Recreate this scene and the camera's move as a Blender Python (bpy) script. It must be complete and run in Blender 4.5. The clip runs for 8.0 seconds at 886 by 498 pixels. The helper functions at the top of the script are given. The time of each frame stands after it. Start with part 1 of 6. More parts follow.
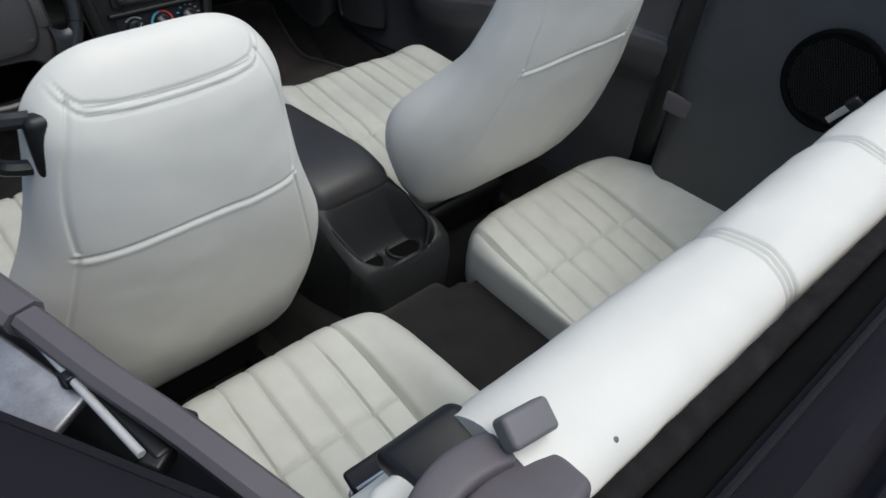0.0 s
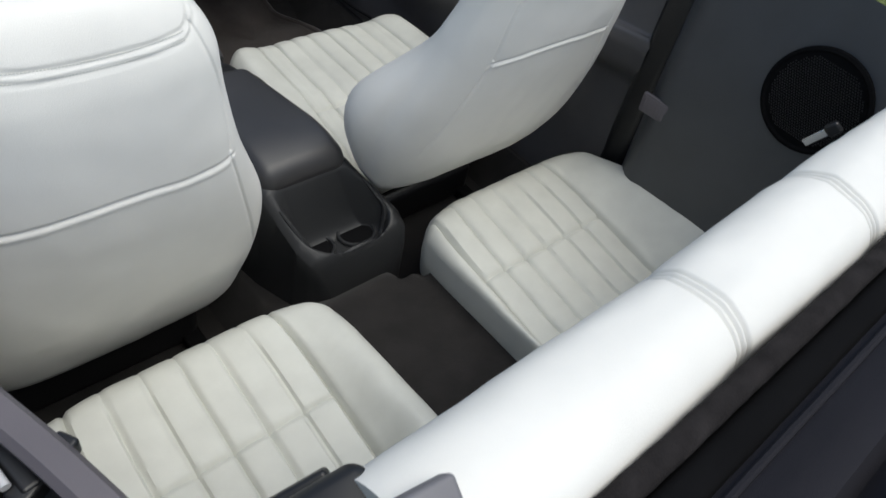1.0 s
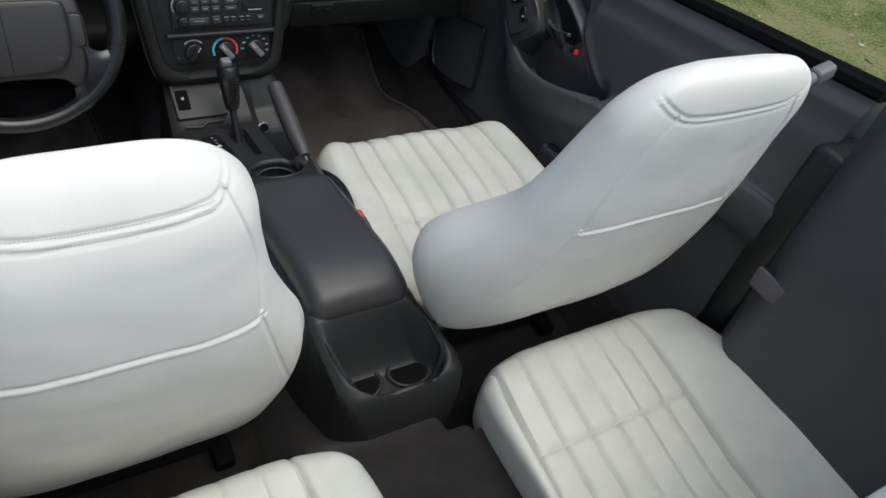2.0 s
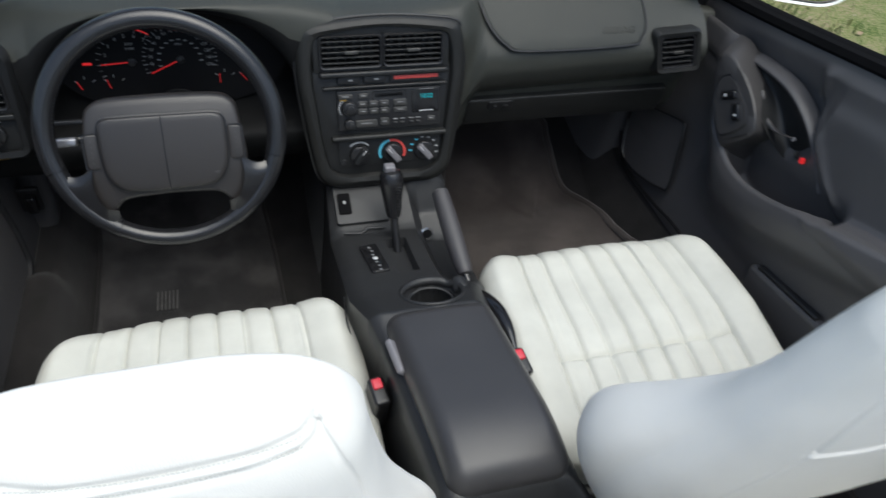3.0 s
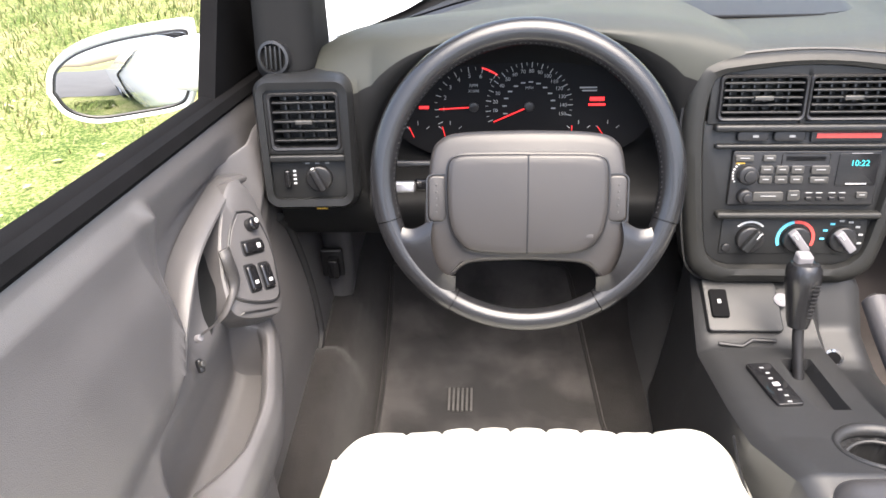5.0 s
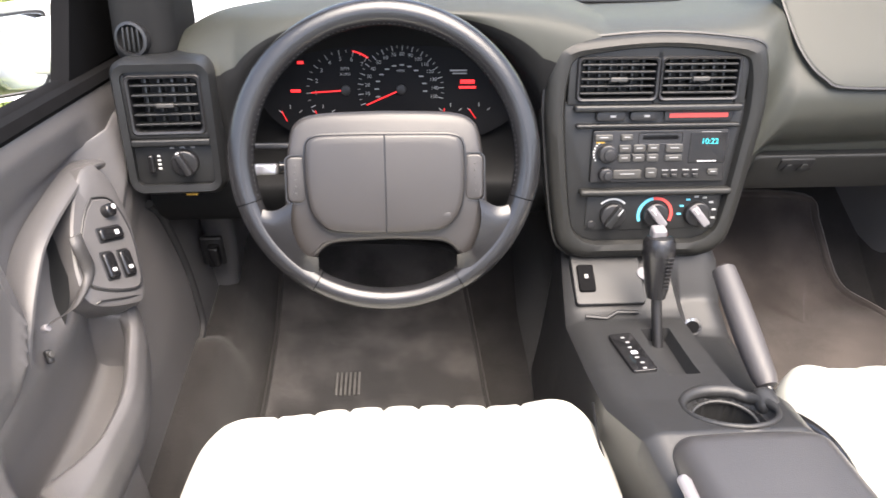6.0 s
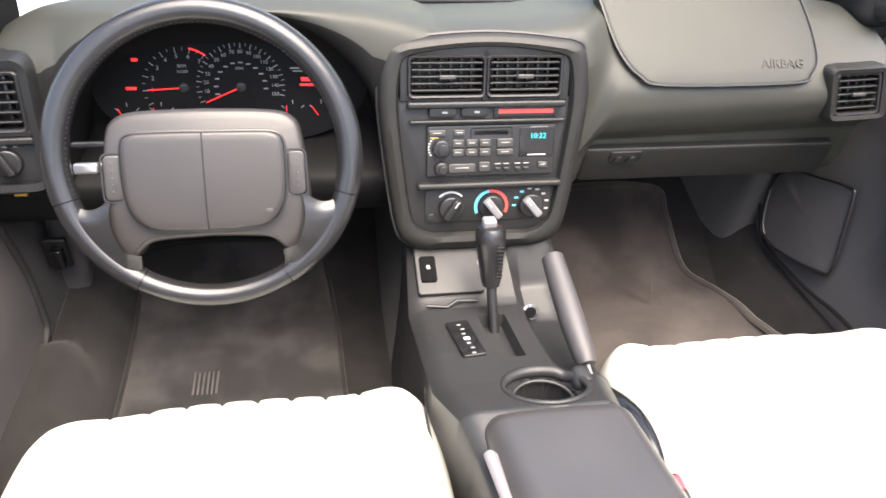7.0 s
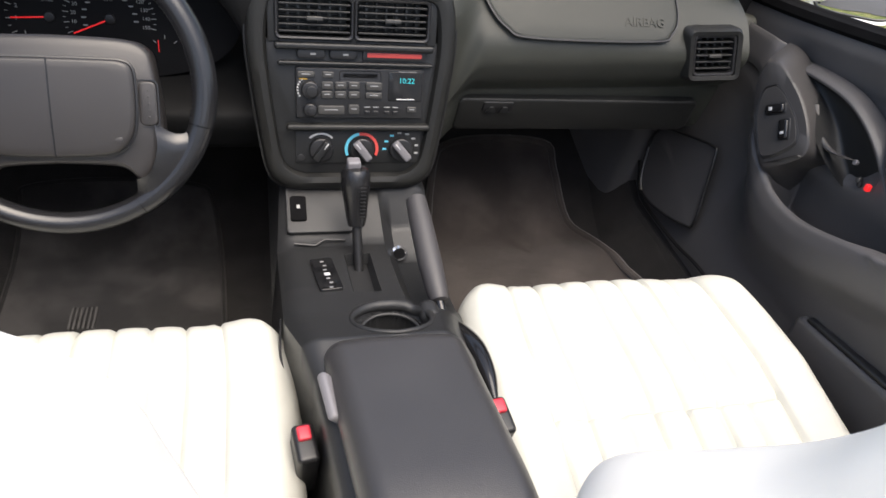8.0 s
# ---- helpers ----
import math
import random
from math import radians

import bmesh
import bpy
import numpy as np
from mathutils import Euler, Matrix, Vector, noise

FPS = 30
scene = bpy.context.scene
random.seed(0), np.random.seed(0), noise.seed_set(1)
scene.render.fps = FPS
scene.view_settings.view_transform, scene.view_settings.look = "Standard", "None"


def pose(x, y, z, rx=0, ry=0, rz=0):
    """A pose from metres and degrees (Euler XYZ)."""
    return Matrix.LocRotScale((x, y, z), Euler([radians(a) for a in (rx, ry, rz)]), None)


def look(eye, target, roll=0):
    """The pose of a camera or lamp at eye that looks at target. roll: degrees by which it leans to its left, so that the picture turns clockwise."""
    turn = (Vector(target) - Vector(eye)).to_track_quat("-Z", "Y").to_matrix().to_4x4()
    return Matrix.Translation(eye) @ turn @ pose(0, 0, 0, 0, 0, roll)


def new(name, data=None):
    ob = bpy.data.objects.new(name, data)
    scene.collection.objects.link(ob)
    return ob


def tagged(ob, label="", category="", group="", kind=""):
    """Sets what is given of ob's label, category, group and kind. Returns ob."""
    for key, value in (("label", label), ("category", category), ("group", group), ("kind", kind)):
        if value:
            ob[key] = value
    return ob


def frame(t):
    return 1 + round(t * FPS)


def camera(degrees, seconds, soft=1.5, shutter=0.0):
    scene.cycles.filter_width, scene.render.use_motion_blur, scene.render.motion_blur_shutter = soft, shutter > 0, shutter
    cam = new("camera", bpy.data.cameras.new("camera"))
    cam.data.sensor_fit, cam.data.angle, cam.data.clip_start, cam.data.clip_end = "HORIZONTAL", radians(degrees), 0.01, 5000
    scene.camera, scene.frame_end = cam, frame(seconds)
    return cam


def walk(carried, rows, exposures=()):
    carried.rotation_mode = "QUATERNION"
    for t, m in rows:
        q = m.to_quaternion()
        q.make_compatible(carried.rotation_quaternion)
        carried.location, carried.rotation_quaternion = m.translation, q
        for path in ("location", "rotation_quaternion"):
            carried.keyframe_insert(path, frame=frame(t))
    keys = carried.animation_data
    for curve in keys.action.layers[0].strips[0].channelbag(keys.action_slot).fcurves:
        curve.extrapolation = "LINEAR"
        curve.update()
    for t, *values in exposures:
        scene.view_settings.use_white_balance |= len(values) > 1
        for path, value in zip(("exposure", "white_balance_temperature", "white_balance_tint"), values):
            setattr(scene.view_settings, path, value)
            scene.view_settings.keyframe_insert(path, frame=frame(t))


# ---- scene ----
cam = camera(63.6, 8.0, 1.5, 0.2)
PATH = [
    (0, (-0.609, -1.51, 1.418), (0.478, -0.544, 0.046), 8.8),
    (0.2, (-0.582, -1.494, 1.413), (0.495, -0.585, -0.006), 8.8),
    (0.5, (-0.567, -1.476, 1.413), (0.522, -0.637, -0.04), 11.8),
    (0.8, (-0.551, -1.479, 1.402), (0.546, -0.613, -0.028), 15.1),
    (1, (-0.526, -1.472, 1.418), (0.575, -0.616, -0.016), 16.0),
    (1.2, (-0.507, -1.44, 1.442), (0.567, -0.519, 0.028), 16.2),
    (2.3, (-0.306, -1.28, 1.464), (0.554, -0.136, 0.066), 16.8),
    (2.5, (-0.274, -1.243, 1.47), (0.532, -0.052, 0.081), 16.2),
    (2.8, (-0.247, -1.169, 1.441), (0.397, 0.121, 0.055), 11.5),
    (3, (-0.245, -1.115, 1.426), (0.238, 0.26, 0.057), 6.6),
    (3.3, (-0.279, -1.038, 1.374), (0.033, 0.394, 0.012), 7.0),
    (3.5, (-0.311, -0.991, 1.343), (-0.102, 0.461, -0.017), 5.6),
    (3.8, (-0.319, -0.939, 1.285), (-0.303, 0.562, -0.037), -0.9),
    (4, (-0.347, -0.923, 1.245), (-0.424, 0.638, -0.002), -3.2),
    (4.2, (-0.367, -0.908, 1.206), (-0.488, 0.682, -0.002), -2.3),
    (5.3, (-0.431, -0.855, 1.177), (-0.518, 0.788, 0.039), -1.7),
    (5.5, (-0.408, -0.856, 1.175), (-0.437, 0.778, 0.022), -0.9),
    (6, (-0.348, -0.875, 1.171), (-0.25, 0.749, 0.008), 0.7),
    (6.5, (-0.296, -0.888, 1.178), (-0.066, 0.727, 0.021), 2.3),
    (7, (-0.24, -0.911, 1.186), (0.088, 0.683, 0.023), 3.9),
    (7.5, (-0.181, -0.941, 1.195), (0.247, 0.608, 0.004), 6.9),
    (8, (-0.134, -0.982, 1.197), (0.345, 0.515, -0.04), 9.1),
]
walk(cam, [(t, look(eye, target, roll)) for t, eye, target, roll in PATH],
     [(0, -0.07, 6270, 4), (0.6, 0.12, 6270, 4), (1.2, 0.16, 6270, 4), (2.3, 0.25, 6320, 4), (2.9, 0.48, 6150, 3), (3.3, 1.44, 6300, 7), (3.7, 2.15, 6900, 10), (4.2, 3.02, 7150, 12), (5.3, 2.75, 6950, 11), (6.0, 2.80, 7100, 12), (6.8, 2.92, 7250, 12), (7.3, 2.50, 7150, 12), (7.7, 1.85, 7000, 10), (8, 1.45, 6850, 10)])

# ---- daylight: bright overcast sky, open roof ----
world = bpy.data.worlds.new("overcast_sky")
scene.world = world
world.use_nodes = True
wn = world.node_tree
sky = wn.nodes.new("ShaderNodeTexSky")
sky.sky_type = "NISHITA"
sky.sun_disc = False
sky.sun_elevation = radians(71.5)
sky.sun_rotation = radians(153.4)
sky.air_density, sky.dust_density, sky.ozone_density = 1.0, 4.0, 1.0
wn.nodes["Background"].inputs["Strength"].default_value = 0.128
wn.links.new(sky.outputs["Color"], wn.nodes["Background"].inputs["Color"])
sun = new("sun", bpy.data.lights.new("sun", "SUN"))
sun.data.energy, sun.data.angle, sun.data.color = 1.50, radians(60), (1.0, 0.97, 0.93)
sun.matrix_world = look((0.6, -1.2, 4.0), (0, 0, 0))

XC = 0.012     # the car's centre line


# ---- mesh helpers ----
def thing(name, label, category, at=(0, 0, 0), group="", kind=""):
    e = new(name)
    e.empty_display_size = 0.05
    e.location = at
    return tagged(e, label, category, group, kind)


def part(name, geo, material, parent=None, label="", smooth=True, auto=40):
    """Links a bmesh or (verts, faces), given in world metres, as one mesh under parent."""
    me = bpy.data.meshes.new(name)
    if isinstance(geo, bmesh.types.BMesh):
        geo.to_mesh(me)
        geo.free()
    else:
        v, f = geo
        me.from_pydata([tuple(map(float, p)) for p in v], [], [tuple(map(int, q)) for q in f])
    me.validate()
    bm = bmesh.new()
    bm.from_mesh(me)
    bmesh.ops.recalc_face_normals(bm, faces=bm.faces)
    for fc in bm.faces:
        fc.smooth = smooth
    if smooth and auto:
        lim = radians(auto)
        for e in bm.edges:
            if len(e.link_faces) == 2 and e.calc_face_angle(0) > lim:
                e.smooth = False
    bm.to_mesh(me)
    bm.free()
    me.materials.append(material)
    ob = new(name, me)
    if parent is not None:
        ob.parent = parent
        if parent.type == "EMPTY":
            ob.matrix_parent_inverse = Matrix.Translation(-Vector(parent.location))
    if label:
        ob["label"] = label
    return ob


def join(*geos):
    vs, fs, n = [], [], 0
    for v, f in geos:
        vs += [tuple(p) for p in v]
        fs += [tuple(i + n for i in q) for q in f]
        n += len(v)
    return vs, fs


def moved(geo, m):
    v, f = geo
    a = np.array(v, float)
    mm = np.array(m)
    return a @ mm[:3, :3].T + mm[:3, 3], f


def bent(geo, fn):
    v, f = geo
    return np.array([fn(*p) for p in np.array(v, float)]), f


def rbox(c, h, r=0.01, n=(1, 1, 1), k=3):
    """A box with rounded edges: centre, half sizes, radius, inner divisions, steps round an edge."""
    h = np.array(h, float)
    r = min(r, 0.999 * h.min())
    lines = []
    for a in range(3):
        inn = np.linspace(-(h[a] - r), h[a] - r, n[a] + 1)
        off = r * np.tan(np.radians(np.linspace(0, 45, k + 1)))[1:]
        lines.append(np.r_[-(h[a] - r) - off[::-1], inn, (h[a] - r) + off])
    verts, faces, index = [], [], {}

    def vid(p):
        key = tuple(np.round(p, 7))
        if key not in index:
            core = np.clip(p, -(h - r), h - r)
            d = p - core
            verts.append(core + r * d / max(np.linalg.norm(d), 1e-12))
            index[key] = len(verts) - 1
        return index[key]

    for a in range(3):
        b, d = (a + 1) % 3, (a + 2) % 3
        for s in (-1, 1):
            ids = np.empty((len(lines[b]), len(lines[d])), int)
            for i, u in enumerate(lines[b]):
                for j, w in enumerate(lines[d]):
                    p = np.empty(3)
                    p[a], p[b], p[d] = s * h[a], u, w
                    ids[i, j] = vid(p)
            for i in range(len(lines[b]) - 1):
                for j in range(len(lines[d]) - 1):
                    q = (ids[i, j], ids[i + 1, j], ids[i + 1, j + 1], ids[i, j + 1])
                    faces.append(q if s > 0 else q[::-1])
    return np.array(verts) + np.array(c, float), faces


def sheet(fn, us, vs):
    """A surface from fn(u, v) -> point."""
    pts = [fn(u, v) for u in us for v in vs]
    m = len(vs)
    faces = [(i * m + j, (i + 1) * m + j, (i + 1) * m + j + 1, i * m + j + 1) for i in range(len(us) - 1) for j in range(m - 1)]
    return np.array(pts, float), faces


def loft(rings, closed=True, cap=False):
    n = len(rings[0])
    v = np.concatenate([np.array(r, float) for r in rings])
    f = []
    for i in range(len(rings) - 1):
        for j in range(n if closed else n - 1):
            k = (j + 1) % n
            f.append((i * n + j, i * n + k, (i + 1) * n + k, (i + 1) * n + j))
    if cap:
        f.append(tuple(range(n))[::-1])
        f.append(tuple((len(rings) - 1) * n + j for j in range(n)))
    return v, f


def tube(pts, r, n=10, closed=False, cap=True):
    """A round bar through points; r is one radius or one for each point."""
    p = [Vector(q) for q in pts]
    m = len(p)
    rs = [r] * m if isinstance(r, (int, float)) else list(r)
    rings, up = [], None
    for i in range(m):
        a, b = (p[(i - 1) % m], p[(i + 1) % m]) if closed else (p[max(i - 1, 0)], p[min(i + 1, m - 1)])
        t = (b - a).normalized()
        if up is None:
            up = t.orthogonal().normalized()
        up = (up - t * up.dot(t)).normalized()
        side = t.cross(up)
        rings.append([p[i] + rs[i] * (math.cos(2 * math.pi * j / n) * up + math.sin(2 * math.pi * j / n) * side) for j in range(n)])
    if closed:
        rings.append(rings[0])
    return loft(rings, True, cap and not closed)


def spline(keys, step=8):
    """Catmull-Rom through points."""
    p = [np.array(q, float) for q in keys]
    p = [2 * p[0] - p[1]] + p + [2 * p[-1] - p[-2]]
    out = []
    for i in range(1, len(p) - 2):
        for s in range(step):
            t = s / step
            out.append(0.5 * (2 * p[i] + (p[i + 1] - p[i - 1]) * t + (2 * p[i - 1] - 5 * p[i] + 4 * p[i + 1] - p[i + 2]) * t * t
                              + (3 * p[i] - p[i - 1] - 3 * p[i + 1] + p[i + 2]) * t ** 3))
    out.append(p[-2])
    return out


def along(x, keys):
    """Smooth value at x from (x, value) pairs (cubic, with slopes from the neighbours)."""
    n = len(keys)
    if x <= keys[0][0]:
        return keys[0][1]
    if x >= keys[-1][0]:
        return keys[-1][1]
    i = max(k for k in range(n - 1) if keys[k][0] <= x)

    def slope(k):
        a, b = max(k - 1, 0), min(k + 1, n - 1)
        return (keys[b][1] - keys[a][1]) / (keys[b][0] - keys[a][0])
    h = keys[i + 1][0] - keys[i][0]
    t = (x - keys[i][0]) / h
    return ((2 * t ** 3 - 3 * t * t + 1) * keys[i][1] + (t ** 3 - 2 * t * t + t) * h * slope(i)
            + (3 * t * t - 2 * t ** 3) * keys[i + 1][1] + (t ** 3 - t * t) * h * slope(i + 1))


def line(x, keys):
    return float(np.interp(x, [k[0] for k in keys], [k[1] for k in keys]))


def rounded(w, h, r, n=6):
    """A rounded rectangle's outline, about 0, in 2D; w and h are half sizes."""
    out = []
    for cx, cy, a0 in ((w - r, h - r, 0), (-w + r, h - r, 90), (-w + r, -h + r, 180), (w - r, -h + r, 270)):
        for i in range(n + 1):
            a = radians(a0 + 90 * i / n)
            out.append((cx + r * math.cos(a), cy + r * math.sin(a)))
    return out


def prism(loop, m, y0, y1, r=0.002, steps=3):
    """A 2D outline pushed from depth y0 to y1 along m's z axis, with its front edge (y1) rounded."""
    lp = np.array(loop, float)
    c = lp.mean(0)
    half = (np.ptp(lp, axis=0) / 2)
    rings = [[(x, y, y0) for x, y in lp]]
    for i in range(steps + 1):
        a = radians(90 * i / steps)
        ins = r * (1 - math.cos(a))
        s = 1 - ins / half
        rings.append([((x - c[0]) * s[0] + c[0], (y - c[1]) * s[1] + c[1], y1 - r + r * math.sin(a)) for x, y in lp])
    return moved(loft(rings, True, True), m)


def ringwall(loops, m):
    """Loops of (2D outline, depth) joined in turn, along m's z axis."""
    return moved(loft([[(x, y, d) for x, y in lp] for lp, d in loops], True), m)


def disc(m, r, y0, y1, n=28, edge=0.001):
    return prism([(r * math.cos(2 * math.pi * i / n), r * math.sin(2 * math.pi * i / n)) for i in range(n)], m, y0, y1, edge)


def lettering(text, size, m, depth=0.0004, align="CENTER"):
    cu = bpy.data.curves.new("lettering", "FONT")
    cu.body, cu.size, cu.extrude, cu.align_x, cu.align_y = text, size, depth, align, "CENTER"
    cu.resolution_u = 3
    ob = bpy.data.objects.new("lettering", cu)
    scene.collection.objects.link(ob)
    bpy.context.view_layer.update()
    me = bpy.data.meshes.new_from_object(ob.evaluated_get(bpy.context.evaluated_depsgraph_get()))
    v = [tuple(q.co) for q in me.vertices]
    f = [tuple(q.vertices) for q in me.polygons]
    bpy.data.objects.remove(ob)
    bpy.data.meshes.remove(me)
    return moved((v, f), m)


def frame_of(o, right, up):
    """A pose with its x axis right, y axis up, z axis out of the face."""
    r, u = Vector(right).normalized(), Vector(up).normalized()
    n = r.cross(u)
    return Matrix(((r.x, u.x, n.x, o[0]), (r.y, u.y, n.y, o[1]), (r.z, u.z, n.z, o[2]), (0, 0, 0, 1)))


# ---- materials ----
def surface(name, color, rough=0.5, metal=0.0, grain=0.0, grain_size=400.0, mottle=0.12, mottle_size=9.0, spec=0.5, coat=0.0, sheen=0.0, rough_var=0.08, contrast=1.6):
    m = bpy.data.materials.new(name)
    m.use_nodes = True
    nt = m.node_tree
    b = nt.nodes["Principled BSDF"]
    b.inputs["Metallic"].default_value = metal
    b.inputs["Specular IOR Level"].default_value = spec
    b.inputs["Coat Weight"].default_value = coat
    b.inputs["Sheen Weight"].default_value = sheen
    tc = nt.nodes.new("ShaderNodeTexCoord")
    big = nt.nodes.new("ShaderNodeTexNoise")
    big.inputs["Scale"].default_value = mottle_size
    big.inputs["Detail"].default_value = 5
    nt.links.new(tc.outputs["Object"], big.inputs["Vector"])
    fine = nt.nodes.new("ShaderNodeTexNoise")
    fine.inputs["Scale"].default_value = grain_size
    fine.inputs["Detail"].default_value = 2
    nt.links.new(tc.outputs["Object"], fine.inputs["Vector"])
    mix = nt.nodes.new("ShaderNodeMix")
    mix.data_type = "RGBA"
    lo = [c * (1 - mottle) for c in color]
    hi = [min(1, c * (1 + mottle)) for c in color]
    mix.inputs["A"].default_value = (*lo, 1)
    mix.inputs["B"].default_value = (*hi, 1)
    add = nt.nodes.new("ShaderNodeMath")
    add.operation = "MULTIPLY_ADD"
    add.inputs[1].default_value = 0.35
    nt.links.new(fine.outputs["Fac"], add.inputs[0])
    sub = nt.nodes.new("ShaderNodeMath")
    sub.operation = "MULTIPLY_ADD"
    sub.inputs[1].default_value, sub.inputs[2].default_value = contrast, 0.325 - 0.5 * contrast
    sub.use_clamp = contrast > 2
    nt.links.new(big.outputs["Fac"], sub.inputs[0])
    nt.links.new(sub.outputs[0], add.inputs[2])
    nt.links.new(add.outputs[0], mix.inputs["Factor"])
    nt.links.new(mix.outputs["Result"], b.inputs["Base Color"])
    rr = nt.nodes.new("ShaderNodeMapRange")
    rr.inputs["To Min"].default_value, rr.inputs["To Max"].default_value = max(0.02, rough - rough_var), min(1, rough + rough_var)
    nt.links.new(big.outputs["Fac"], rr.inputs["Value"])
    nt.links.new(rr.outputs["Result"], b.inputs["Roughness"])
    if grain:
        bump = nt.nodes.new("ShaderNodeBump")
        bump.inputs["Strength"].default_value = grain
        bump.inputs["Distance"].default_value = 0.001
        nt.links.new(fine.outputs["Fac"], bump.inputs["Height"])
        nt.links.new(bump.outputs["Normal"], b.inputs["Normal"])
    return m


def lit(name, color, strength):
    m = bpy.data.materials.new(name)
    m.use_nodes = True
    b = m.node_tree.nodes["Principled BSDF"]
    b.inputs["Base Color"].default_value = (*[c * 0.3 for c in color], 1)
    b.inputs["Emission Color"].default_value = (*color, 1)
    b.inputs["Emission Strength"].default_value = strength
    return m


def pane_glass(name, tint=(0.92, 0.96, 0.95)):
    m = bpy.data.materials.new(name)
    m.use_nodes = True
    b = m.node_tree.nodes["Principled BSDF"]
    b.inputs["Base Color"].default_value = (*tint, 1)
    b.inputs["Transmission Weight"].default_value = 1.0
    b.inputs["Roughness"].default_value = 0.02
    b.inputs["IOR"].default_value = 1.02 if name == "side_glass" else 1.15
    return m


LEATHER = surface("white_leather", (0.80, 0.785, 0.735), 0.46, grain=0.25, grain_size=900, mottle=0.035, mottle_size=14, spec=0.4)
# cushion leathers, darker for wear and to keep bright light from burning out
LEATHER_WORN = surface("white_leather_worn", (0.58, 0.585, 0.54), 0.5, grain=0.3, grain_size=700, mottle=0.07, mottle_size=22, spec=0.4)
LEATHER_TONED = surface("white_leather_toned_down", (0.53, 0.53, 0.48), 0.5, grain=0.3, grain_size=700, mottle=0.10, mottle_size=16, spec=0.4)
THREAD = surface("grey_thread", (0.60, 0.60, 0.56), 0.8, mottle=0.1)
THREAD_DARK = surface("dark_thread", (0.025, 0.025, 0.025), 0.8, mottle=0.1)
PLASTIC = surface("charcoal_plastic", (0.013, 0.0135, 0.014), 0.36, grain=0.30, grain_size=1400, mottle=0.15, spec=0.35)
# lighter than DASH; used for the dash pads and airbag lid
DASHTOP = surface("grey_dash_vinyl", (0.034, 0.0355, 0.0300), 0.46, grain=0.4, grain_size=1100, mottle=0.15, mottle_size=6, spec=0.34)
LETTER = surface("worn_grey_print", (0.24, 0.24, 0.24), 0.5, mottle=0.1)
DASH = surface("charcoal_dash_vinyl", (0.015, 0.0152, 0.0145), 0.42, grain=0.4, grain_size=1100, mottle=0.12, spec=0.32)
# darker SOFT: release handles, and the right switch pod to dim its lit look
POD = surface("charcoal_vinyl_darker", (0.045, 0.043, 0.043), 0.40, grain=0.4, grain_size=1000, mottle=0.12, spec=0.4)
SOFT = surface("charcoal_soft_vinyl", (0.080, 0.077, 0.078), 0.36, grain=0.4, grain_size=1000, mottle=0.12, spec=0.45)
LIDSKIN = surface("charcoal_armrest_vinyl", (0.037, 0.036, 0.037), 0.33, grain=0.4, grain_size=900, mottle=0.18, spec=0.5)
QUARTER = surface("slate_quarter_vinyl", (0.058, 0.061, 0.067), 0.45, grain=0.4, grain_size=900, mottle=0.15)
MATTE = surface("matte_black_trim", (0.0055, 0.0055, 0.006), 0.9, grain=0.3, grain_size=900, mottle=0.25, mottle_size=30, spec=0.06)
BLACK = surface("black_plastic", (0.012, 0.012, 0.013), 0.38, grain=0.15, grain_size=1600, mottle=0.2)
GLOSS = surface("gloss_black_plastic", (0.010, 0.010, 0.011), 0.12, mottle=0.1, rough_var=0.03)
FUZZ = surface("brown_black_fuzzy_strip", (0.020, 0.018, 0.018), 0.95, grain=1.0, grain_size=500, mottle=0.55, mottle_size=45, spec=0.1)
ASPHALT = surface("asphalt", (0.06, 0.06, 0.062), 0.9, grain=0.8, grain_size=150, mottle=0.25, mottle_size=2)
RUBBER = surface("black_rubber", (0.015, 0.015, 0.016), 0.65, grain=0.3, grain_size=900, mottle=0.3, mottle_size=40)
CARPET = surface("charcoal_carpet", (0.021, 0.0195, 0.019), 0.95, grain=1.0, grain_size=700, mottle=0.35, mottle_size=18, spec=0.1, sheen=0.12)
MATCLOTH = surface("brown_grey_mat_carpet", (0.052, 0.044, 0.0405), 0.95, grain=1.0, grain_size=650, mottle=0.42, mottle_size=7, spec=0.1, sheen=0.3, contrast=3.5)
WRAP = surface("black_wheel_leather", (0.013, 0.013, 0.014), 0.19, grain=0.2, grain_size=900, mottle=0.15, spec=0.55)
HOOD = surface("matte_hood_plastic", (0.0105, 0.0107, 0.011), 0.65, grain=0.30, grain_size=1400, mottle=0.15, spec=0.10)
CONSOLE = surface("charcoal_console_plastic", (0.021, 0.0215, 0.0225), 0.40, grain=0.30, grain_size=1400, mottle=0.15, spec=0.38)
PAD = surface("grey_wheel_vinyl", (0.027, 0.0245, 0.0235), 0.40, grain=0.18, grain_size=1500, mottle=0.08, spec=0.5)
GREY = surface("grey_plastic", (0.16, 0.155, 0.165), 0.45, grain=0.2, grain_size=1200, mottle=0.1)
TRIM = surface("plum_grey_trim", (0.12, 0.108, 0.118), 0.5, grain=0.25, grain_size=900, mottle=0.12)
CANVAS = surface("black_canvas", (0.0125, 0.012, 0.0165), 0.8, grain=0.7, grain_size=1200, mottle=0.12, spec=0.25)
CHROME = surface("worn_chrome", (0.75, 0.75, 0.76), 0.2, metal=1.0, mottle=0.1, rough_var=0.1)
STEEL = surface("dull_steel", (0.42, 0.42, 0.44), 0.4, metal=0.8, mottle=0.3, mottle_size=50)
PAINT = surface("white_car_paint", (0.80, 0.80, 0.78), 0.25, mottle=0.02, coat=1.0, rough_var=0.04)
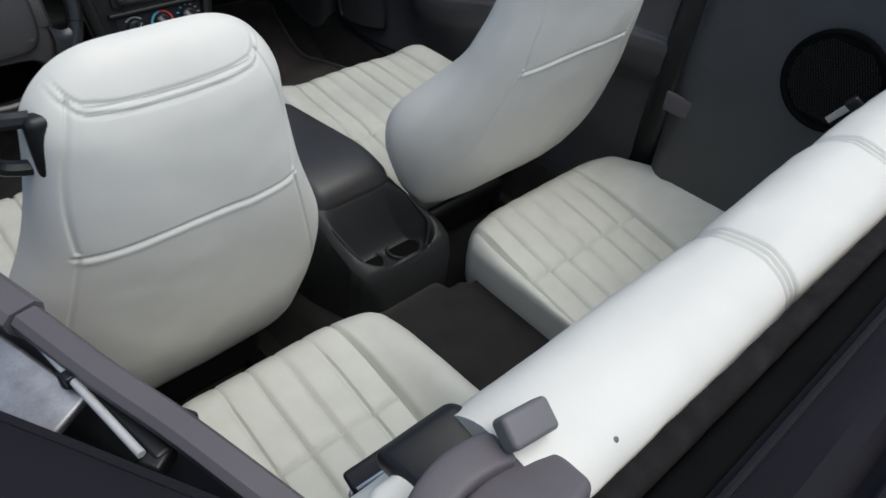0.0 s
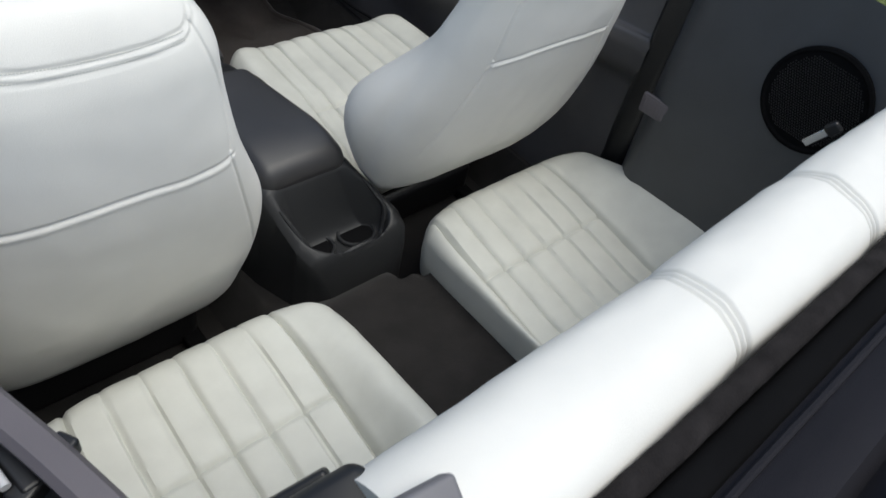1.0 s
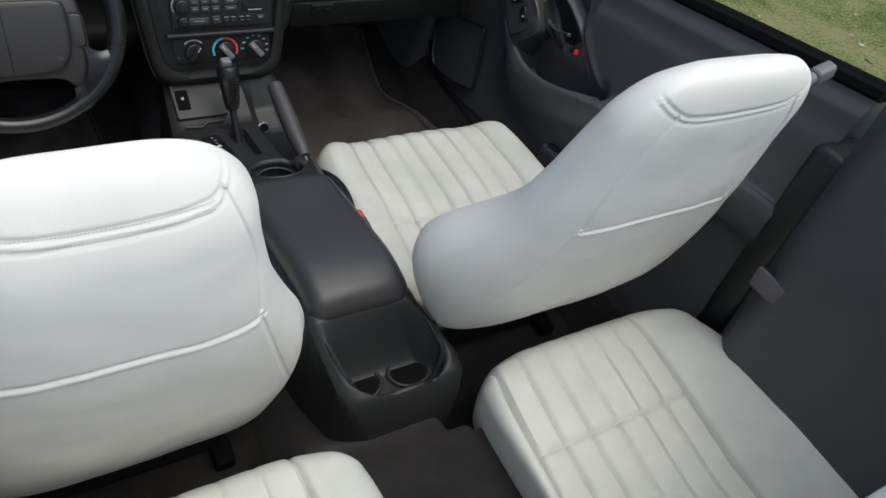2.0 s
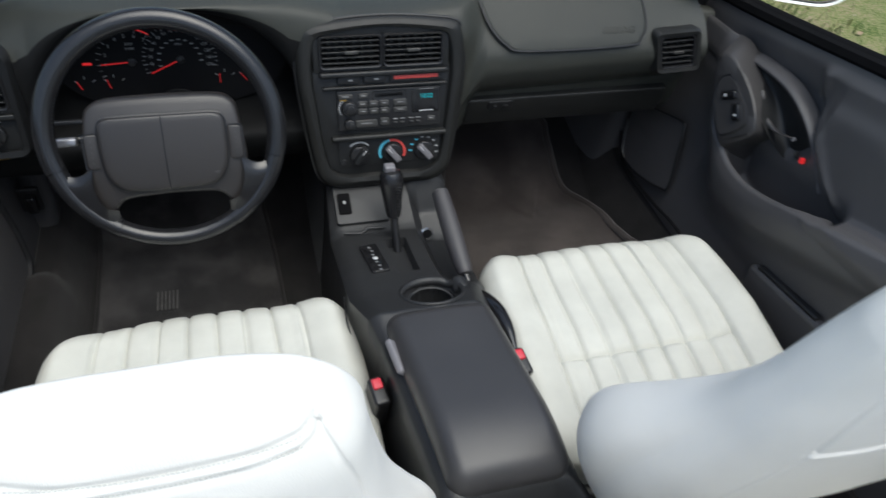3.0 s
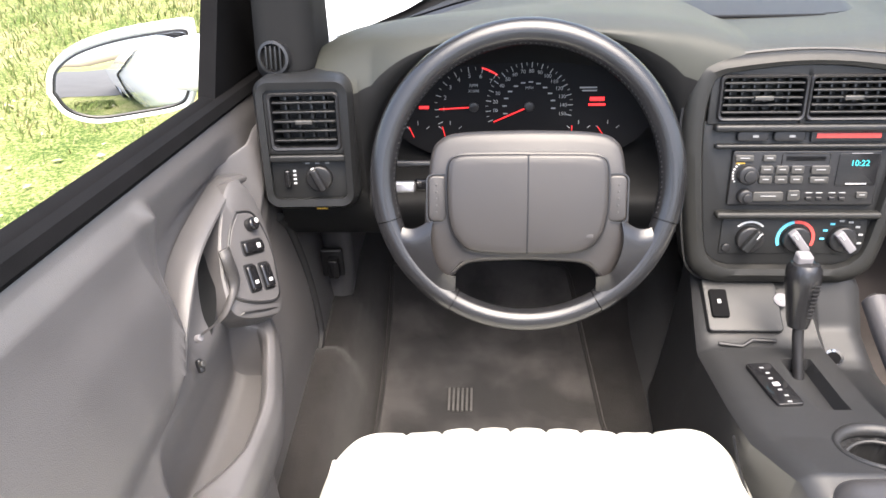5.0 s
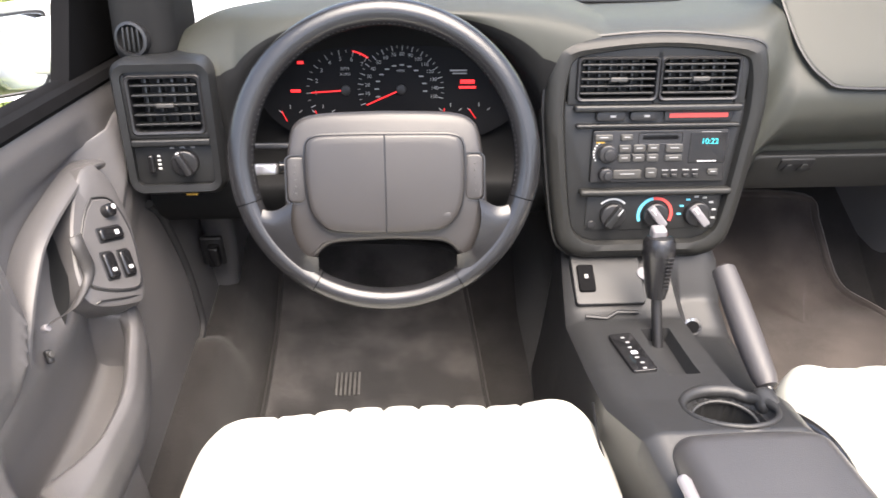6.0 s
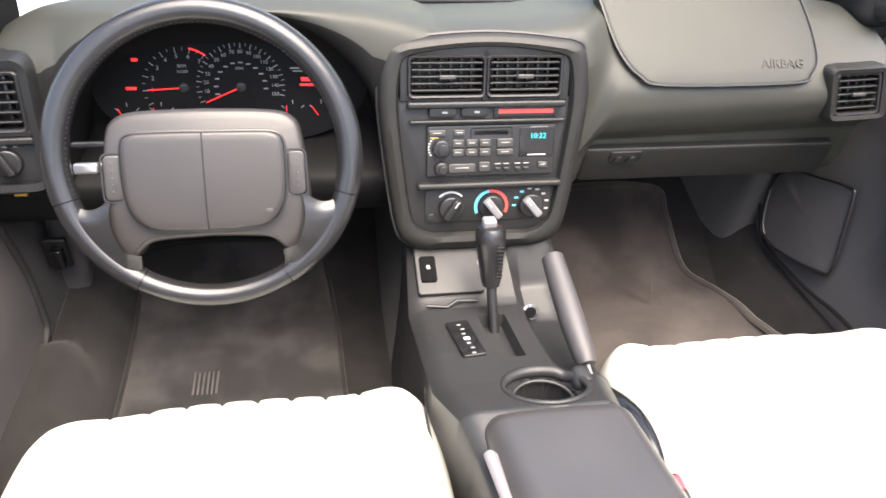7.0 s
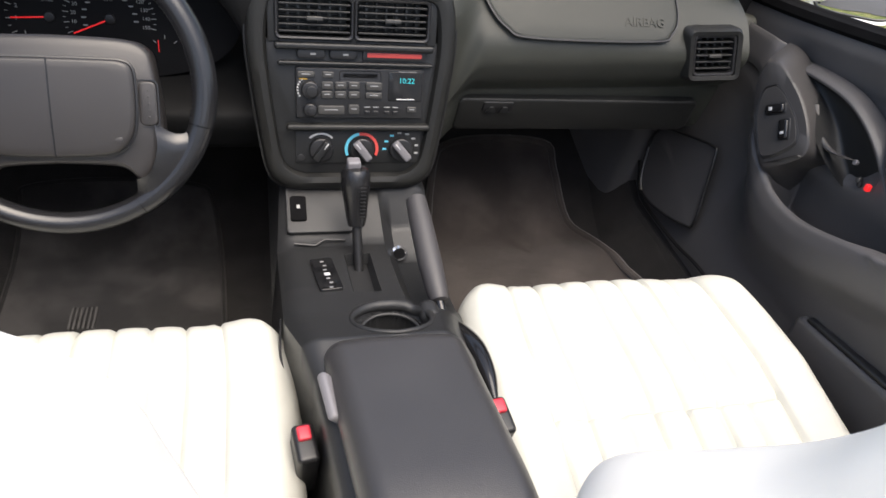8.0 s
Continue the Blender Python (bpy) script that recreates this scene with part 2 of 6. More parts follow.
WHITE = surface("white_marking", (0.52, 0.52, 0.52), 0.5, mottle=0.02)
DIMMARK = surface("grey_marking", (0.28, 0.28, 0.28), 0.5, mottle=0.05)
RED = surface("red_plastic", (0.55, 0.03, 0.05), 0.35, mottle=0.1)
YELLOW = surface("yellow_tag", (0.55, 0.33, 0.05), 0.6, mottle=0.15)
KEYCAP = surface("radio_key_plastic", (0.040, 0.039, 0.037), 0.4, mottle=0.08)
DIAL = surface("gauge_face", (0.009, 0.009, 0.010), 0.6, mottle=0.1, spec=0.08)
MIRROR = surface("mirror_silver", (0.85, 0.87, 0.88), 0.02, metal=1.0, mottle=0.01, rough_var=0.01)
CYAN_GLOW = lit("cyan_display", (0.03, 0.62, 0.70), 0.28)
RED_GLOW = lit("red_needle", (1.0, 0.025, 0.03), 0.22)
RED_LAMP = lit("red_lamp", (1.0, 0.025, 0.03), 0.30)
BLUE_MARK = surface("blue_marking", (0.10, 0.45, 0.60), 0.5, mottle=0.03)
RED_MARK = surface("red_marking", (0.60, 0.07, 0.06), 0.5, mottle=0.03)
MATGREY = surface("grey_mat_carpet", (0.030, 0.028, 0.0272), 0.95, grain=1.0, grain_size=650, mottle=0.55, mottle_size=9, spec=0.1, sheen=0.3, contrast=4.5)
HEEL = surface("scuffed_grey_rubber", (0.080, 0.076, 0.072), 0.8, mottle=0.3, mottle_size=60)
BRAKE = surface("dark_grey_grip", (0.044, 0.042, 0.044), 0.5, grain=0.5, grain_size=700, mottle=0.12)
PALE = surface("pale_painted_steel", (0.55, 0.55, 0.56), 0.35, mottle=0.12, mottle_size=40)
GLASS = pane_glass("windshield_glass")


# ---- ground ----
def grass_material():
    m = bpy.data.materials.new("lawn")
    m.use_nodes = True
    nt = m.node_tree
    b = nt.nodes["Principled BSDF"]
    b.inputs["Roughness"].default_value = 0.9
    b.inputs["Specular IOR Level"].default_value = 0.15
    tc = nt.nodes.new("ShaderNodeTexCoord")
    ramp = nt.nodes.new("ShaderNodeValToRGB")
    tuft = nt.nodes.new("ShaderNodeTexNoise")
    tuft.inputs["Scale"].default_value, tuft.inputs["Detail"].default_value, tuft.inputs["Roughness"].default_value = 62, 7, 0.78
    nt.links.new(tc.outputs["Object"], tuft.inputs["Vector"])
    both = nt.nodes.new("ShaderNodeMix")
    both.inputs["Factor"].default_value = 0.6
    nt.links.new(tuft.outputs["Fac"], both.inputs["B"])
    ns = nt.nodes.new("ShaderNodeTexNoise")
    ns.inputs["Scale"].default_value, ns.inputs["Detail"].default_value, ns.inputs["Roughness"].default_value = 2.2, 9, 0.75
    nt.links.new(tc.outputs["Object"], ns.inputs["Vector"])
    nt.links.new(ns.outputs["Fac"], both.inputs["A"])
    nt.links.new(both.outputs["Result"], ramp.inputs["Fac"])
    e = ramp.color_ramp.elements
    e[0].position, e[0].color = 0.435, (0.36, 0.29, 0.18, 1)
    e[1].position, e[1].color = 0.565, (0.060, 0.105, 0.022, 1)
    mid = e.new(0.49)
    mid.color = (0.235, 0.270, 0.095, 1)
    nt.links.new(ramp.outputs["Color"], b.inputs["Base Color"])
    fine = nt.nodes.new("ShaderNodeTexNoise")
    fine.inputs["Scale"].default_value, fine.inputs["Detail"].default_value = 90, 4
    nt.links.new(tc.outputs["Object"], fine.inputs["Vector"])
    bump = nt.nodes.new("ShaderNodeBump")
    bump.inputs["Strength"].default_value, bump.inputs["Distance"].default_value = 1.0, 0.03
    nt.links.new(fine.outputs["Fac"], bump.inputs["Height"])
    nt.links.new(bump.outputs["Normal"], b.inputs["Normal"])
    return m


ground = part("ground", sheet(lambda u, v: (u, v, 0.0), np.linspace(-400, 400, 9), np.linspace(-400, 400, 9)), grass_material())
tagged(ground, "patchy green and straw lawn round the car", "ground", kind="structure")
drive = part("driveway", sheet(lambda u, v: (u, v, 0.012), np.linspace(-14, 14, 5), np.linspace(-16, -1.9, 6)), ASPHALT)
tagged(drive, "grey asphalt driveway behind the car", "driveway", kind="structure")


# ---- cabin floor ----
def floor_z(x, y):
    a = abs(x - XC)
    z = 0.205
    z += 0.33 * max(0, min(1, (y - 0.22) / 0.40)) ** 1.3                       # toe board
    rear = max(0, min(1, (-0.86 - y) / 0.05))
    z += rear * 0.10                                                       # raised rear floor
    top = along(y, [(-1.5, 0.40), (-0.86, 0.385), (-0.78, 0.33), (-0.2, 0.34), (0.6, 0.50)])
    side = max(0, min(1, (0.165 + 0.075 * rear - abs(x - XC - 0.02 - 0.055 * rear)) / 0.06))
    side = side * side * (3 - 2 * side)
    z = max(z, z + (top - z) * side)
    sill = max(0, min(1, (a - 0.62) / 0.07))
    z += 0.11 * sill * sill * (3 - 2 * sill) * (1 if y > -0.85 else 0.6)
    if x < 0 and y > -0.5:                                                   # moulded step beside the driver's mat
        z += 0.020 * max(0, min(1, (0.075 - y - 4.0 * max(0, x + 0.66) ** 1.5) / 0.03)) * max(0, min(1, (-0.622 - x) / 0.03))
    return z


floor = part("floor", sheet(lambda x, y: (x, y, floor_z(x, y)), np.linspace(-0.80, 0.83, 110), np.linspace(-1.5, 0.62, 130)), CARPET)
tagged(floor, "dark charcoal moulded cabin carpet over the tunnel", "floor", kind="structure")
body = thing("car_body", "white painted body shell of the convertible", "car body", (XC, 0, 0), kind="structure")
part("underbody", rbox((XC, -0.45, 0.15), (0.80, 1.12, 0.03), 0.02), BLACK, body)
part("firewall", rbox((XC, 0.66, 0.50), (0.82, 0.03, 0.32), 0.02), BLACK, body)


# ---- dashboard ----
def dash_far(x):
    """How far forward the dash reaches: the glass curves back at its ends."""
    return along(abs(x - XC), [(0.0, 0.80), (0.15, 0.78), (0.30, 0.66), (0.42, 0.545), (0.50, 0.470), (0.60, 0.360), (0.71, 0.270), (0.82, 0.20), (0.95, 0.14)])


def dash_profile(x):
    """Points (y, z) from the windshield to under the dash at the place x."""
    c = (x + 0.365) / 0.228                                                # -1..1 over the cluster
    arch = 0.640 + 0.232 * max(0, 1 - abs(c) ** 2.6) ** 0.5 if abs(c) < 1 else 0.640
    inside = 1.0 if abs(c) < 1 else 0.0
    hood = max(0, 1 - abs((x + 0.365) / 0.30) ** 2.2)
    lip_y = along(x, [(-0.76, 0.140), (-0.70, 0.115), (-0.64, 0.112), (-0.60, 0.104), (-0.54, 0.078), (-0.46, 0.046), (-0.365, 0.030), (-0.14, 0.060), (0.15, 0.075), (0.22, 0.135), (0.60, 0.135), (0.70, 0.16), (0.78, 0.22)])
    lip_z = along(x, [(-0.76, 0.800), (-0.70, 0.815), (-0.60, 0.836), (-0.14, 0.848), (0.15, 0.856), (0.22, 0.868), (0.60, 0.862), (0.70, 0.835), (0.78, 0.80)]) + 0.050 * hood
    pas = max(0, min(1, (x - 0.150) / 0.065))
    pas = pas * pas * (3 - 2 * pas)
    low = 0.055 * max(0, min(1, (abs(x - XC) - 0.40) / 0.30))
    far = dash_far(x)
    y1 = lip_y + 0.05
    zf = 0.790 - 0.2 * low
    pts = [(far, zf), (y1 + 0.70 * (far - y1), zf + 0.012), (y1 + 0.42 * (far - y1), 0.5 * (zf + lip_z) - 0.002), (y1 + 0.18 * (far - y1), lip_z - 0.012), (y1, lip_z + 0.003), (lip_y, lip_z - 0.006)]
    # driver and centre: face, recess for the instruments, lower face
    face = 0.052
    d = [(face - 0.008, 0.5 * (lip_z + max(arch, lip_z - 0.12))), (face + 0.004, arch), (face + 0.118 * inside + 0.004, arch - 0.022 * inside),
         (face + 0.13 * inside + 0.006, 0.652), (face + 0.002, 0.634), (0.056, 0.60), (0.085, 0.545), (0.20, 0.500), (0.45, 0.50)]
    # passenger: rolled pad, crease, glovebox
    up = 0.030 * max(0, x - 0.20)
    p = [(0.085, 0.806), (0.050, 0.765), (0.045, 0.730 + up), (0.062, 0.690 + up), (0.098, 0.660 + up), (0.097, 0.650 + up), (0.118, 0.570), (0.20, 0.545), (0.45, 0.52)]
    pts += [(a[0] * (1 - pas) + b[0] * pas, a[1] * (1 - pas) + b[1] * pas) for a, b in zip(d, p)]
    return pts


def dash_line(x):
    q = dash_profile(x)
    out = []
    for i, (a, b) in enumerate(zip(q, q[1:])):
        for s in range(8):
            t = s / 8
            out.append((a[0] + (b[0] - a[0]) * t, a[1] + (b[1] - a[1]) * t))
    out.append(q[-1])
    o = np.array(out)
    for _ in range(8):
        o[1:-1] = 0.25 * o[:-2] + 0.5 * o[1:-1] + 0.25 * o[2:]
    # room behind the stack and the end vents
    for x0, x1, z0, z1, deep in ((-0.132, 0.155, 0.50, 0.834, 0.13), (-0.730, -0.606, 0.645, 0.812, 0.108), (0.582, 0.658, 0.722, 0.792, 0.15)):
        wx = max(0, min(1, (x - x0) / 0.010)) * max(0, min(1, (x1 - x) / 0.010))
        if wx > 0:
            if z1 < 0.85 and x < 0.3:                                          # follow the rounded corners of the stack
                e = max(0, 0.045 - min(x - x0, x1 - x)) / 0.045
                z1 -= 0.050 * (1 - math.sqrt(1 - e * e))
            wz = np.clip((o[:, 1] - z0) / 0.006, 0, 1) * np.clip((z1 - o[:, 1]) / (0.05 if z1 > 0.85 else 0.006), 0, 1)
            o[:, 0] += wx * wz * np.maximum(0, deep - o[:, 0])
    end = max(0, min(1, max(x - 0.690, -0.728 - x) / 0.012))               # the pad stops short of the doors
    o[:, 0] += end * 0.6 * np.maximum(0, 0.25 - o[:, 0])
    o[:, 1] -= end * 0.03
    return o


dash = thing("dashboard", "charcoal moulded dashboard with instrument hood and passenger pad", "dashboard", (XC, 0.3, 0.6))
xs = sorted(set(np.round(np.r_[np.linspace(-0.76, 0.785, 300), 0.5822, 0.592, 0.648, 0.6578, 0.690, 0.692, 0.695, 0.698, 0.702, -0.7298, -0.728, -0.732, -0.735, -0.740, -0.720, -0.616, -0.6062, -0.5935, -0.5925, -0.5905, -0.586, -0.58, -0.1365, -0.1375, -0.1395, -0.144, -0.15], 4)))
lines = [(x, dash_line(x)) for x in xs]
LIP = 47                                                                   # where the top pad ends and the face begins
part("dash_pad", loft([[(x, y, z) for y, z in o[:LIP + 1]] for x, o in lines], closed=False), DASHTOP, dash)
part("passenger_pad", loft([[(x, y, z) for y, z in o[LIP:]] for x, o in lines if x > 0.150], closed=False), DASHTOP, dash)
part("instrument_trim", loft([[(x, y, z) for y, z in o[LIP:]] for x, o in lines if x < 0.158], closed=False), HOOD, dash, "black instrument surround")

# passenger airbag cover: a shallow lid with a dark joint round it
AB = frame_of((0.360, 0.103, 0.833), (1, 0, 0), (0, 0.66, 0.75))
ab_loop = [(-0.180, 0.11), (-0.160, 0.025), (-0.142, -0.030), (-0.114, -0.066), (-0.070, -0.081), (0.14, -0.080), (0.175, -0.066), (0.188, -0.035), (0.178, 0.03), (0.150, 0.11)]
ab = [tuple(q) for q in spline(ab_loop, 5)]
part("airbag_cover", ringwall([([(0.01 + (x - 0.01) * k, 0.01 + (y - 0.01) * k) for x, y in ab], h) for k, h in ((1.0, -0.02), (1.0, 0.0005), (0.985, 0.003), (0.96, 0.0038), (0.7, 0.005), (0.4, 0.006), (0.001, 0.0063))], AB), DASHTOP, dash, "passenger airbag lid with raised lettering")
part("joint", tube([AB @ Vector((u * 1.004, v * 1.006, 0.0022)) for u, v in ab], 0.0024, 6), BLACK, dash)
part("lettering", lettering("AIRBAG", 0.021, AB @ Matrix.Translation((0.125, -0.050, 0.0050)), 0.0012), DASHTOP, dash, "moulded word AIRBAG")

# glovebox door
GB = frame_of((0.425, 0.100, 0.612), (1, 0, 0), (0, -0.25, 0.97))
part("glovebox_door", prism(rounded(0.232, 0.036, 0.012), GB, -0.02, 0.006, 0.005), DASH, dash)
part("glovebox_latch", prism(rounded(0.028, 0.0115, 0.004), GB @ Matrix.Translation((-0.158, 0.020, 0)), 0.0, 0.008, 0.002), BLACK, dash)
for s in (-1, 1):
    part("latch_paddle", prism([(-0.010, -0.007), (0.010, -0.007), (0.004, 0.006), (-0.004, 0.006)], GB @ Matrix.Translation((-0.158 + 0.012 * s, 0.016, 0)), 0.006, 0.011, 0.001), PLASTIC, dash)
# top defroster grille
DL = dash_line(0.0)


def dash_z(y):
    k = int(np.argmax(DL[:, 1]))
    return float(np.interp(y, DL[:k + 1, 0][::-1], DL[:k + 1, 1][::-1]))


for i in range(16):
    y = 0.240 + 0.0085 * i
    part("defroster_slat", rbox((-0.003, y, dash_z(y) + 0.002), (0.062 + 0.125 * math.sqrt(1 - (1 - (i + 0.4) / 16.4) ** 2), 0.0026, 0.003), 0.0015, k=1), BLACK, dash)
part("defroster_bed", sheet(lambda u, v: (-0.003 + (u - 0.5) * 2 * (0.066 + 0.125 * math.sqrt(1 - (1 - v) ** 2)), 0.235 + 0.140 * v, dash_z(0.235 + 0.140 * v) + 0.0012), np.linspace(0, 1, 8), np.linspace(0, 1, 20)), BLACK, dash)

# ---- air vents ----
def vent(owner, m, w, h, rows, cols, frame_w=0.006):
    """A louvred outlet, half sizes w and h: dark box, frame, slats, upright fins, a thumb tab."""
    v = part("vent_box", ringwall([(rounded(w, h, 0.006), 0.004), (rounded(w - 0.001, h - 0.001, 0.006), 0.0), (rounded(w - 0.002, h - 0.002, 0.005), -0.045), (rounded(0.002, 0.002, 0.001), -0.046)], m), BLACK, owner)
    part("vent_frame", ringwall([(rounded(w + frame_w, h + frame_w, 0.008), -0.004), (rounded(w + frame_w, h + frame_w, 0.008), 0.003), (rounded(w + frame_w * 0.6, h + frame_w * 0.6, 0.007), 0.005), (rounded(w, h, 0.006), 0.004), (rounded(w - 0.001, h - 0.001, 0.006), -0.02)], m), BLACK, v)
    for i in range(rows):
        z = -h + 2 * h * (i + 0.75) / (rows + 0.5)
        part("slat", moved(rbox((0, z, -0.004), (w - 0.002, 0.0016, 0.007), 0.0012, k=2), m), PLASTIC, v)
    for i in range(cols):
        x = -w + 2 * w * (i + 1) / (cols + 1)
        part("fin", moved(rbox((x, 0, -0.019), (0.0018, h - 0.003, 0.008), 0.0010, k=1), m), KEYCAP, v)
    part("thumb_tab", moved(rbox((0, 0, 0.005), (0.012, 0.003, 0.003), 0.0015), m), KEYCAP, v)
    return v


# ---- centre stack ----
SM = frame_of((0.012, 0.0, 0.600), (1, 0, 0), (0, 0.2335, 0.972))


def trapeze(top, mid, bot, z0, z1, r, n=8):
    """Outline of the stack: half widths at the top, two thirds up and the foot."""
    zm = z0 + 0.62 * (z1 - z0)
    rb = r + 0.014                                                         # the foot is rounder
    keys = [(bot - rb, z0), (bot - 0.32 * rb, z0 + 0.28 * rb), (bot + (mid - bot) * 0.25, z0 + 1.2 * rb), (mid, zm), ((mid + top) / 2 + 0.003, (zm + z1) / 2), (top, z1 - r), (top - 0.3 * r, z1 - 0.3 * r), (top - r, z1)]
    right = [tuple(q) for q in spline(keys, n)]
    upper = [((top - r) * (1 - i / 10) + (r - top) * i / 10, z1 + 0.010 * math.sin(math.pi * i / 10)) for i in range(1, 10)]
    left = [(-x, z) for x, z in right[::-1]]
    lower = [((rb - bot) * (1 - i / 10) + (bot - rb) * i / 10, z0) for i in range(1, 10)]
    return right + upper + left + lower


stack = thing("center_stack", "charcoal centre stack with air vents, radio and heater dials", "dashboard console", (0.012, 0.02, 0.52))
o0, o1, o2, o3 = [[(x - 0.008, y) for x, y in trapeze(*q)] for q in ((0.152, 0.155, 0.129, -0.070, 0.248, 0.026), (0.146, 0.149, 0.123, -0.063, 0.242, 0.024),
                                                                    (0.128, 0.131, 0.109, -0.046, 0.231, 0.022), (0.123, 0.127, 0.106, -0.042, 0.228, 0.018))]
part("bezel", ringwall([(o0, -0.05), (o0, -0.008), ([(0.7 * a[0] + 0.3 * b[0], 0.7 * a[1] + 0.3 * b[1]) for a, b in zip(o0, o1)], 0.0), (o1, 0.0045), ([(0.5 * (a[0] + b[0]), 0.5 * (a[1] + b[1])) for a, b in zip(o1, o2)], 0.0080), (o2, 0.0050), (o3, -0.004)], SM), DASH, stack)
part("joint", tube([SM @ Vector((x * 1.006, y * 1.004, -0.010)) for x, y in o0], 0.0028, 6, closed=True), BLACK, stack)
part("face_plate", prism([(x, min(y, 0.166)) for x, y in o3], SM, -0.02, -0.0035, 0.001), PLASTIC, stack)
for h in ((-0.126, 0.199, 0.0085, 0.037), (0.110, 0.199, 0.0075, 0.037), (-0.009, 0.199, 0.005, 0.037)):
    part("vent_post", moved(rbox((h[0], h[1], -0.006), (h[2], h[3], 0.006), 0.002), SM), PLASTIC, stack)
part("vent_post", moved(rbox((-0.008, 0.2345, -0.006), (0.122, 0.0105, 0.006), 0.002), SM), PLASTIC, stack)
for s, a in ((-1, -0.0665), (1, 0.0485)):
    vent(stack, SM @ Matrix.Translation((a, 0.1975, 0.000)), 0.0535, 0.0265, 5, 6, 0.004)
part("shelf_bar", moved(rbox((-0.006, 0.158, 0.002), (0.119, 0.005, 0.008), 0.004), SM), PLASTIC, stack)
part("shelf_bar", moved(rbox((-0.004, 0.133, 0.001), (0.117, 0.003, 0.006), 0.0028), SM), PLASTIC, stack)
part("shelf_bar", moved(rbox((0.002, 0.036, 0.003), (0.112, 0.005, 0.009), 0.0045), SM), DASH, stack)
# row under the vents: two push switches and a red script plate
for a in (-0.072, -0.024):
    b = part("push_switch", prism(rounded(0.021, 0.0075, 0.006), SM @ Matrix.Translation((a, 0.1465, -0.003)), 0, 0.006, 0.002), BLACK, stack)
    part("switch_mark", moved(rbox((a + 0.003, 0.1465, 0.0032), (0.004, 0.0016, 0.0003), 0.0002, k=1), SM), LETTER, b)
pl = part("badge_plate", prism(rounded(0.049, 0.0085, 0.002), SM @ Matrix.Translation((0.054, 0.1465, -0.003)), 0, 0.003, 0.001), BLACK, stack)
part("red_script_bar", moved(rbox((0.054, 0.1465, 0.0003), (0.042, 0.0034, 0.0006), 0.0004, k=1), SM), RED_MARK, pl, "red script drawn as a plain bar")

# radio
RM = SM @ Matrix.Translation((0.003, 0.088, -0.002))
radio = thing("car_radio", "black cassette radio with grey keys and a cyan clock", "radio", (0.015, 0.02, 0.65))
part("fascia", prism(rounded(0.098, 0.0385, 0.003), RM, -0.01, 0.0045, 0.0015), BLACK, radio)
part("display_window", prism(rounded(0.0265, 0.0225, 0.002), RM @ Matrix.Translation((0.069, 0.012, 0.0042)), 0, 0.0012, 0.0004), GLOSS, radio)
part("clock_digits", lettering("10:22", 0.0115, RM @ Matrix.Translation((0.071, 0.021, 0.0057)), 0.0002), CYAN_GLOW, radio, "cyan glowing clock reading 10:22")
part("white_legend", moved(rbox((0.070, -0.0075, 0.0056), (0.014, 0.0008, 0.0002), 0.0001, k=1), RM), WHITE, radio)
part("white_legend", moved(rbox((0.072, 0.0345, 0.0047), (0.014, 0.0006, 0.0002), 0.0001, k=1), RM), DIMMARK, radio)
part("cassette_slot", ringwall([(rounded(0.032, 0.0085, 0.003), 0.0052), (rounded(0.031, 0.0075, 0.003), 0.0048), (rounded(0.030, 0.007, 0.003), -0.008), (rounded(0.002, 0.001, 0.0005), -0.0082)], RM @ Matrix.Translation((-0.001, 0.0265, 0))), GLOSS, radio)
part("cassette_flap", moved(rbox((-0.001, 0.0275, 0.003), (0.027, 0.0042, 0.0015), 0.001), RM), BLACK, radio)


def key(u, v, w, h, mark=True, material=None, d=0.0035):
    k = part("key", prism(rounded(w, h, min(w, h) * 0.45, 4), RM @ Matrix.Translation((u, v, 0.0042)), 0, d, 0.0012), material or KEYCAP, radio)
    if mark:
        part("key_mark", moved(rbox((u, v + h * 0.15, 0.0043 + d), (w * 0.5, 0.0007, 0.00015), 0.0001, k=1), RM), DIMMARK, k)


key(-0.083, 0.0285, 0.0125, 0.0045)
key(-0.050, 0.0285, 0.0085, 0.0045)
for i in range(3):
    for j in range(2):
        key(-0.0515 + 0.0205 * i, 0.0125 - 0.0140 * j, 0.0086, 0.0056)
key(0.020, 0.0120, 0.0125, 0.0062)
key(0.020, -0.0020, 0.0125, 0.0046)
key(-0.045, -0.0255, 0.0205, 0.0068)
key(-0.0105, -0.0240, 0.0085, 0.0075)
for i in range(4):
    key(0.0105 + 0.0135 * i + (0.004 if i > 1 else 0), -0.0285, 0.0042, 0.0026, False, BLACK)
    part("white_legend", moved(rbox((0.0105 + 0.0135 * i + (0.004 if i > 1 else 0), -0.0205, 0.0046), (0.0045, 0.0008, 0.0002), 0.0001, k=1), RM), DIMMARK, radio)
key(0.0805, -0.0235, 0.0075, 0.0045)
for v, r in ((0.006, 0.0135), (-0.0245, 0.0105)):
    kb = part("radio_knob", disc(RM @ Matrix.Translation((-0.077, v, 0.004)), r, 0, 0.011, 24, 0.003), BLACK, radio)
    part("knob_cap", disc(RM @ Matrix.Translation((-0.075, v - 0.001, 0.0145)), r * 0.62, 0, 0.003, 20, 0.001), BLACK, kb)
for i in range(7):
    a = radians(130 + 14 * i)
    part("dial_tick", moved(rbox((-0.077 + 0.0185 * math.cos(a), 0.006 + 0.0185 * math.sin(a), 0.0046), (0.0012, 0.0012, 0.0002), 0.0001, k=1), RM), WHITE, radio)
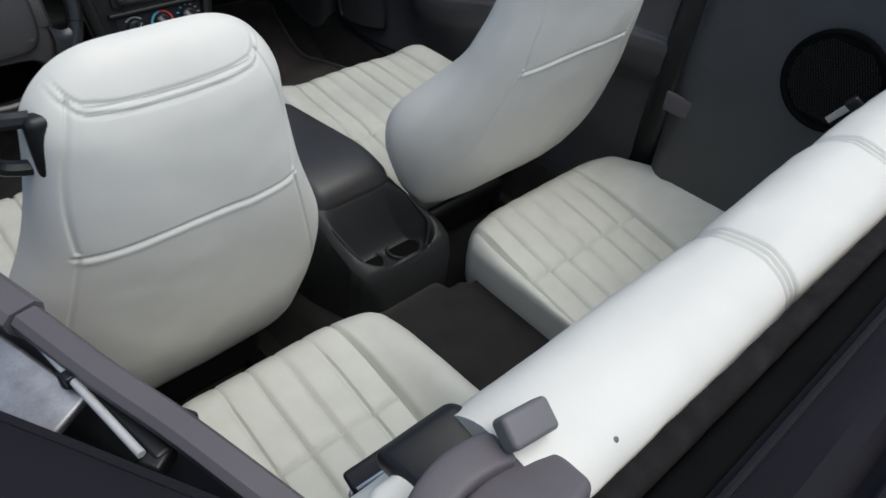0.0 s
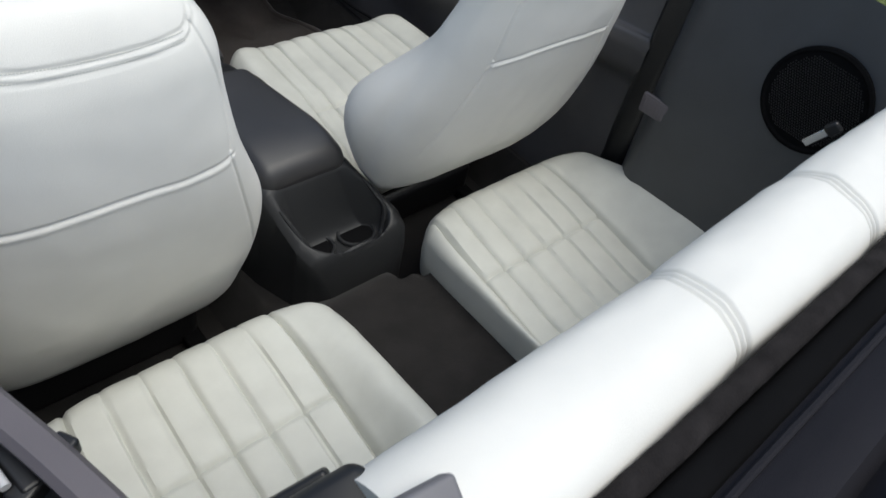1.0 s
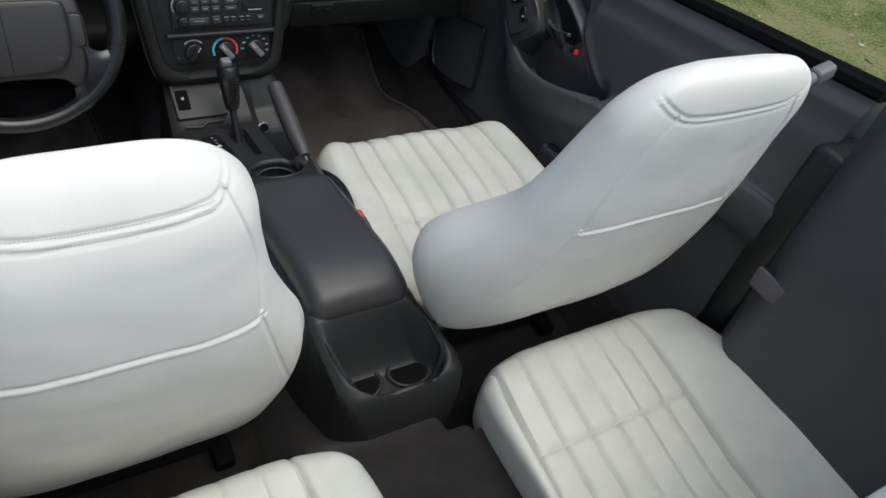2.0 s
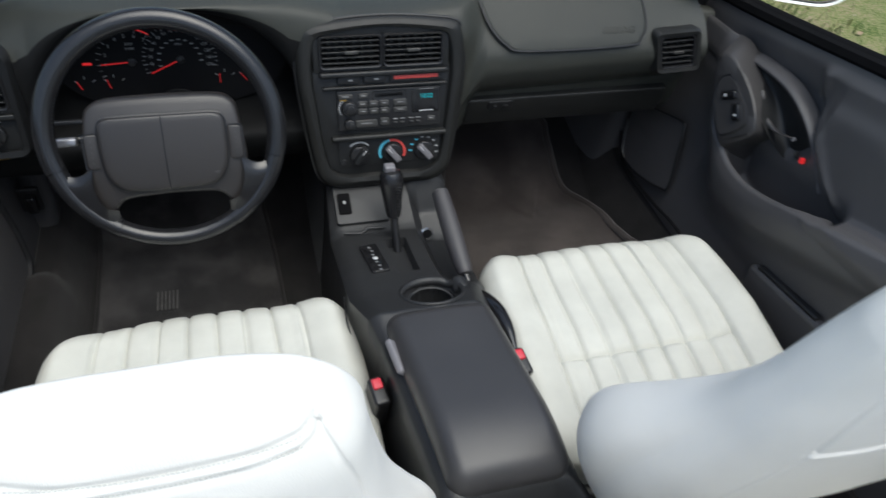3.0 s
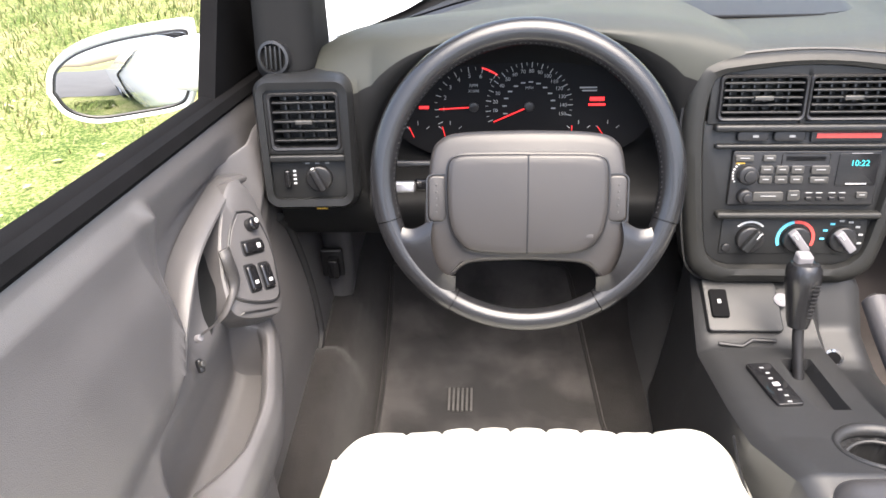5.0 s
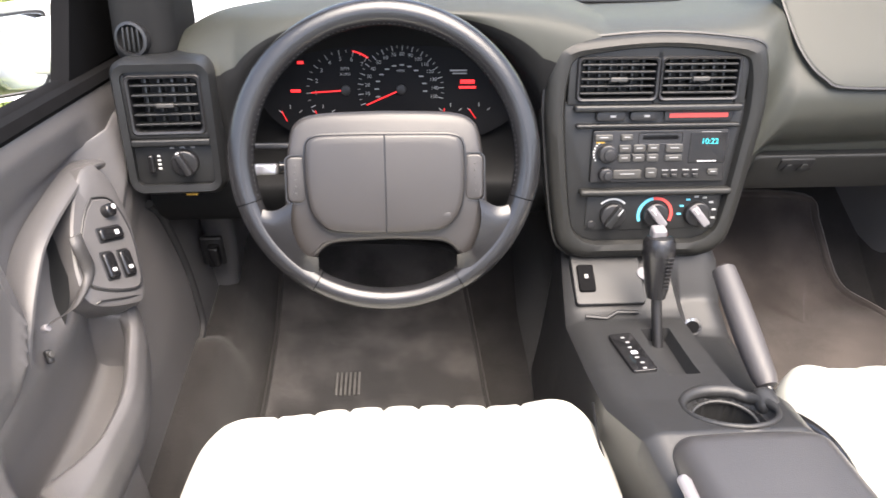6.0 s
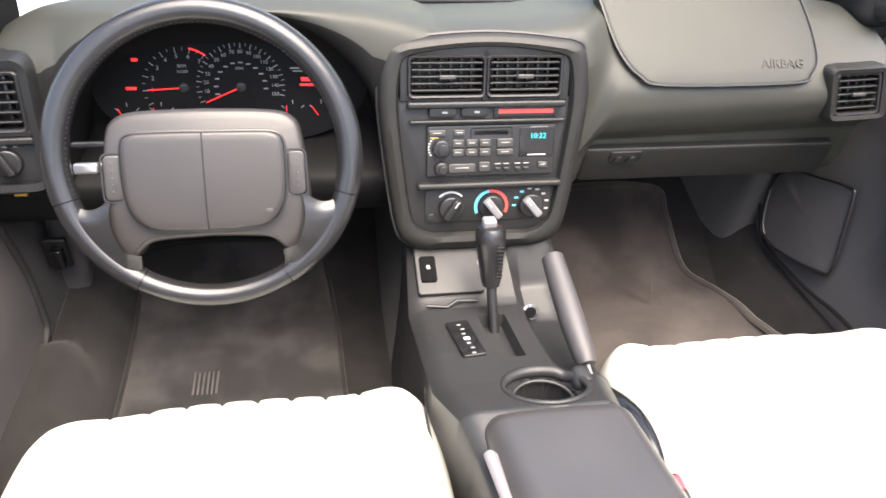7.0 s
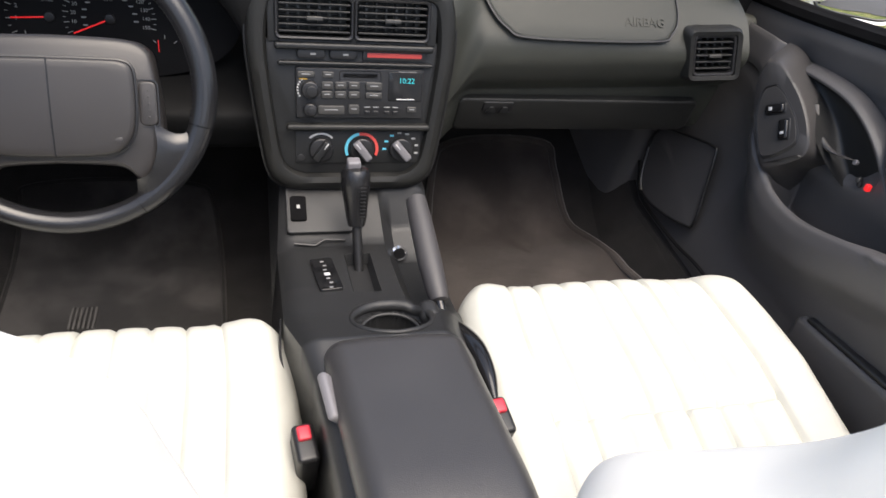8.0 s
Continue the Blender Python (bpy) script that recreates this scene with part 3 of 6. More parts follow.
part("amber_legend", moved(rbox((-0.087, 0.0215, 0.0046), (0.006, 0.0011, 0.0002), 0.0001, k=1), RM), YELLOW, radio)

# heater dials
heat = thing("heater_controls", "heater panel with three dark rotary dials", "climate control", (0.012, 0.0, 0.57))
part("panel", prism(rounded(0.100, 0.0265, 0.004), SM @ Matrix.Translation((0.003, 0.0015, -0.004)), -0.005, 0.0025, 0.001), PLASTIC, heat)


def arc_band(m, r0, r1, a0, a1, d, n=16):
    rows = []
    for i in range(n + 1):
        a = radians(a0 + (a1 - a0) * i / n)
        rows.append([(r0 * math.cos(a), r0 * math.sin(a), 0), (r0 * math.cos(a), r0 * math.sin(a), d), (r1 * math.cos(a), r1 * math.sin(a), d), (r1 * math.cos(a), r1 * math.sin(a), 0)])
    return moved(loft(rows, True, True), m)


for i, u in enumerate((-0.057, 0.007, 0.070)):
    KM = SM @ Matrix.Translation((u, -0.001, -0.0015))
    dial = part("rotary_dial", disc(KM, 0.0190, 0, 0.010, 30, 0.003), BLACK, heat)
    turn = Matrix.Rotation(radians((-35, 38, 40)[i]), 4, "Z")
    part("grip_bar", moved(rbox((0, 0, 0.0135), (0.0062, 0.0180, 0.0065), 0.003), KM @ turn), GREY if i else PLASTIC, dial)
    part("pointer", moved(rbox((0, 0.012, 0.0203), (0.0008, 0.0055, 0.0004), 0.0003, k=1), KM @ turn), WHITE, dial)
    if i == 0:
        part("fan_arc", arc_band(KM, 0.0235, 0.0262, 45, 135, 0.0014), WHITE, heat)
    if i == 1:
        part("cold_arc", arc_band(KM, 0.0225, 0.0270, 100, 205, 0.0014), BLUE_MARK, heat)
        part("hot_arc", arc_band(KM, 0.0225, 0.0270, -25, 100, 0.0014), RED_MARK, heat)
    if i == 2:
        for j in range(8):
            a = radians(-15 + 195 * j / 7)
            part("mode_mark", moved(rbox((0.0265 * math.cos(a), 0.0265 * math.sin(a), 0.0013), (0.0032, 0.0016, 0.0003), 0.0002, k=1), KM), BLUE_MARK if j > 4 else DIMMARK, heat)
part("small_button", disc(SM @ Matrix.Translation((-0.088, -0.015, -0.002)), 0.0062, 0, 0.004, 16, 0.001), BLACK, heat)

# ---- left end of the dash: vent and lamp switch ----
LM = frame_of((-0.668, 0.026, 0.735), (1, 0.03, 0), (0, 0.20, 0.98))
pod = thing("dash_end_pod", "charcoal dash end pod with louvred vent and lamp switch", "dashboard trim", (-0.668, 0.05, 0.66))
l0, l1, l2 = rounded(0.068, 0.094, 0.022), rounded(0.062, 0.088, 0.018), rounded(0.053, 0.078, 0.010)
part("surround", ringwall([(rounded(0.074, 0.100, 0.024), -0.11), (l0, -0.05), (l0, -0.008), (l1, 0.004), (l2, 0.002), (l2, -0.008)], LM), PLASTIC, pod)
part("face", prism([(x, min(y, -0.012)) for x, y in l2], LM, -0.02, -0.007, 0.001), PLASTIC, pod)
for h in ((-0.0515, 0.033, 0.004, 0.046), (0.0515, 0.033, 0.004, 0.046), (0, 0.0755, 0.054, 0.004), (0, -0.009, 0.054, 0.004)):
    part("vent_post", moved(rbox((h[0], h[1], -0.008), (h[2], h[3], 0.006), 0.002), LM), PLASTIC, pod)
part("cross_bar", moved(rbox((0, -0.018, -0.002), (0.053, 0.005, 0.006), 0.003), LM), PLASTIC, pod)
vent(pod, LM @ Matrix.Translation((0, 0.033, -0.005)), 0.045, 0.036, 5, 4, 0.005)
part("lamp_knob", disc(LM @ Matrix.Translation((0.014, -0.048, -0.007)), 0.0185, 0, 0.010, 26, 0.003), BLACK, pod)
part("knob_grip", moved(rbox((0.014, -0.048, 0.007), (0.005, 0.017, 0.006), 0.003), LM @ Matrix.Translation((0.014, -0.048, 0)) @ Matrix.Rotation(radians(25), 4, "Z") @ Matrix.Translation((-0.014, 0.048, 0))), BLACK, pod)
part("pointer", moved(rbox((0.001, -0.041, 0.004), (0.0022, 0.009, 0.003), 0.001), LM @ Matrix.Rotation(radians(10), 4, "Z")), WHITE, pod)
part("dimmer_wheel", moved(rbox((-0.031, -0.048, -0.003), (0.004, 0.013, 0.005), 0.003), LM), GLOSS, pod)
for i in range(4):
    part("white_mark", moved(rbox((-0.0215, -0.056 + 0.006 * i, -0.0065), (0.0022, 0.0014, 0.0003), 0.0002, k=1), LM), WHITE, pod)
for i in range(3):
    part("white_mark", moved(rbox((-0.002 + 0.014 * i, -0.0268, -0.0065), (0.003, 0.0014, 0.0003), 0.0002, k=1), LM), DIMMARK, pod)
part("yellow_tag", rbox((-0.664, 0.050, 0.622), (0.0085, 0.003, 0.004), 0.001), YELLOW, pod, "small yellow warning tag")

# right end vent
RV = frame_of((0.622, 0.045, 0.755), (0.998, 0.0, 0.05), (-0.20, 0.16, 0.965))
rpod = thing("dash_vent_pod", "charcoal framed square air vent at the dash end", "air vent", (0.628, 0.06, 0.70))
r0, r1, r2 = rounded(0.054, 0.047, 0.014), rounded(0.049, 0.042, 0.011), rounded(0.041, 0.035, 0.005)
part("surround", ringwall([(r0, -0.11), (r0, -0.05), (r0, -0.006), (r1, 0.004), (r2, 0.002), (r2, -0.01)], RV), DASH, rpod)
vent(rpod, RV @ Matrix.Translation((0.0, 0.0, -0.004)), 0.036, 0.031, 5, 4, 0.005)

# ---- instruments ----
IM = frame_of((-0.365, 0.166, 0.745), (1, 0, 0), (0, 0.25, 0.968))
clus = thing("instrument_cluster", "black instrument cluster with red needles and white scales", "gauges", (-0.365, 0.17, 0.66))
cl = [(0.205 * math.copysign(abs(math.cos(a)) ** 0.75, math.cos(a)), 0.098 * math.copysign(abs(math.sin(a)) ** 0.85, math.sin(a)) - 0.004) for a in np.linspace(0, 2 * math.pi, 49)[:-1]]
part("face", prism(cl, IM, -0.01, 0.003, 0.001), DIAL, clus)


def gauge(u, v, r, a0, a1, count, minor, numbers, needle, size):
    for i in range(count * minor + 1):
        a = radians(a0 + (a1 - a0) * i / (count * minor))
        big = i % minor == 0
        ln = 0.0040 if big else 0.0022
        part("scale_tick", moved(rbox((0, 0, 0), (ln, 0.0006 if big else 0.0004, 0.0002), 0.0001, k=1), IM @ Matrix.Translation((u + (r - ln) * math.cos(a), v + (r - ln) * math.sin(a), 0.0033)) @ Matrix.Rotation(a, 4, "Z")), DIMMARK, clus)
    for i, text in enumerate(numbers):
        a = radians(a0 + (a1 - a0) * i / (len(numbers) - 1))
        if text:
            part("scale_number", lettering(text, size, IM @ Matrix.Translation((u + (r - 0.0145) * math.cos(a), v + (r - 0.0130) * math.sin(a), 0.0033)), 0.0001), DIMMARK, clus)
    a = radians(needle)
    part("needle", moved(rbox((r * 0.42, 0, 0.0045), (r * 0.46, 0.0010, 0.0006), 0.0005, k=1), IM @ Matrix.Translation((u, v, 0)) @ Matrix.Rotation(a, 4, "Z")), RED_GLOW, clus, "red needle")
    part("needle_hub", disc(IM @ Matrix.Translation((u, v, 0.003)), 0.0075, 0, 0.004, 18, 0.001), BLACK, clus)


gauge(-0.072, -0.014, 0.060, 205, 55, 7, 2, ["", "1", "2", "3", "4", "5", "6", "7"], 183, 0.009)
gauge(0.012, -0.014, 0.066, 200, -12, 15, 2, ["", "10", "20", "30", "40", "50", "60", "70", "80", "90", "100", "110", "120", "130", "140", "150"], 203, 0.0078)
for i in range(12):                                                        # inner scale in a second unit, too small to read
    a = radians(196 - 200 * i / 11)
    part("scale_bar", moved(rbox((0.012 + 0.037 * math.cos(a), -0.014 + 0.037 * math.sin(a), 0.0033), (0.0034, 0.0011, 0.0002), 0.0001, k=1), IM), LETTER, clus)
part("redline_arc", arc_band(IM @ Matrix.Translation((-0.072, -0.014, 0.003)), 0.058, 0.0605, 53, 78, 0.0004), RED_GLOW, clus)
part("legend", lettering("RPM", 0.007, IM @ Matrix.Translation((-0.072, 0.018, 0.0033)), 0.0001), DIMMARK, clus)
part("legend", lettering("X1000", 0.006, IM @ Matrix.Translation((-0.072, 0.010, 0.0033)), 0.0001), DIMMARK, clus)
part("legend", lettering("MPH", 0.006, IM @ Matrix.Translation((0.012, 0.014, 0.0033)), 0.0001), DIMMARK, clus)
for u, v, w in ((-0.138, 0.028, 0.0045), (-0.148, -0.014, 0.0075)):
    part("warning_lamp", moved(rbox((u, v, 0.0034), (w, 0.0022, 0.0004), 0.0003, k=1), IM), RED_LAMP, clus)
for v, w, h in ((-0.003, 0.011, 0.0030), (-0.0115, 0.013, 0.0018)):
    part("warning_lamp", moved(rbox((0.114, v, 0.0034), (w, h, 0.0004), 0.0003, k=1), IM), RED_LAMP, clus)
part("legend_bar", moved(rbox((0.100, 0.014, 0.0034), (0.013, 0.0012, 0.0003), 0.0002, k=1), IM), DIMMARK, clus)
part("legend_bar", moved(rbox((0.102, 0.0095, 0.0034), (0.011, 0.0010, 0.0003), 0.0002, k=1), IM), DIMMARK, clus)
for u, tilt in ((-0.168, 25), (-0.118, 15), (0.078, 0), (0.122, 35)):
    part("small_needle", moved(rbox((0, 0, 0.0036), (0.0006, 0.009, 0.0005), 0.0003, k=1), IM @ Matrix.Translation((u, -0.052, 0)) @ Matrix.Rotation(radians(tilt), 4, "Z")), RED_GLOW, clus)
    for i in range(3):
        a = radians(40 + 50 * i)
        part("scale_tick", moved(rbox((0, 0, 0.0034), (0.003, 0.0006, 0.0002), 0.0001, k=1), IM @ Matrix.Translation((u + 0.010 + 0.02 * math.cos(a), -0.058 + 0.02 * math.sin(a), 0)) @ Matrix.Rotation(a, 4, "Z")), DIMMARK, clus)
hood_lens = [(-0.052 + 0.104 * i / 12, -0.085 + 0.030 * math.sin(math.pi * i / 12)) for i in range(13)]
part("lens_hood", tube([IM @ Matrix.Translation((0.0, -0.012, 0.02)) @ Vector((u, v, 0)) for u, v in hood_lens], 0.004, 8), PLASTIC, clus)

# ---- steering column and wheel ----
WM = frame_of((-0.372, -0.120, 0.762), (1, 0, 0), (0, 0.418, 0.908))
col = thing("steering_column", "black steering column shroud with chrome ended stalk", "steering column", (-0.372, 0.02, 0.68))
part("shroud", moved(rbox((0, -0.012, -0.13), (0.052, 0.052, 0.085), 0.03, k=4), WM), PLASTIC, col)
part("stalk", tube([WM @ Vector(q) for q in ((-0.04, -0.020, -0.075), (-0.10, -0.012, -0.060), (-0.135, -0.010, -0.050))], 0.0085, 10), GLOSS, col)
part("stalk_tip", moved(rbox((-0.150, -0.012, -0.048), (0.015, 0.007, 0.008), 0.004), WM), STEEL, col, "chrome stalk tip")
part("upper_lever", moved(rbox((-0.115, 0.016, -0.065), (0.055, 0.004, 0.006), 0.003), WM), BLACK, col)

wheel = thing("steering_wheel", "leather wrapped four spoke steering wheel with grey airbag pad", "steering wheel", (-0.372, -0.120, 0.762))
R0 = 0.1695


def rim_tube(a0, a1, r, n=48):
    rows = []
    for i in range(n + 1):
        a = radians(a0 + (a1 - a0) * i / n)
        c = Vector((R0 * math.cos(a), R0 * math.sin(a), 0))
        e = Vector((math.cos(a), math.sin(a), 0))
        rows.append([WM @ (c + e * (r * 1.0 * math.cos(b)) + Vector((0, 0, r * 1.08 * math.sin(b)))) for b in np.linspace(0, 2 * math.pi, 15)[:-1]])
    return loft(rows, True, True)


part("rim_grip", rim_tube(-16, 196, 0.0158, 72), WRAP, wheel, "black leather wrapped upper rim")
stitches = []
for i in range(96):
    a = radians(-14 + 208 * i / 95)
    stitches.append(tube([WM @ Vector(((R0 - 0.0140) * math.cos(a + b), (R0 - 0.0140) * math.sin(a + b), 0.0078 + c)) for b, c in ((-0.006, -0.0012), (0.006, 0.0006))], 0.0006, 4))
part("stitching", join(*stitches), THREAD_DARK, wheel, "grey thread along the inner rim")["kind"] = "stuff"
part("rim_foot", rim_tube(239.5, 300.5, 0.0142, 30), WRAP, wheel)
for s in (-1, 1):
    a0, a1 = (196, 239.5) if s < 0 else (-59.5, -16)
    part("rim_shoulder", rim_tube(a0 + 0.4, a1 - 0.4, 0.0153, 20), WRAP, wheel)
    # spoke web from hub to rim
    us, vs = np.linspace(0, 1, 14), np.linspace(0, 1, 12)
    hubside = [(0.108, -0.040), (0.112, -0.066), (0.108, -0.088), (0.099, -0.106), (0.083, -0.113)]
    hub_c = spline(hubside, 4)

    def web(side):
        def fn(u, v):
            i = v * (len(hub_c) - 1)
            j = min(int(i), len(hub_c) - 2)
            hx, hy = hub_c[j] + (hub_c[j + 1] - hub_c[j]) * (i - j)
            a = radians(-17 - 42.5 * v)
            rx, ry = (R0 - 0.004) * math.cos(a), (R0 - 0.004) * math.sin(a)
            waist = 0.009 * math.sin(math.pi * u) * ((1 - v) ** 3 * 1.4 - v ** 3 * 0.4)
            x, y = hx + (rx - hx) * u, hy + (ry - hy) * u - waist
            edge = 4 * v * (1 - v)
            w = 0.010 + (0.002 - 0.010) * u + side * (0.004 + 0.008 * min(1, edge * 1.6) ** 0.5)
            return WM @ Vector((s * x, y, w))
        return fn
    top, bot = sheet(web(1), us, vs), sheet(web(-1), us, vs)
    part("spoke", join(top, bot, loft([[web(1)(u, 0) for u in us], [web(-1)(u, 0) for u in us]], False), loft([[web(1)(u, 1) for u in us], [web(-1)(u, 1) for u in us]], False)), WRAP, wheel)
    # horn button
    hb = part("horn_button", prism(rounded(0.0115, 0.027, 0.007), WM @ Matrix.Translation((s * 0.1035, -0.020, 0.008)), 0, 0.010, 0.003), PAD, wheel)
    part("joint", ringwall([(rounded(0.0135, 0.029, 0.008), 0.0), (rounded(0.0135, 0.029, 0.008), 0.005), (rounded(0.0118, 0.0273, 0.007), 0.005)], WM @ Matrix.Translation((s * 0.1035, -0.020, 0.0122))), BLACK, wheel)
    for i in range(5):
        part("braille_dot", disc(WM @ Matrix.Translation((s * 0.105, -0.036 + 0.008 * i, 0.0176)), 0.0014, 0, 0.0008, 8, 0.0004), KEYCAP, hb)


def hub_z(x, y):
    return 0.0255 - 0.9 * x * x - 0.8 * max(0, y) ** 1.5 - 0.10 * max(0, -y - 0.06)


def even(points, n):
    """n points evenly spaced along a plane line."""
    q = np.array([tuple(v) for v in points])
    d = np.r_[0, np.cumsum(np.hypot(*np.diff(q, axis=0).T))]
    t = np.linspace(0, d[-1], n)
    return np.c_[np.interp(t, d, q[:, 0]), np.interp(t, d, q[:, 1])]


part("hub_back", moved(rbox((0, -0.016, -0.02), (0.085, 0.055, 0.03), 0.02, k=3), WM), BLACK, wheel)
pad_out = [tuple(q) for q in spline([(0.0, 0.0315), (0.055, 0.031), (0.078, 0.0295), (0.0885, 0.022), (0.091, 0.0), (0.090, -0.035), (0.084, -0.060), (0.068, -0.077), (0.040, -0.0815), (0.0, -0.0825)], 5)]
pad_out = pad_out + [(-x, y) for x, y in pad_out[-2:0:-1]]


# the hub frames the cover and ends below in two legs with an arch between
hub_half = even(spline([(0.0, 0.058), (0.060, 0.0565), (0.090, 0.053), (0.104, 0.045), (0.1105, 0.034), (0.1150, 0.005), (0.1195, -0.040), (0.1175, -0.080), (0.107, -0.106), (0.097, -0.1175), (0.0905, -0.1195), (0.086, -0.1145), (0.078, -0.1045), (0.066, -0.0975), (0.042, -0.0945), (0.0, -0.0925)], 6), 70)
pad_half = even(pad_out[:len(pad_out) // 2 + 1], 70)
hub_nrm = np.gradient(hub_half, axis=0)
hub_nrm = np.c_[hub_nrm[:, 1], -hub_nrm[:, 0]] / np.hypot(*hub_nrm.T)[:, None]


def hub_ring(inset, drop, blend=0.0):
    h = hub_half + hub_nrm * inset
    h = h * (1 - blend) + pad_half * 0.99 * blend
    h = np.r_[h, (h * (-1, 1))[-2:0:-1]]
    return [WM @ Vector((x, y, hub_z(x, y) - drop)) for x, y in h]


part("hub", loft([hub_ring(0, 0.034), hub_ring(0, 0.007), hub_ring(0.0012, 0.0030), hub_ring(0.0035, 0.0008), hub_ring(0.006, 0.0), hub_ring(0.006, 0.0, 0.35), hub_ring(0.006, 0.0, 0.7), hub_ring(0.006, 0.0, 1.0)], True), PAD, wheel)


def pad_z(x, y):
    return 0.0375 - 0.6 * x * x - 0.7 * (y + 0.022) ** 2


rings = []
for k, dz in ((1.0, -0.012), (1.0, -0.0030), (0.975, -0.0008), (0.93, 0.0), (0.8, 0.0), (0.6, 0.0), (0.4, 0.0), (0.2, 0.0), (0.01, 0.0)):
    rings.append([(x * k, -0.025 + (y + 0.025) * k, pad_z(x * k, -0.025 + (y + 0.025) * k) + dz) for x, y in pad_out])
part("pad_cover", moved(loft(rings, True), WM), PAD, wheel, "grey vinyl airbag cover with a centre joint")
part("pad_joint", tube([WM @ Vector((x * 1.012, -0.025 + (y + 0.025) * 1.012, pad_z(x, y) - 0.007)) for x, y in pad_out], 0.0022, 6, closed=True), BLACK, wheel)
part("centre_joint", tube([WM @ Vector((0, y, pad_z(0, y) - 0.0004)) for y in np.linspace(0.031, -0.082, 12)], 0.0011, 6), BLACK, wheel)
part("blank_script", moved(rbox((0.046, -0.0625, 0.0330), (0.029, 0.0032, 0.0007), 0.0005, k=1), WM), PAD, wheel, "moulded script left as a plain bar")

# ---- console ----
con = thing("center_console", "charcoal moulded console with shifter panel and rear cup tray", "console", (0.02, -0.4, 0.25))


def con_half(y):
    """Centre and half width of the console at y."""
    return (line(y, [(-0.90, 0.098), (-0.80, 0.076), (-0.70, 0.040), (-0.41, 0.014), (0.05, 0.010)]),
            line(y, [(-0.90, 0.050), (-0.885, 0.070), (-0.865, 0.094), (-0.84, 0.108), (-0.81, 0.113), (-0.70, 0.097), (-0.42, 0.100), (-0.30, 0.128), (-0.10, 0.130), (0.05, 0.118)]))


def con_top(x, y):
    c, w = con_half(y)
    z = line(y, [(-0.90, 0.430), (-0.855, 0.458), (-0.80, 0.488), (-0.70, 0.552), (-0.685, 0.556), (-0.42, 0.550), (-0.375, 0.562), (-0.30, 0.530), (-0.22, 0.507), (-0.10, 0.482), (-0.085, 0.486), (0.01, 0.530), (0.06, 0.545)])
    u = (x - c) / w
    if y > -0.30:                                                          # valley for the hand brake
        d = max(0, min(1, (u - 0.30) / 0.18)) * max(0, min(1, (-0.0 - y) / 0.04)) * max(0, min(1, (y + 0.30) / 0.06))
        z -= 0.040 * d
    if y < -0.695:                                                         # rear tray for two cups
        ro = max(0, (-0.775 - y) / 0.072)
        du = max(0, min(1, (0.92 - abs(u)) / 0.34)) * max(0, min(1, (-0.690 - y) / 0.095)) * max(0, min(1, (1.08 - math.hypot(max(0, abs(u) - 0.25) / 0.64, ro)) / 0.26))
        du = du * du * (3 - 2 * du)
        z = z * (1 - du) + 0.434 * du
    if -0.42 < y < -0.24:                                                  # rounded shoulder beside the cup
        e = max(0, min(1, (u - 0.58) / 0.42)) * min(1, (-0.24 - y) / 0.06) * min(1, (y + 0.42) / 0.05)
        z -= 0.050 * e ** 1.6
    r = math.hypot((x - 0.022) / 0.047, (y + 0.327) / 0.041)                # front cup well
    if r < 1.15:
        t = max(0, min(1, (1.12 - r) / 0.14))
        z -= 0.016 * t * t * (3 - 2 * t)
        if r < 0.86:
            z -= 0.070 * min(1, (0.86 - r) / 0.05)
    if -0.243 < y < -0.128 and -0.018 < x < 0.022:                          # shift gate
        z -= 0.020 * min(1, min(y + 0.243, -0.128 - y, x + 0.018, 0.022 - x) / 0.004)
    return z


us = np.unique(np.r_[np.linspace(-1, 1, 90), np.linspace(-0.12, 0.30, 24)])
ys = np.linspace(0.06, -0.875, 220)


def shorter(p):
    """Draws the tail of the console in towards the lid."""
    x, y, z = p
    return (x, y if y > -0.70 else -0.70 + (y + 0.70) * 0.76, z)


rows = []
for y in ys:
    c, w = con_half(y)
    tail = max(0, min(1, (-0.84 - y) / 0.035))
    row = []
    for k in range(7):                                                     # left flank, from the foot up
        t = k / 7
        row.append((c - w - 0.018 * (1 - t) ** 2, y, 0.22 + (con_top(c - w, y) - 0.012 - 0.22) * t))
    for u in us:
        edge = max(0, (abs(u) - 0.74) / 0.26)
        row.append((c + w * u, y, con_top(c + w * u, y) - 0.014 * edge ** 2.5))
    for k in range(7):
        t = 1 - (k + 1) / 7
        row.append((c + w + 0.018 * (1 - t) ** 2, y, 0.22 + (con_top(c + w, y) - 0.012 - 0.22) * t))
    row = [(p[0], p[1], p[2] - (0.05 * tail ** 2 if p[2] > 0.3 else 0)) for p in row]
    rows.append(row)
end = [(p[0] * 0.97 + 0.0015, -0.888, min(p[2], 0.30)) for p in rows[-1]]
part("body", loft([[shorter(p) for p in r] for r in rows + [end]], closed=False), CONSOLE, con)
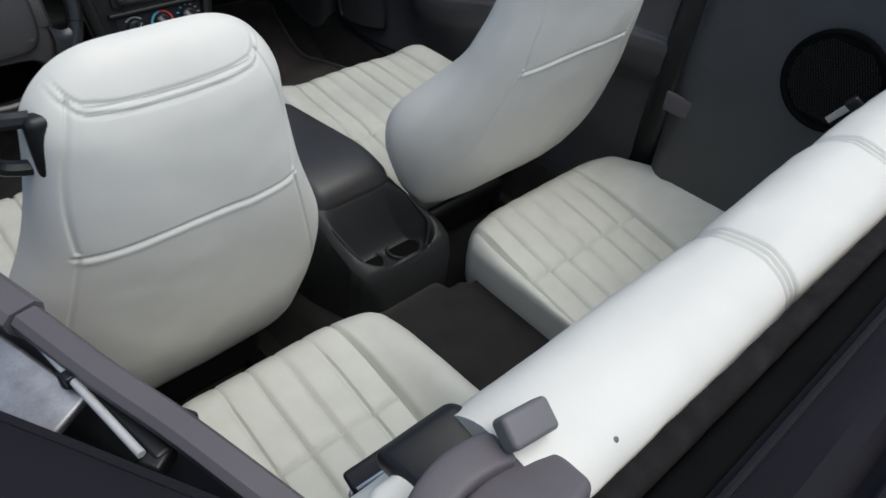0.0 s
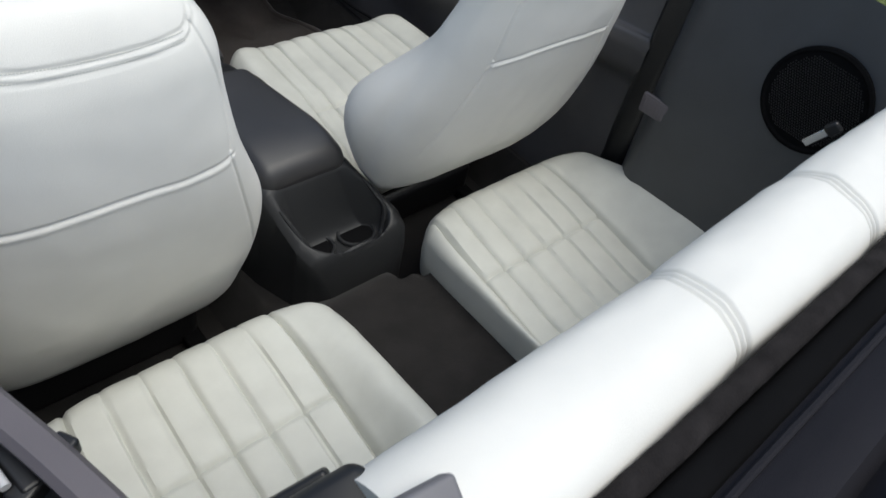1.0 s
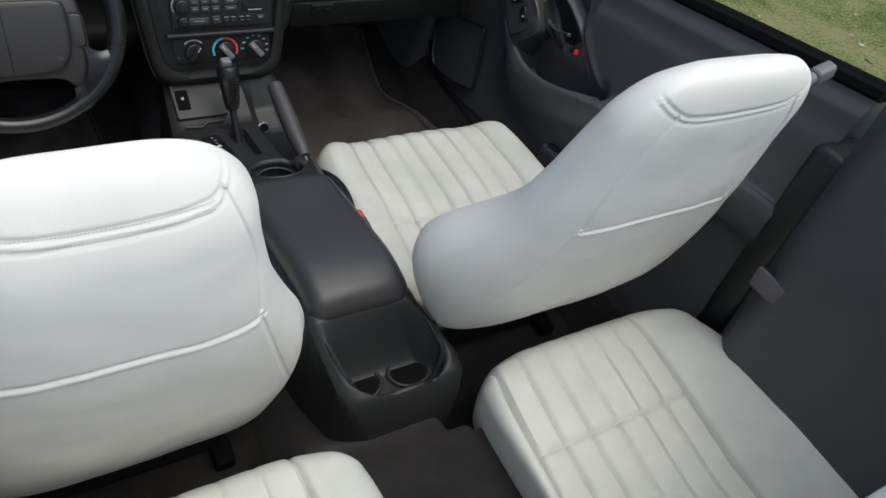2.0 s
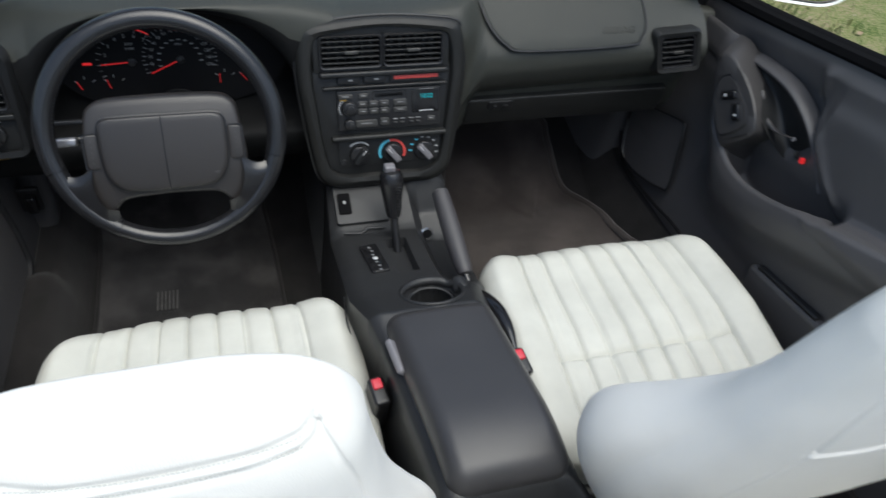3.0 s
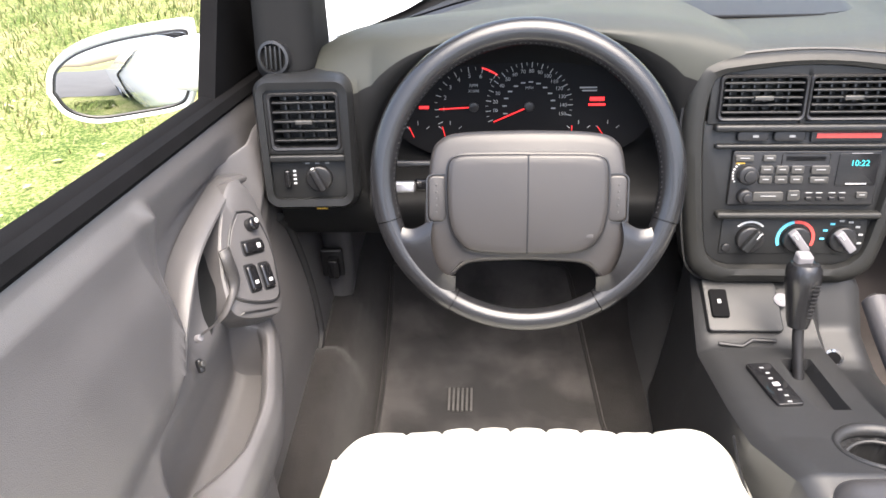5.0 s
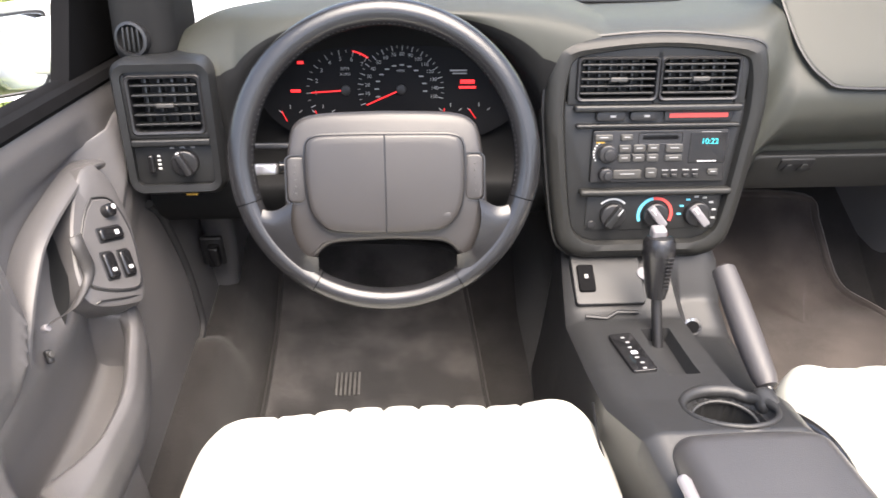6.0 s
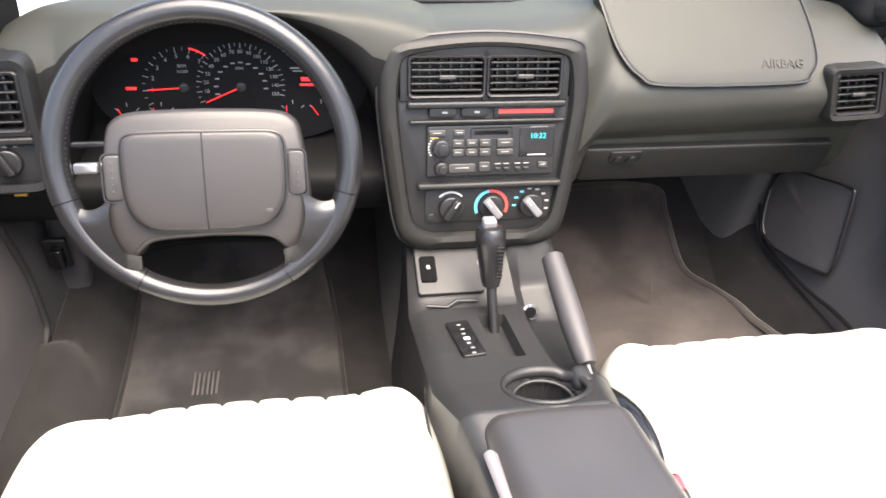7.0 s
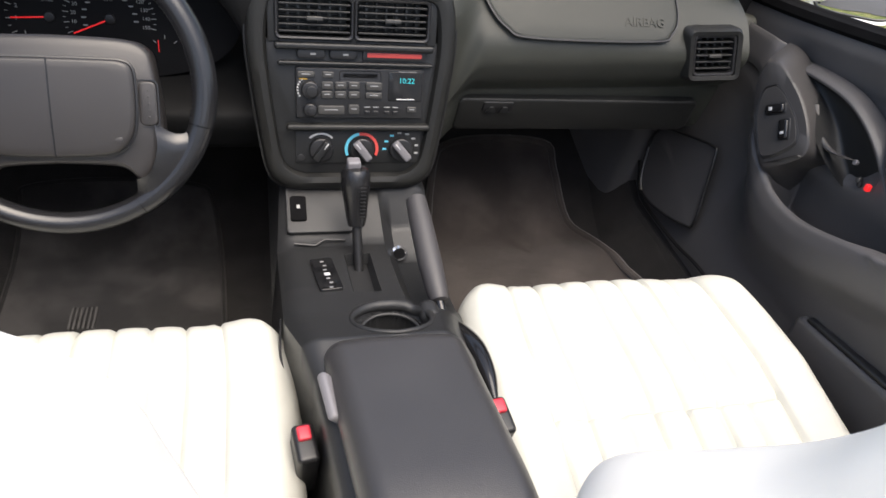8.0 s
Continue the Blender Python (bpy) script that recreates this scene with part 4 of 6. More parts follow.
# raised rim round the rear tray
rim = []
for y, u in ((-0.735, -0.86), (-0.765, -0.84), (-0.800, -0.78), (-0.832, -0.50), (-0.845, -0.20), (-0.845, 0.20), (-0.832, 0.50), (-0.800, 0.78), (-0.765, 0.84), (-0.735, 0.86)):
    c, w = con_half(y)
    rim.append((c + w * u, y))
rs = spline(rim, 6)
part("tray_rim", tube([shorter((x, y, con_top(x, y) - 0.001)) for x, y in rs], [0.002 + 0.004 * math.sin(math.pi * i / (len(rs) - 1)) ** 0.5 for i in range(len(rs))], 8), CONSOLE, con)
for cx, cy in ((0.018, -0.786), (0.108, -0.790)):
    part("cup_ring", tube([shorter((cx + 0.037 * math.cos(a), cy + 0.040 * math.sin(a), 0.438)) for a in np.linspace(0, 2 * math.pi, 33)[:-1]], 0.0035, 8, closed=True), CONSOLE, con)
    # flat black disc paints the dark depth of the cup well
    part("cup_shade", disc(Matrix.Translation(shorter((cx, cy, 0.4345))) @ Matrix.Diagonal((1, 0.78, 1, 1)), 0.033, 0, 0.002, 24), MATTE, con)
ca = np.linspace(0, 2 * math.pi, 49)[:-1]
part("cup_rim", tube([(0.022 + 0.053 * math.cos(a), -0.325 + 0.0455 * math.sin(a), con_top(0.022 + 0.060 * math.cos(a), -0.325 + 0.051 * math.sin(a)) - 0.0015) for a in ca], [0.0035 + 0.0050 * max(0, math.sin(a + 0.25)) ** 0.7 for a in ca], 10, closed=True), CONSOLE, con)
part("cup_lip", tube([(0.022 + 0.0405 * math.cos(a), -0.327 + 0.0350 * math.sin(a), 0.515) for a in np.linspace(0, 2 * math.pi, 41)[:-1]], 0.0025, 8, closed=True), CONSOLE, con)
part("cup_lobe", rbox((0.077, -0.306, 0.527), (0.014, 0.019, 0.013), 0.0125, k=5), CONSOLE, con)


# armrest lid
def lid_shape(x, y, z):
    t = (y + 0.375) / -0.32                                                # 0 front, 1 rear
    c = 0.013 + 0.026 * t
    w = 1.0 - 0.02 * t
    fall = 0.563 + 0.034 * t - 0.034 * max(0, (t - 0.66) / 0.36) ** 2
    return (c + x * w, y, fall + (z - 0.030) + 0.006 * (1 - (x / 0.09) ** 2))


part("armrest_lid", bent(rbox((0, -0.540, 0.010), (0.089, 0.160, 0.030), 0.026, (12, 28, 2), 6), lid_shape), LIDSKIN, con, "padded charcoal armrest lid")
part("lid_joint", bent(rbox((0, -0.540, -0.018), (0.085, 0.154, 0.010), 0.004, (6, 10, 1), 2), lid_shape), BLACK, con)
part("lid_latch", moved(rbox((0, 0, 0), (0.006, 0.031, 0.018), 0.005), pose(-0.066, -0.464, 0.556, 8, -40, 3)), GREY, con, "grey lid latch")
# switch plate ahead of the shifter
PM = frame_of((-0.050, -0.042, 0.5115), (1, 0, 0), (0, 0.90, 0.44))
part("switch_plate", prism(rounded(0.052, 0.042, 0.006), PM, -0.01, 0.004, 0.002), CONSOLE, con)
sw = part("rocker_switch", prism(rounded(0.0125, 0.022, 0.004), PM @ Matrix.Translation((-0.033, 0.000, 0.0035)), 0, 0.005, 0.002), MATTE, con)
part("switch_mark", moved(rbox((-0.033, 0.002, 0.0087), (0.0026, 0.0032, 0.0002), 0.0001, k=1), PM), DIMMARK, sw)
part("coin_tray_lip", tube([(-0.092, -0.098, 0.4885), (-0.060, -0.100, 0.4855), (-0.045, -0.093, 0.4910), (-0.012, -0.093, 0.4890)], 0.0025, 6), BLACK, con)
part("ignition_ring", ringwall([([(r_ * math.cos(a), r_ * math.sin(a)) for a in np.linspace(0, 2 * math.pi, 25)[:-1]], d) for r_, d in ((0.011, 0), (0.0105, 0.002), (0.0085, 0.001), (0.001, 0))], frame_of((0.006, -0.038, 0.5175), (1, 0, 0), (0, 0.9, 0.44))), GREY, con)
# gear scale
GM = frame_of((-0.0515, -0.192, 0.5045), (1, 0.10, 0), (-0.10, 0.97, -0.20))
gp = part("gear_scale", prism(rounded(0.0165, 0.046, 0.004), GM, -0.004, 0.0025, 0.001), GLOSS, con)
for i in range(7):
    if i == 3:
        part("scale_mark", prism(rounded(0.0042, 0.0038, 0.0015), GM @ Matrix.Translation((0.001, -0.004, 0.0024)), 0, 0.0008, 0.0002), WHITE, gp)
    else:
        part("scale_mark", moved(rbox((0.002 * (i % 2), 0.034 - 0.0126 * i, 0.0028), (0.0026, 0.0017, 0.0002), 0.0001, k=1), GM), LETTER, gp)
# cigar lighter socket
part("lighter_ring", ringwall([([(r_ * math.cos(a), r_ * math.sin(a)) for a in np.linspace(0, 2 * math.pi, 25)[:-1]], d) for r_, d in ((0.0140, 0), (0.0130, 0.004), (0.0095, 0.001))], frame_of((0.078, -0.088, 0.452), (0.95, -0.1, 0.2), (0.1, 0.88, 0.3))), CHROME, con, "chrome lighter socket")
# matte black disc drawn for the dark inside of the open socket
part("lighter_hole", disc(frame_of((0.078, -0.088, 0.452), (0.95, -0.1, 0.2), (0.1, 0.88, 0.3)), 0.0108, -0.006, 0.0012, 20), MATTE, con)
part("left_seam", tube(spline([(-0.119, -0.265, 0.490), (-0.121, -0.320, 0.475), (-0.110, -0.380, 0.455)], 5), 0.0018, 6), BLACK, con)

shift = thing("gear_lever", "black leather grip gear lever with thumb button", "gear lever", (0.0, -0.12, 0.48))
part("shaft", tube([(0.004, -0.150, 0.465), (0.002, -0.118, 0.515), (0.001, -0.105, 0.545)], 0.0075, 12), BLACK, shift)
gk = [(0.001, -0.110, 0.530), (0.001, -0.105, 0.542), (0.0, -0.098, 0.565), (-0.001, -0.090, 0.592), (-0.001, -0.085, 0.608), (-0.001, -0.083, 0.616), (-0.001, -0.082, 0.619)]
part("grip", tube(gk, [0.013, 0.016, 0.0185, 0.0225, 0.0225, 0.018, 0.006], 18), WRAP, shift)
part("thumb_button", rbox((-0.004, -0.081, 0.620), (0.010, 0.009, 0.010), 0.004), GREY, shift)
for i in range(9):
    z = 0.552 + 0.0062 * i
    part("stitch", rbox((0.008, -0.118 - 0.0004 * i + 0.0008 * i, z), (0.004, 0.0012, 0.0010), 0.0005, k=1), BLACK, shift)

brake = thing("hand_brake", "grey ribbed hand brake lever beside the console", "hand brake", (0.10, -0.25, 0.45))
hb_pts = [(0.090, -0.098, 0.575), (0.091, -0.104, 0.572), (0.094, -0.150, 0.553), (0.098, -0.205, 0.530), (0.102, -0.250, 0.512), (0.103, -0.262, 0.507), (0.103, -0.264, 0.506)]
part("grip", tube(hb_pts, [0.006, 0.0160, 0.0178, 0.0182, 0.0160, 0.0130, 0.006], 16), BRAKE, brake)
part("lever_arm", tube([(0.103, -0.258, 0.508), (0.109, -0.310, 0.482), (0.115, -0.36, 0.45)], 0.0070, 10), GLOSS, brake)
part("slot_boot", tube(spline([(0.112, -0.285, 0.487), (0.122, -0.315, 0.497), (0.134, -0.355, 0.502), (0.139, -0.40, 0.502), (0.139, -0.44, 0.498)], 4), [0.005 + 0.010 * math.sin(math.pi * i / 16) for i in range(17)], 10), GLOSS, brake)


# ---- seats ----
def pleats(x, half, count, depth):
    """Sewn channels across |x| < half."""
    if abs(x) > half + 0.012:
        return 0.0
    f = (x + half) / (2 * half) * count
    d = abs(f - round(f)) * (2 * half / count)
    puff = 0.0028 * (1 - (2 * (f - math.floor(f)) - 1) ** 2) if abs(x) < half else 0
    return puff - depth * math.exp(-(d / 0.0034) ** 2)


def groove(d, width=0.004, depth=0.004):
    return -depth * math.exp(-(d / width) ** 2)


def front_cushion(owner, cx, z_top, y_front, w, back):
    ln = (y_front - back) / 2
    yc = (y_front + back) / 2
    geo = rbox((0, 0, 0), (w, ln, 0.10), 0.062, (96, 56, 4), 9)

    def shape(x, y, z):
        top = max(0, min(1, (z + 0.02) / 0.09))
        side = max(0, min(1, (abs(x) - 0.15) / 0.08))
        z2 = z + top * (0.016 * side - 0.010 * (1 - side)) - 0.035 * max(0, (-y / ln)) * top
        ridge = pleats(x, 0.171, 7, 0.0065) * max(top, 0.0) if z > -0.02 else 0
        cross = groove(y + 0.055, 0.004, 0.006) * (1 if abs(x) < 0.171 else 0) * top
        front = 0.018 * max(0, 1 - (x / w) ** 2) if y > 0 else 0
        front -= (0.032 if cx < 0 else 0.012) * (max(0, math.copysign(x, x * cx) / w - 0.25) / 0.75) ** 2 * max(0, y / ln)   # the outer corner falls back
        nrm_y = ridge if y > ln - 0.05 and z < 0.07 else 0
        taper = 1 - 0.10 * max(0, min(1, (-0.01 - z) / 0.09)) - 0.085 * max(0, y / ln) ** 3
        return (cx + x * taper, yc + y + front + nrm_y * 0.7, z_top - 0.10 + z2 + (ridge + cross) * (1 if z > 0.03 else 0.3))
    part("seat_cushion", bent(geo, shape), LEATHER_TONED, owner, "white leather cushion with sewn pleats")
    part("seat_base", rbox((cx, yc - 0.03, 0.255), (0.19, 0.20, 0.05), 0.02), BLACK, owner)
    for s in (-1, 1):
        part("seat_rail", rbox((cx + s * 0.17, yc - 0.01, 0.222), (0.018, 0.26, 0.014), 0.006), MATTE, owner)
        # piping along the cushion's side panel
        part("piping", tube([(cx + s * (w - 0.009), yc + ln * 0.86, z_top - 0.060), (cx + s * (w - 0.002), yc + ln * 0.4, z_top - 0.052), (cx + s * (w - 0.002), yc - ln * 0.6, z_top - 0.070)], 0.0028, 6), LEATHER, owner)


CAPX, LOWX = 0.107, 0.144     # half widths of the seams on the back


def backrest(owner, cx, hinge, lean, outer, tall, lobe, cap, low0, W, FR, BK, rt, wing_out=0.058, sweep=(0.085, 0.042, 0.070)):
    """A high backrest with a built-in headrest, leaning back by lean degrees. hinge: (y, z) of its foot; cap, low0: heights of its seams."""
    H = 0.612
    ca, sa = math.cos(radians(lean)), math.sin(radians(lean))

    def seam_h(px):
        """Height of the cap seam at px from the middle: level, sweeping up at the ends."""
        return cap - 0.006 * math.cos(px * 12) + sweep[1] * (max(0, abs(px) - sweep[0]) / sweep[2]) ** 2

    def low_h(px):
        return low0 - 0.010 * (px / LOWX) ** 2

    def side_x(z):
        f = max(0, min(1, (z - low0) / (cap - low0)))
        return CAPX + (LOWX - CAPX) * (1 - f ** 2.2)

    def skin(z, th):
        """Half turn 0..180 is the front, 180..360 the back."""
        rb = 0.060
        k = 1.0
        if z > H - rt:
            k = math.sqrt(max(0, 1 - ((z - H + rt) / rt) ** 2))
        if z < rb:
            k = math.sqrt(max(0, 1 - ((rb - z) / rb) ** 2))
        c, sn = math.cos(th), math.sin(th)
        front = sn >= 0
        e = 2 / 3.0
        u = math.copysign(abs(c) ** (e * 0.95), c)
        v = abs(sn) ** (e if not front else 2 / 2.7)
        w = along(z, W) - 0.085 * (1 - k) * (1 if z > 0.3 else 0.5)
        low = max(0, 1 - abs(z - 0.17) / 0.21)
        low = low * low * (3 - 2 * low)
        px = u * w * (1 + (lobe * (0.35 + 0.65 * min(1, v * 1.6)) if front else lobe * 0.35 * (1 - v)) * low)
        if front:
            yy = v * along(z, FR)
            wing = math.exp(-((abs(u) - 0.80) / 0.20) ** 2)
            yy += v * low * (wing_out * wing - 0.018 * (1 - wing)) + pleats(px, 0.12, 6, 0.004) * (1 if 0.06 < z < 0.45 else 0)
        else:
            yy = -v * along(z, BK)
        yy *= k ** 0.8
        if not front and v > 0.2:
            sl = 2 * sweep[1] * max(0, abs(px) - sweep[0]) / sweep[2] ** 2
            d = (z - seam_h(px)) / math.sqrt(1 + sl * sl)
            on = max(0, min(1, (0.168 - abs(px)) / 0.01))
            g = (groove(d, 0.0019, 0.0030) + groove(d + 0.0080, 0.0017, 0.0024) - 0.3 * groove(d + 0.004, 0.003, 0.002)) * on
            if low0 - 0.004 < z < seam_h(px) - 0.004:
                g += groove(abs(px) - side_x(z), 0.0028, 0.0032)
            lo = low_h(px)
            if abs(px) < LOWX + 0.012:
                g += (groove(z - lo, 0.0022, 0.0028) - 0.5 * groove(z - lo + 0.006, 0.004, 0.003)) * max(0, min(1, (LOWX + 0.012 - abs(px)) / 0.012))
            if z < lo and z > 0.16:
                g += groove(abs(px) - LOWX - (lo - z) * 0.32, 0.0028, 0.0034) * min(1, (z - 0.16) / 0.03)
            yy -= g
        yy += 0.0024 * noise.noise((px * 9 + cx, z * 9, 3.0)) + 0.0011 * noise.noise((px * 22, z * 22 + cx, 7.0))
        zz = z * tall
        return (cx + px, hinge[0] + yy * ca - zz * sa, hinge[1] + zz * ca + yy * sa)
    zs = np.r_[0.06 * (1 - np.cos(np.linspace(0, math.pi / 2, 12)))[:-1], np.linspace(0.06, 0.32, 60)[:-1], np.linspace(0.32, H - rt, 130), H - rt + rt * np.sin(np.linspace(0, 1.53, 48))[1:]]
    ths = np.r_[np.linspace(0, math.pi, 60)[:-1], np.linspace(math.pi, 2 * math.pi, 300)[:-1]]
    part("backrest", loft([[skin(z, th) for th in ths] for z in zs], True, True), LEATHER, owner, "white leather backrest with stitched headrest", auto=0)

    def back_pt(px, z, lift=0.0):
        u = min(1, abs(px / along(z, W)))
        k = math.sqrt(max(0, 1 - (max(0, z - H + rt) / rt) ** 2))
        yy = -along(z, BK) * (1 - u ** 3.15) ** (1 / 3.0) * k ** 0.8 - lift
        z = z * tall
        return (cx + px, hinge[0] + yy * ca - z * sa, hinge[1] + z * ca + yy * sa)
    for i in range(60):                                                    # fine thread in the two seam lines
        px = -0.095 + 0.190 * i / 59
        for dz in (0.0, -0.0080 / tall):
            part("stitch", tube([back_pt(px - 0.0011, seam_h(px) + dz, -0.0016), back_pt(px + 0.0011, seam_h(px) + dz, -0.0016)], 0.0005, 4), THREAD, owner)
    gx = outer * 0.150
    return Vector(back_pt(gx, 0.540)) + Vector((0, 0.045, 0))


def car_seat(name, x0, z_top, y_front, y_back, w, label, outer, **shape):
    s = thing(name, label, "car seat", (x0, -0.45, 0.21), "front seats")
    front_cushion(s, x0, z_top, y_front, w, y_back)
    return s, backrest(s, outer=outer, **shape)


seat_l, gl = car_seat("front_seat", -0.362, 0.474, -0.222, -0.68, 0.264, "white leather driver's seat with pleated cushion, set upright", -1,
                      cx=-0.331, hinge=(-0.706, 0.350), lean=7.8, tall=1.124, lobe=0.25, cap=0.580, low0=0.424, rt=0.076, wing_out=0.015, sweep=(0.092, 0.050, 0.040),
                      W=[(0, 0.192), (0.10, 0.212), (0.20, 0.224), (0.28, 0.224), (0.34, 0.206), (0.41, 0.178), (0.49, 0.157), (0.57, 0.144), (0.62, 0.136)],
                      FR=[(0, 0.055), (0.13, 0.058), (0.30, 0.040), (0.45, 0.024), (0.56, 0.020), (0.62, 0.020)],
                      BK=[(0, 0.030), (0.13, 0.064), (0.28, 0.088), (0.40, 0.096), (0.50, 0.084), (0.58, 0.060), (0.62, 0.046)])
seat_r, _ = car_seat("front_seat", 0.395, 0.480, -0.180, -0.615, 0.262, "white leather passenger seat with pleated cushion, reclined", 1,
                      cx=0.392, hinge=(-0.712, 0.475), lean=15.0, tall=1.035, lobe=0.27, cap=0.572, low0=0.380, rt=0.085, sweep=(0.078, 0.026, 0.070),
                      W=[(0, 0.222), (0.12, 0.238), (0.24, 0.236), (0.36, 0.212), (0.46, 0.188), (0.54, 0.170), (0.62, 0.156)],
                      FR=[(0, 0.085), (0.12, 0.085), (0.28, 0.062), (0.42, 0.050), (0.52, 0.052), (0.62, 0.046)],
                      BK=[(0, 0.042), (0.12, 0.070), (0.26, 0.070), (0.38, 0.060), (0.48, 0.046), (0.56, 0.036), (0.62, 0.028)])
# belt guides
part("belt_guide", rbox((gl.x + 0.018, gl.y - 0.073, gl.z - 0.01), (0.018, 0.012, 0.038), 0.010), BLACK, seat_l, "black belt guide with two screws")
part("guide_loop", tube(spline([(gl.x + 0.010, gl.y - 0.068, gl.z + 0.022), (gl.x - 0.025, gl.y - 0.058, gl.z + 0.018), (gl.x - 0.032, gl.y - 0.053, gl.z - 0.03), (gl.x + 0.024, gl.y - 0.063, gl.z - 0.045)], 5), 0.009, 8), BLACK, seat_l)
for dz in (0.010, -0.014):
    part("screw", disc(frame_of((gl.x + 0.024, gl.y - 0.085, gl.z + dz), (1, 0, 0), (0, 0, 1)), 0.0035, 0, 0.002, 10, 0.0005), CHROME, seat_l)
part("belt_guide", tube([(0.612, -0.806, 0.960), (0.694, -0.796, 0.983)], 0.0105, 12), GREY, seat_r, "grey belt guide arm")
part("guide_loop", moved(rbox((0, 0, -0.002), (0.020, 0.011, 0.013), 0.007), pose(0.718, -0.794, 0.990, 0, -18, 0)), GREY, seat_r)
for sx, sy, sz in ((-0.099, -0.475, 0.490), (0.128, -0.485, 0.520)):
    bk = thing("belt_buckle", "black seat belt buckle with red release button", "seat belt", (sx, sy, sz - 0.08), "buckles")
    part("housing", moved(rbox((0, 0, -0.035), (0.013, 0.024, 0.048), 0.006), pose(sx, sy, sz, 12, 0, 8)), BLACK, bk)
    part("button", moved(rbox((0, 0.010, 0.013), (0.008, 0.009, 0.005), 0.003), pose(sx, sy, sz, 12, 0, 8)), RED, bk, "red button")

# floor mats
def mat(name, outline, label, cloth):
    lp = [tuple(q) for q in spline(outline + outline[:1], 5)[:-1]]
    c = np.mean(lp, axis=0)
    rings = []
    for k, (s, dz) in enumerate(((1.0, 0.001), (1.0, 0.009), (0.96, 0.011), (0.90, 0.009), (0.75, 0.009), (0.5, 0.009), (0.25, 0.009), (0.001, 0.009))):
        rings.append([(c[0] + (x - c[0]) * s, c[1] + (y - c[1]) * s, floor_z(c[0] + (x - c[0]) * s, c[1] + (y - c[1]) * s) + dz) for x, y in lp])
    t = thing(name, label, "floor mat", (c[0], c[1], 0.21), "floor mats")
    part("mat", loft(rings, True), cloth, t)
    part("binding", tube([(x, y, floor_z(x, y) + 0.008) for x, y in lp], 0.0095 if cloth is MATCLOTH else 0.0055, 8, closed=True), cloth if cloth is MATCLOTH else CARPET, t)
    return t


mat_l = mat("floor_mat", [(-0.615, -0.30), (-0.605, 0.0), (-0.61, 0.30), (-0.58, 0.36), (-0.30, 0.36), (-0.235, 0.30), (-0.215, 0.0), (-0.21, -0.30)], "worn grey carpet floor mat with a scuffed heel patch", MATGREY)
mat("floor_mat", [(0.20, -0.28), (0.205, 0.10), (0.24, 0.36), (0.30, 0.43), (0.52, 0.43), (0.545, 0.38), (0.56, 0.27), (0.62, 0.21), (0.645, 0.10), (0.64, -0.28)], "brown grey carpet floor mat in the passenger footwell", MATCLOTH)
for i in range(6):
    part("heel_rib", rbox((-0.482 + 0.008 * i, 0.045, 0.2165), (0.0022, 0.028, 0.0016), 0.001, k=1), HEEL, mat_l, "scuffed heel rib")


# ---- rear seats ----
def rear_cushion(cx, sign, label, z_top, y0, mid, ph):
    """mid: centre of the pleated panel from cx; ph: its half width."""
    w, y1 = 0.258, -1.32
    ln, yc = (y0 - y1) / 2, (y0 + y1) / 2
    geo = rbox((0, 0, 0), (w, ln, 0.085), 0.040, (110, 84, 4), 8)
    r = thing("rear_seat_cushion", label, "rear seat", (cx, yc, 0.30), "rear cushions")
    cross = y0 - 0.195 - yc

    def shape(x, y, z):
        top = max(0, min(1, (z + 0.01) / 0.07))
        p = x - mid                                                        # from the middle of the pleats
        room = (w - mid if p > 0 else w + mid) - ph                        # width of the bolster on this side
        side = max(0, min(1, (abs(p) - ph + 0.012) / max(0.05, 0.75 * room)))
        side = side * side * (3 - 2 * side)
        bowl = max(0, min(1, (0.80 - y / ln) / 1.1))
        z2 = z + top * (0.022 * side * bowl - 0.040 * (1 - side) * bowl)
        if p * sign > 0:                                                       # the outer bolster stands higher
            z2 += 0.024 * side * top * max(0, min(1, (0.9 - y / ln) / 0.7))
        ridge = pleats(p, ph, 6, 0.0075)
        ridge *= 1 - 0.6 * max(0, min(1, (y - ln + 0.085) / 0.06))
        g = (ridge + (groove(y - cross, 0.004, 0.006) if abs(p) < ph else 0)) * top
        g += groove(abs(p) - ph, 0.0045, 0.007) * top
        f = y / ln
        front = -0.030 * max(0, abs(x) / w - 0.45) ** 2 / 0.3025 * max(0, f) ** 2   # rounded front corners
        taper = 1 - 0.05 * max(0, -z / 0.085) - 0.05 * max(0, f) ** 4
        lump = 0.0022 * noise.noise((x * 12 + cx, y * 12, 1.0)) + 0.0010 * noise.noise((x * 33 + cx, y * 33, 4.0))
        return (cx + x * taper, yc + y + front, z_top - 0.085 + z2 - 0.006 * max(0, f) ** 3 * top + g + lump * top)
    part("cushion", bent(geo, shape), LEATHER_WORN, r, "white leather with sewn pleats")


rear_cushion(-0.288, -1, "white leather pleated rear cushion with worn creases", 0.476, -0.845, -0.012, 0.170)
rear_cushion(0.455, 1, "white leather pleated rear cushion beside the tunnel", 0.482, -0.806, -0.062, 0.168)

back = thing("rear_bench", "white leather rolled top of the folded rear seat back", "rear seat", (XC + 0.05, -1.33, 0.45))


ROLL_SEAMS = (-0.030, 0.238)


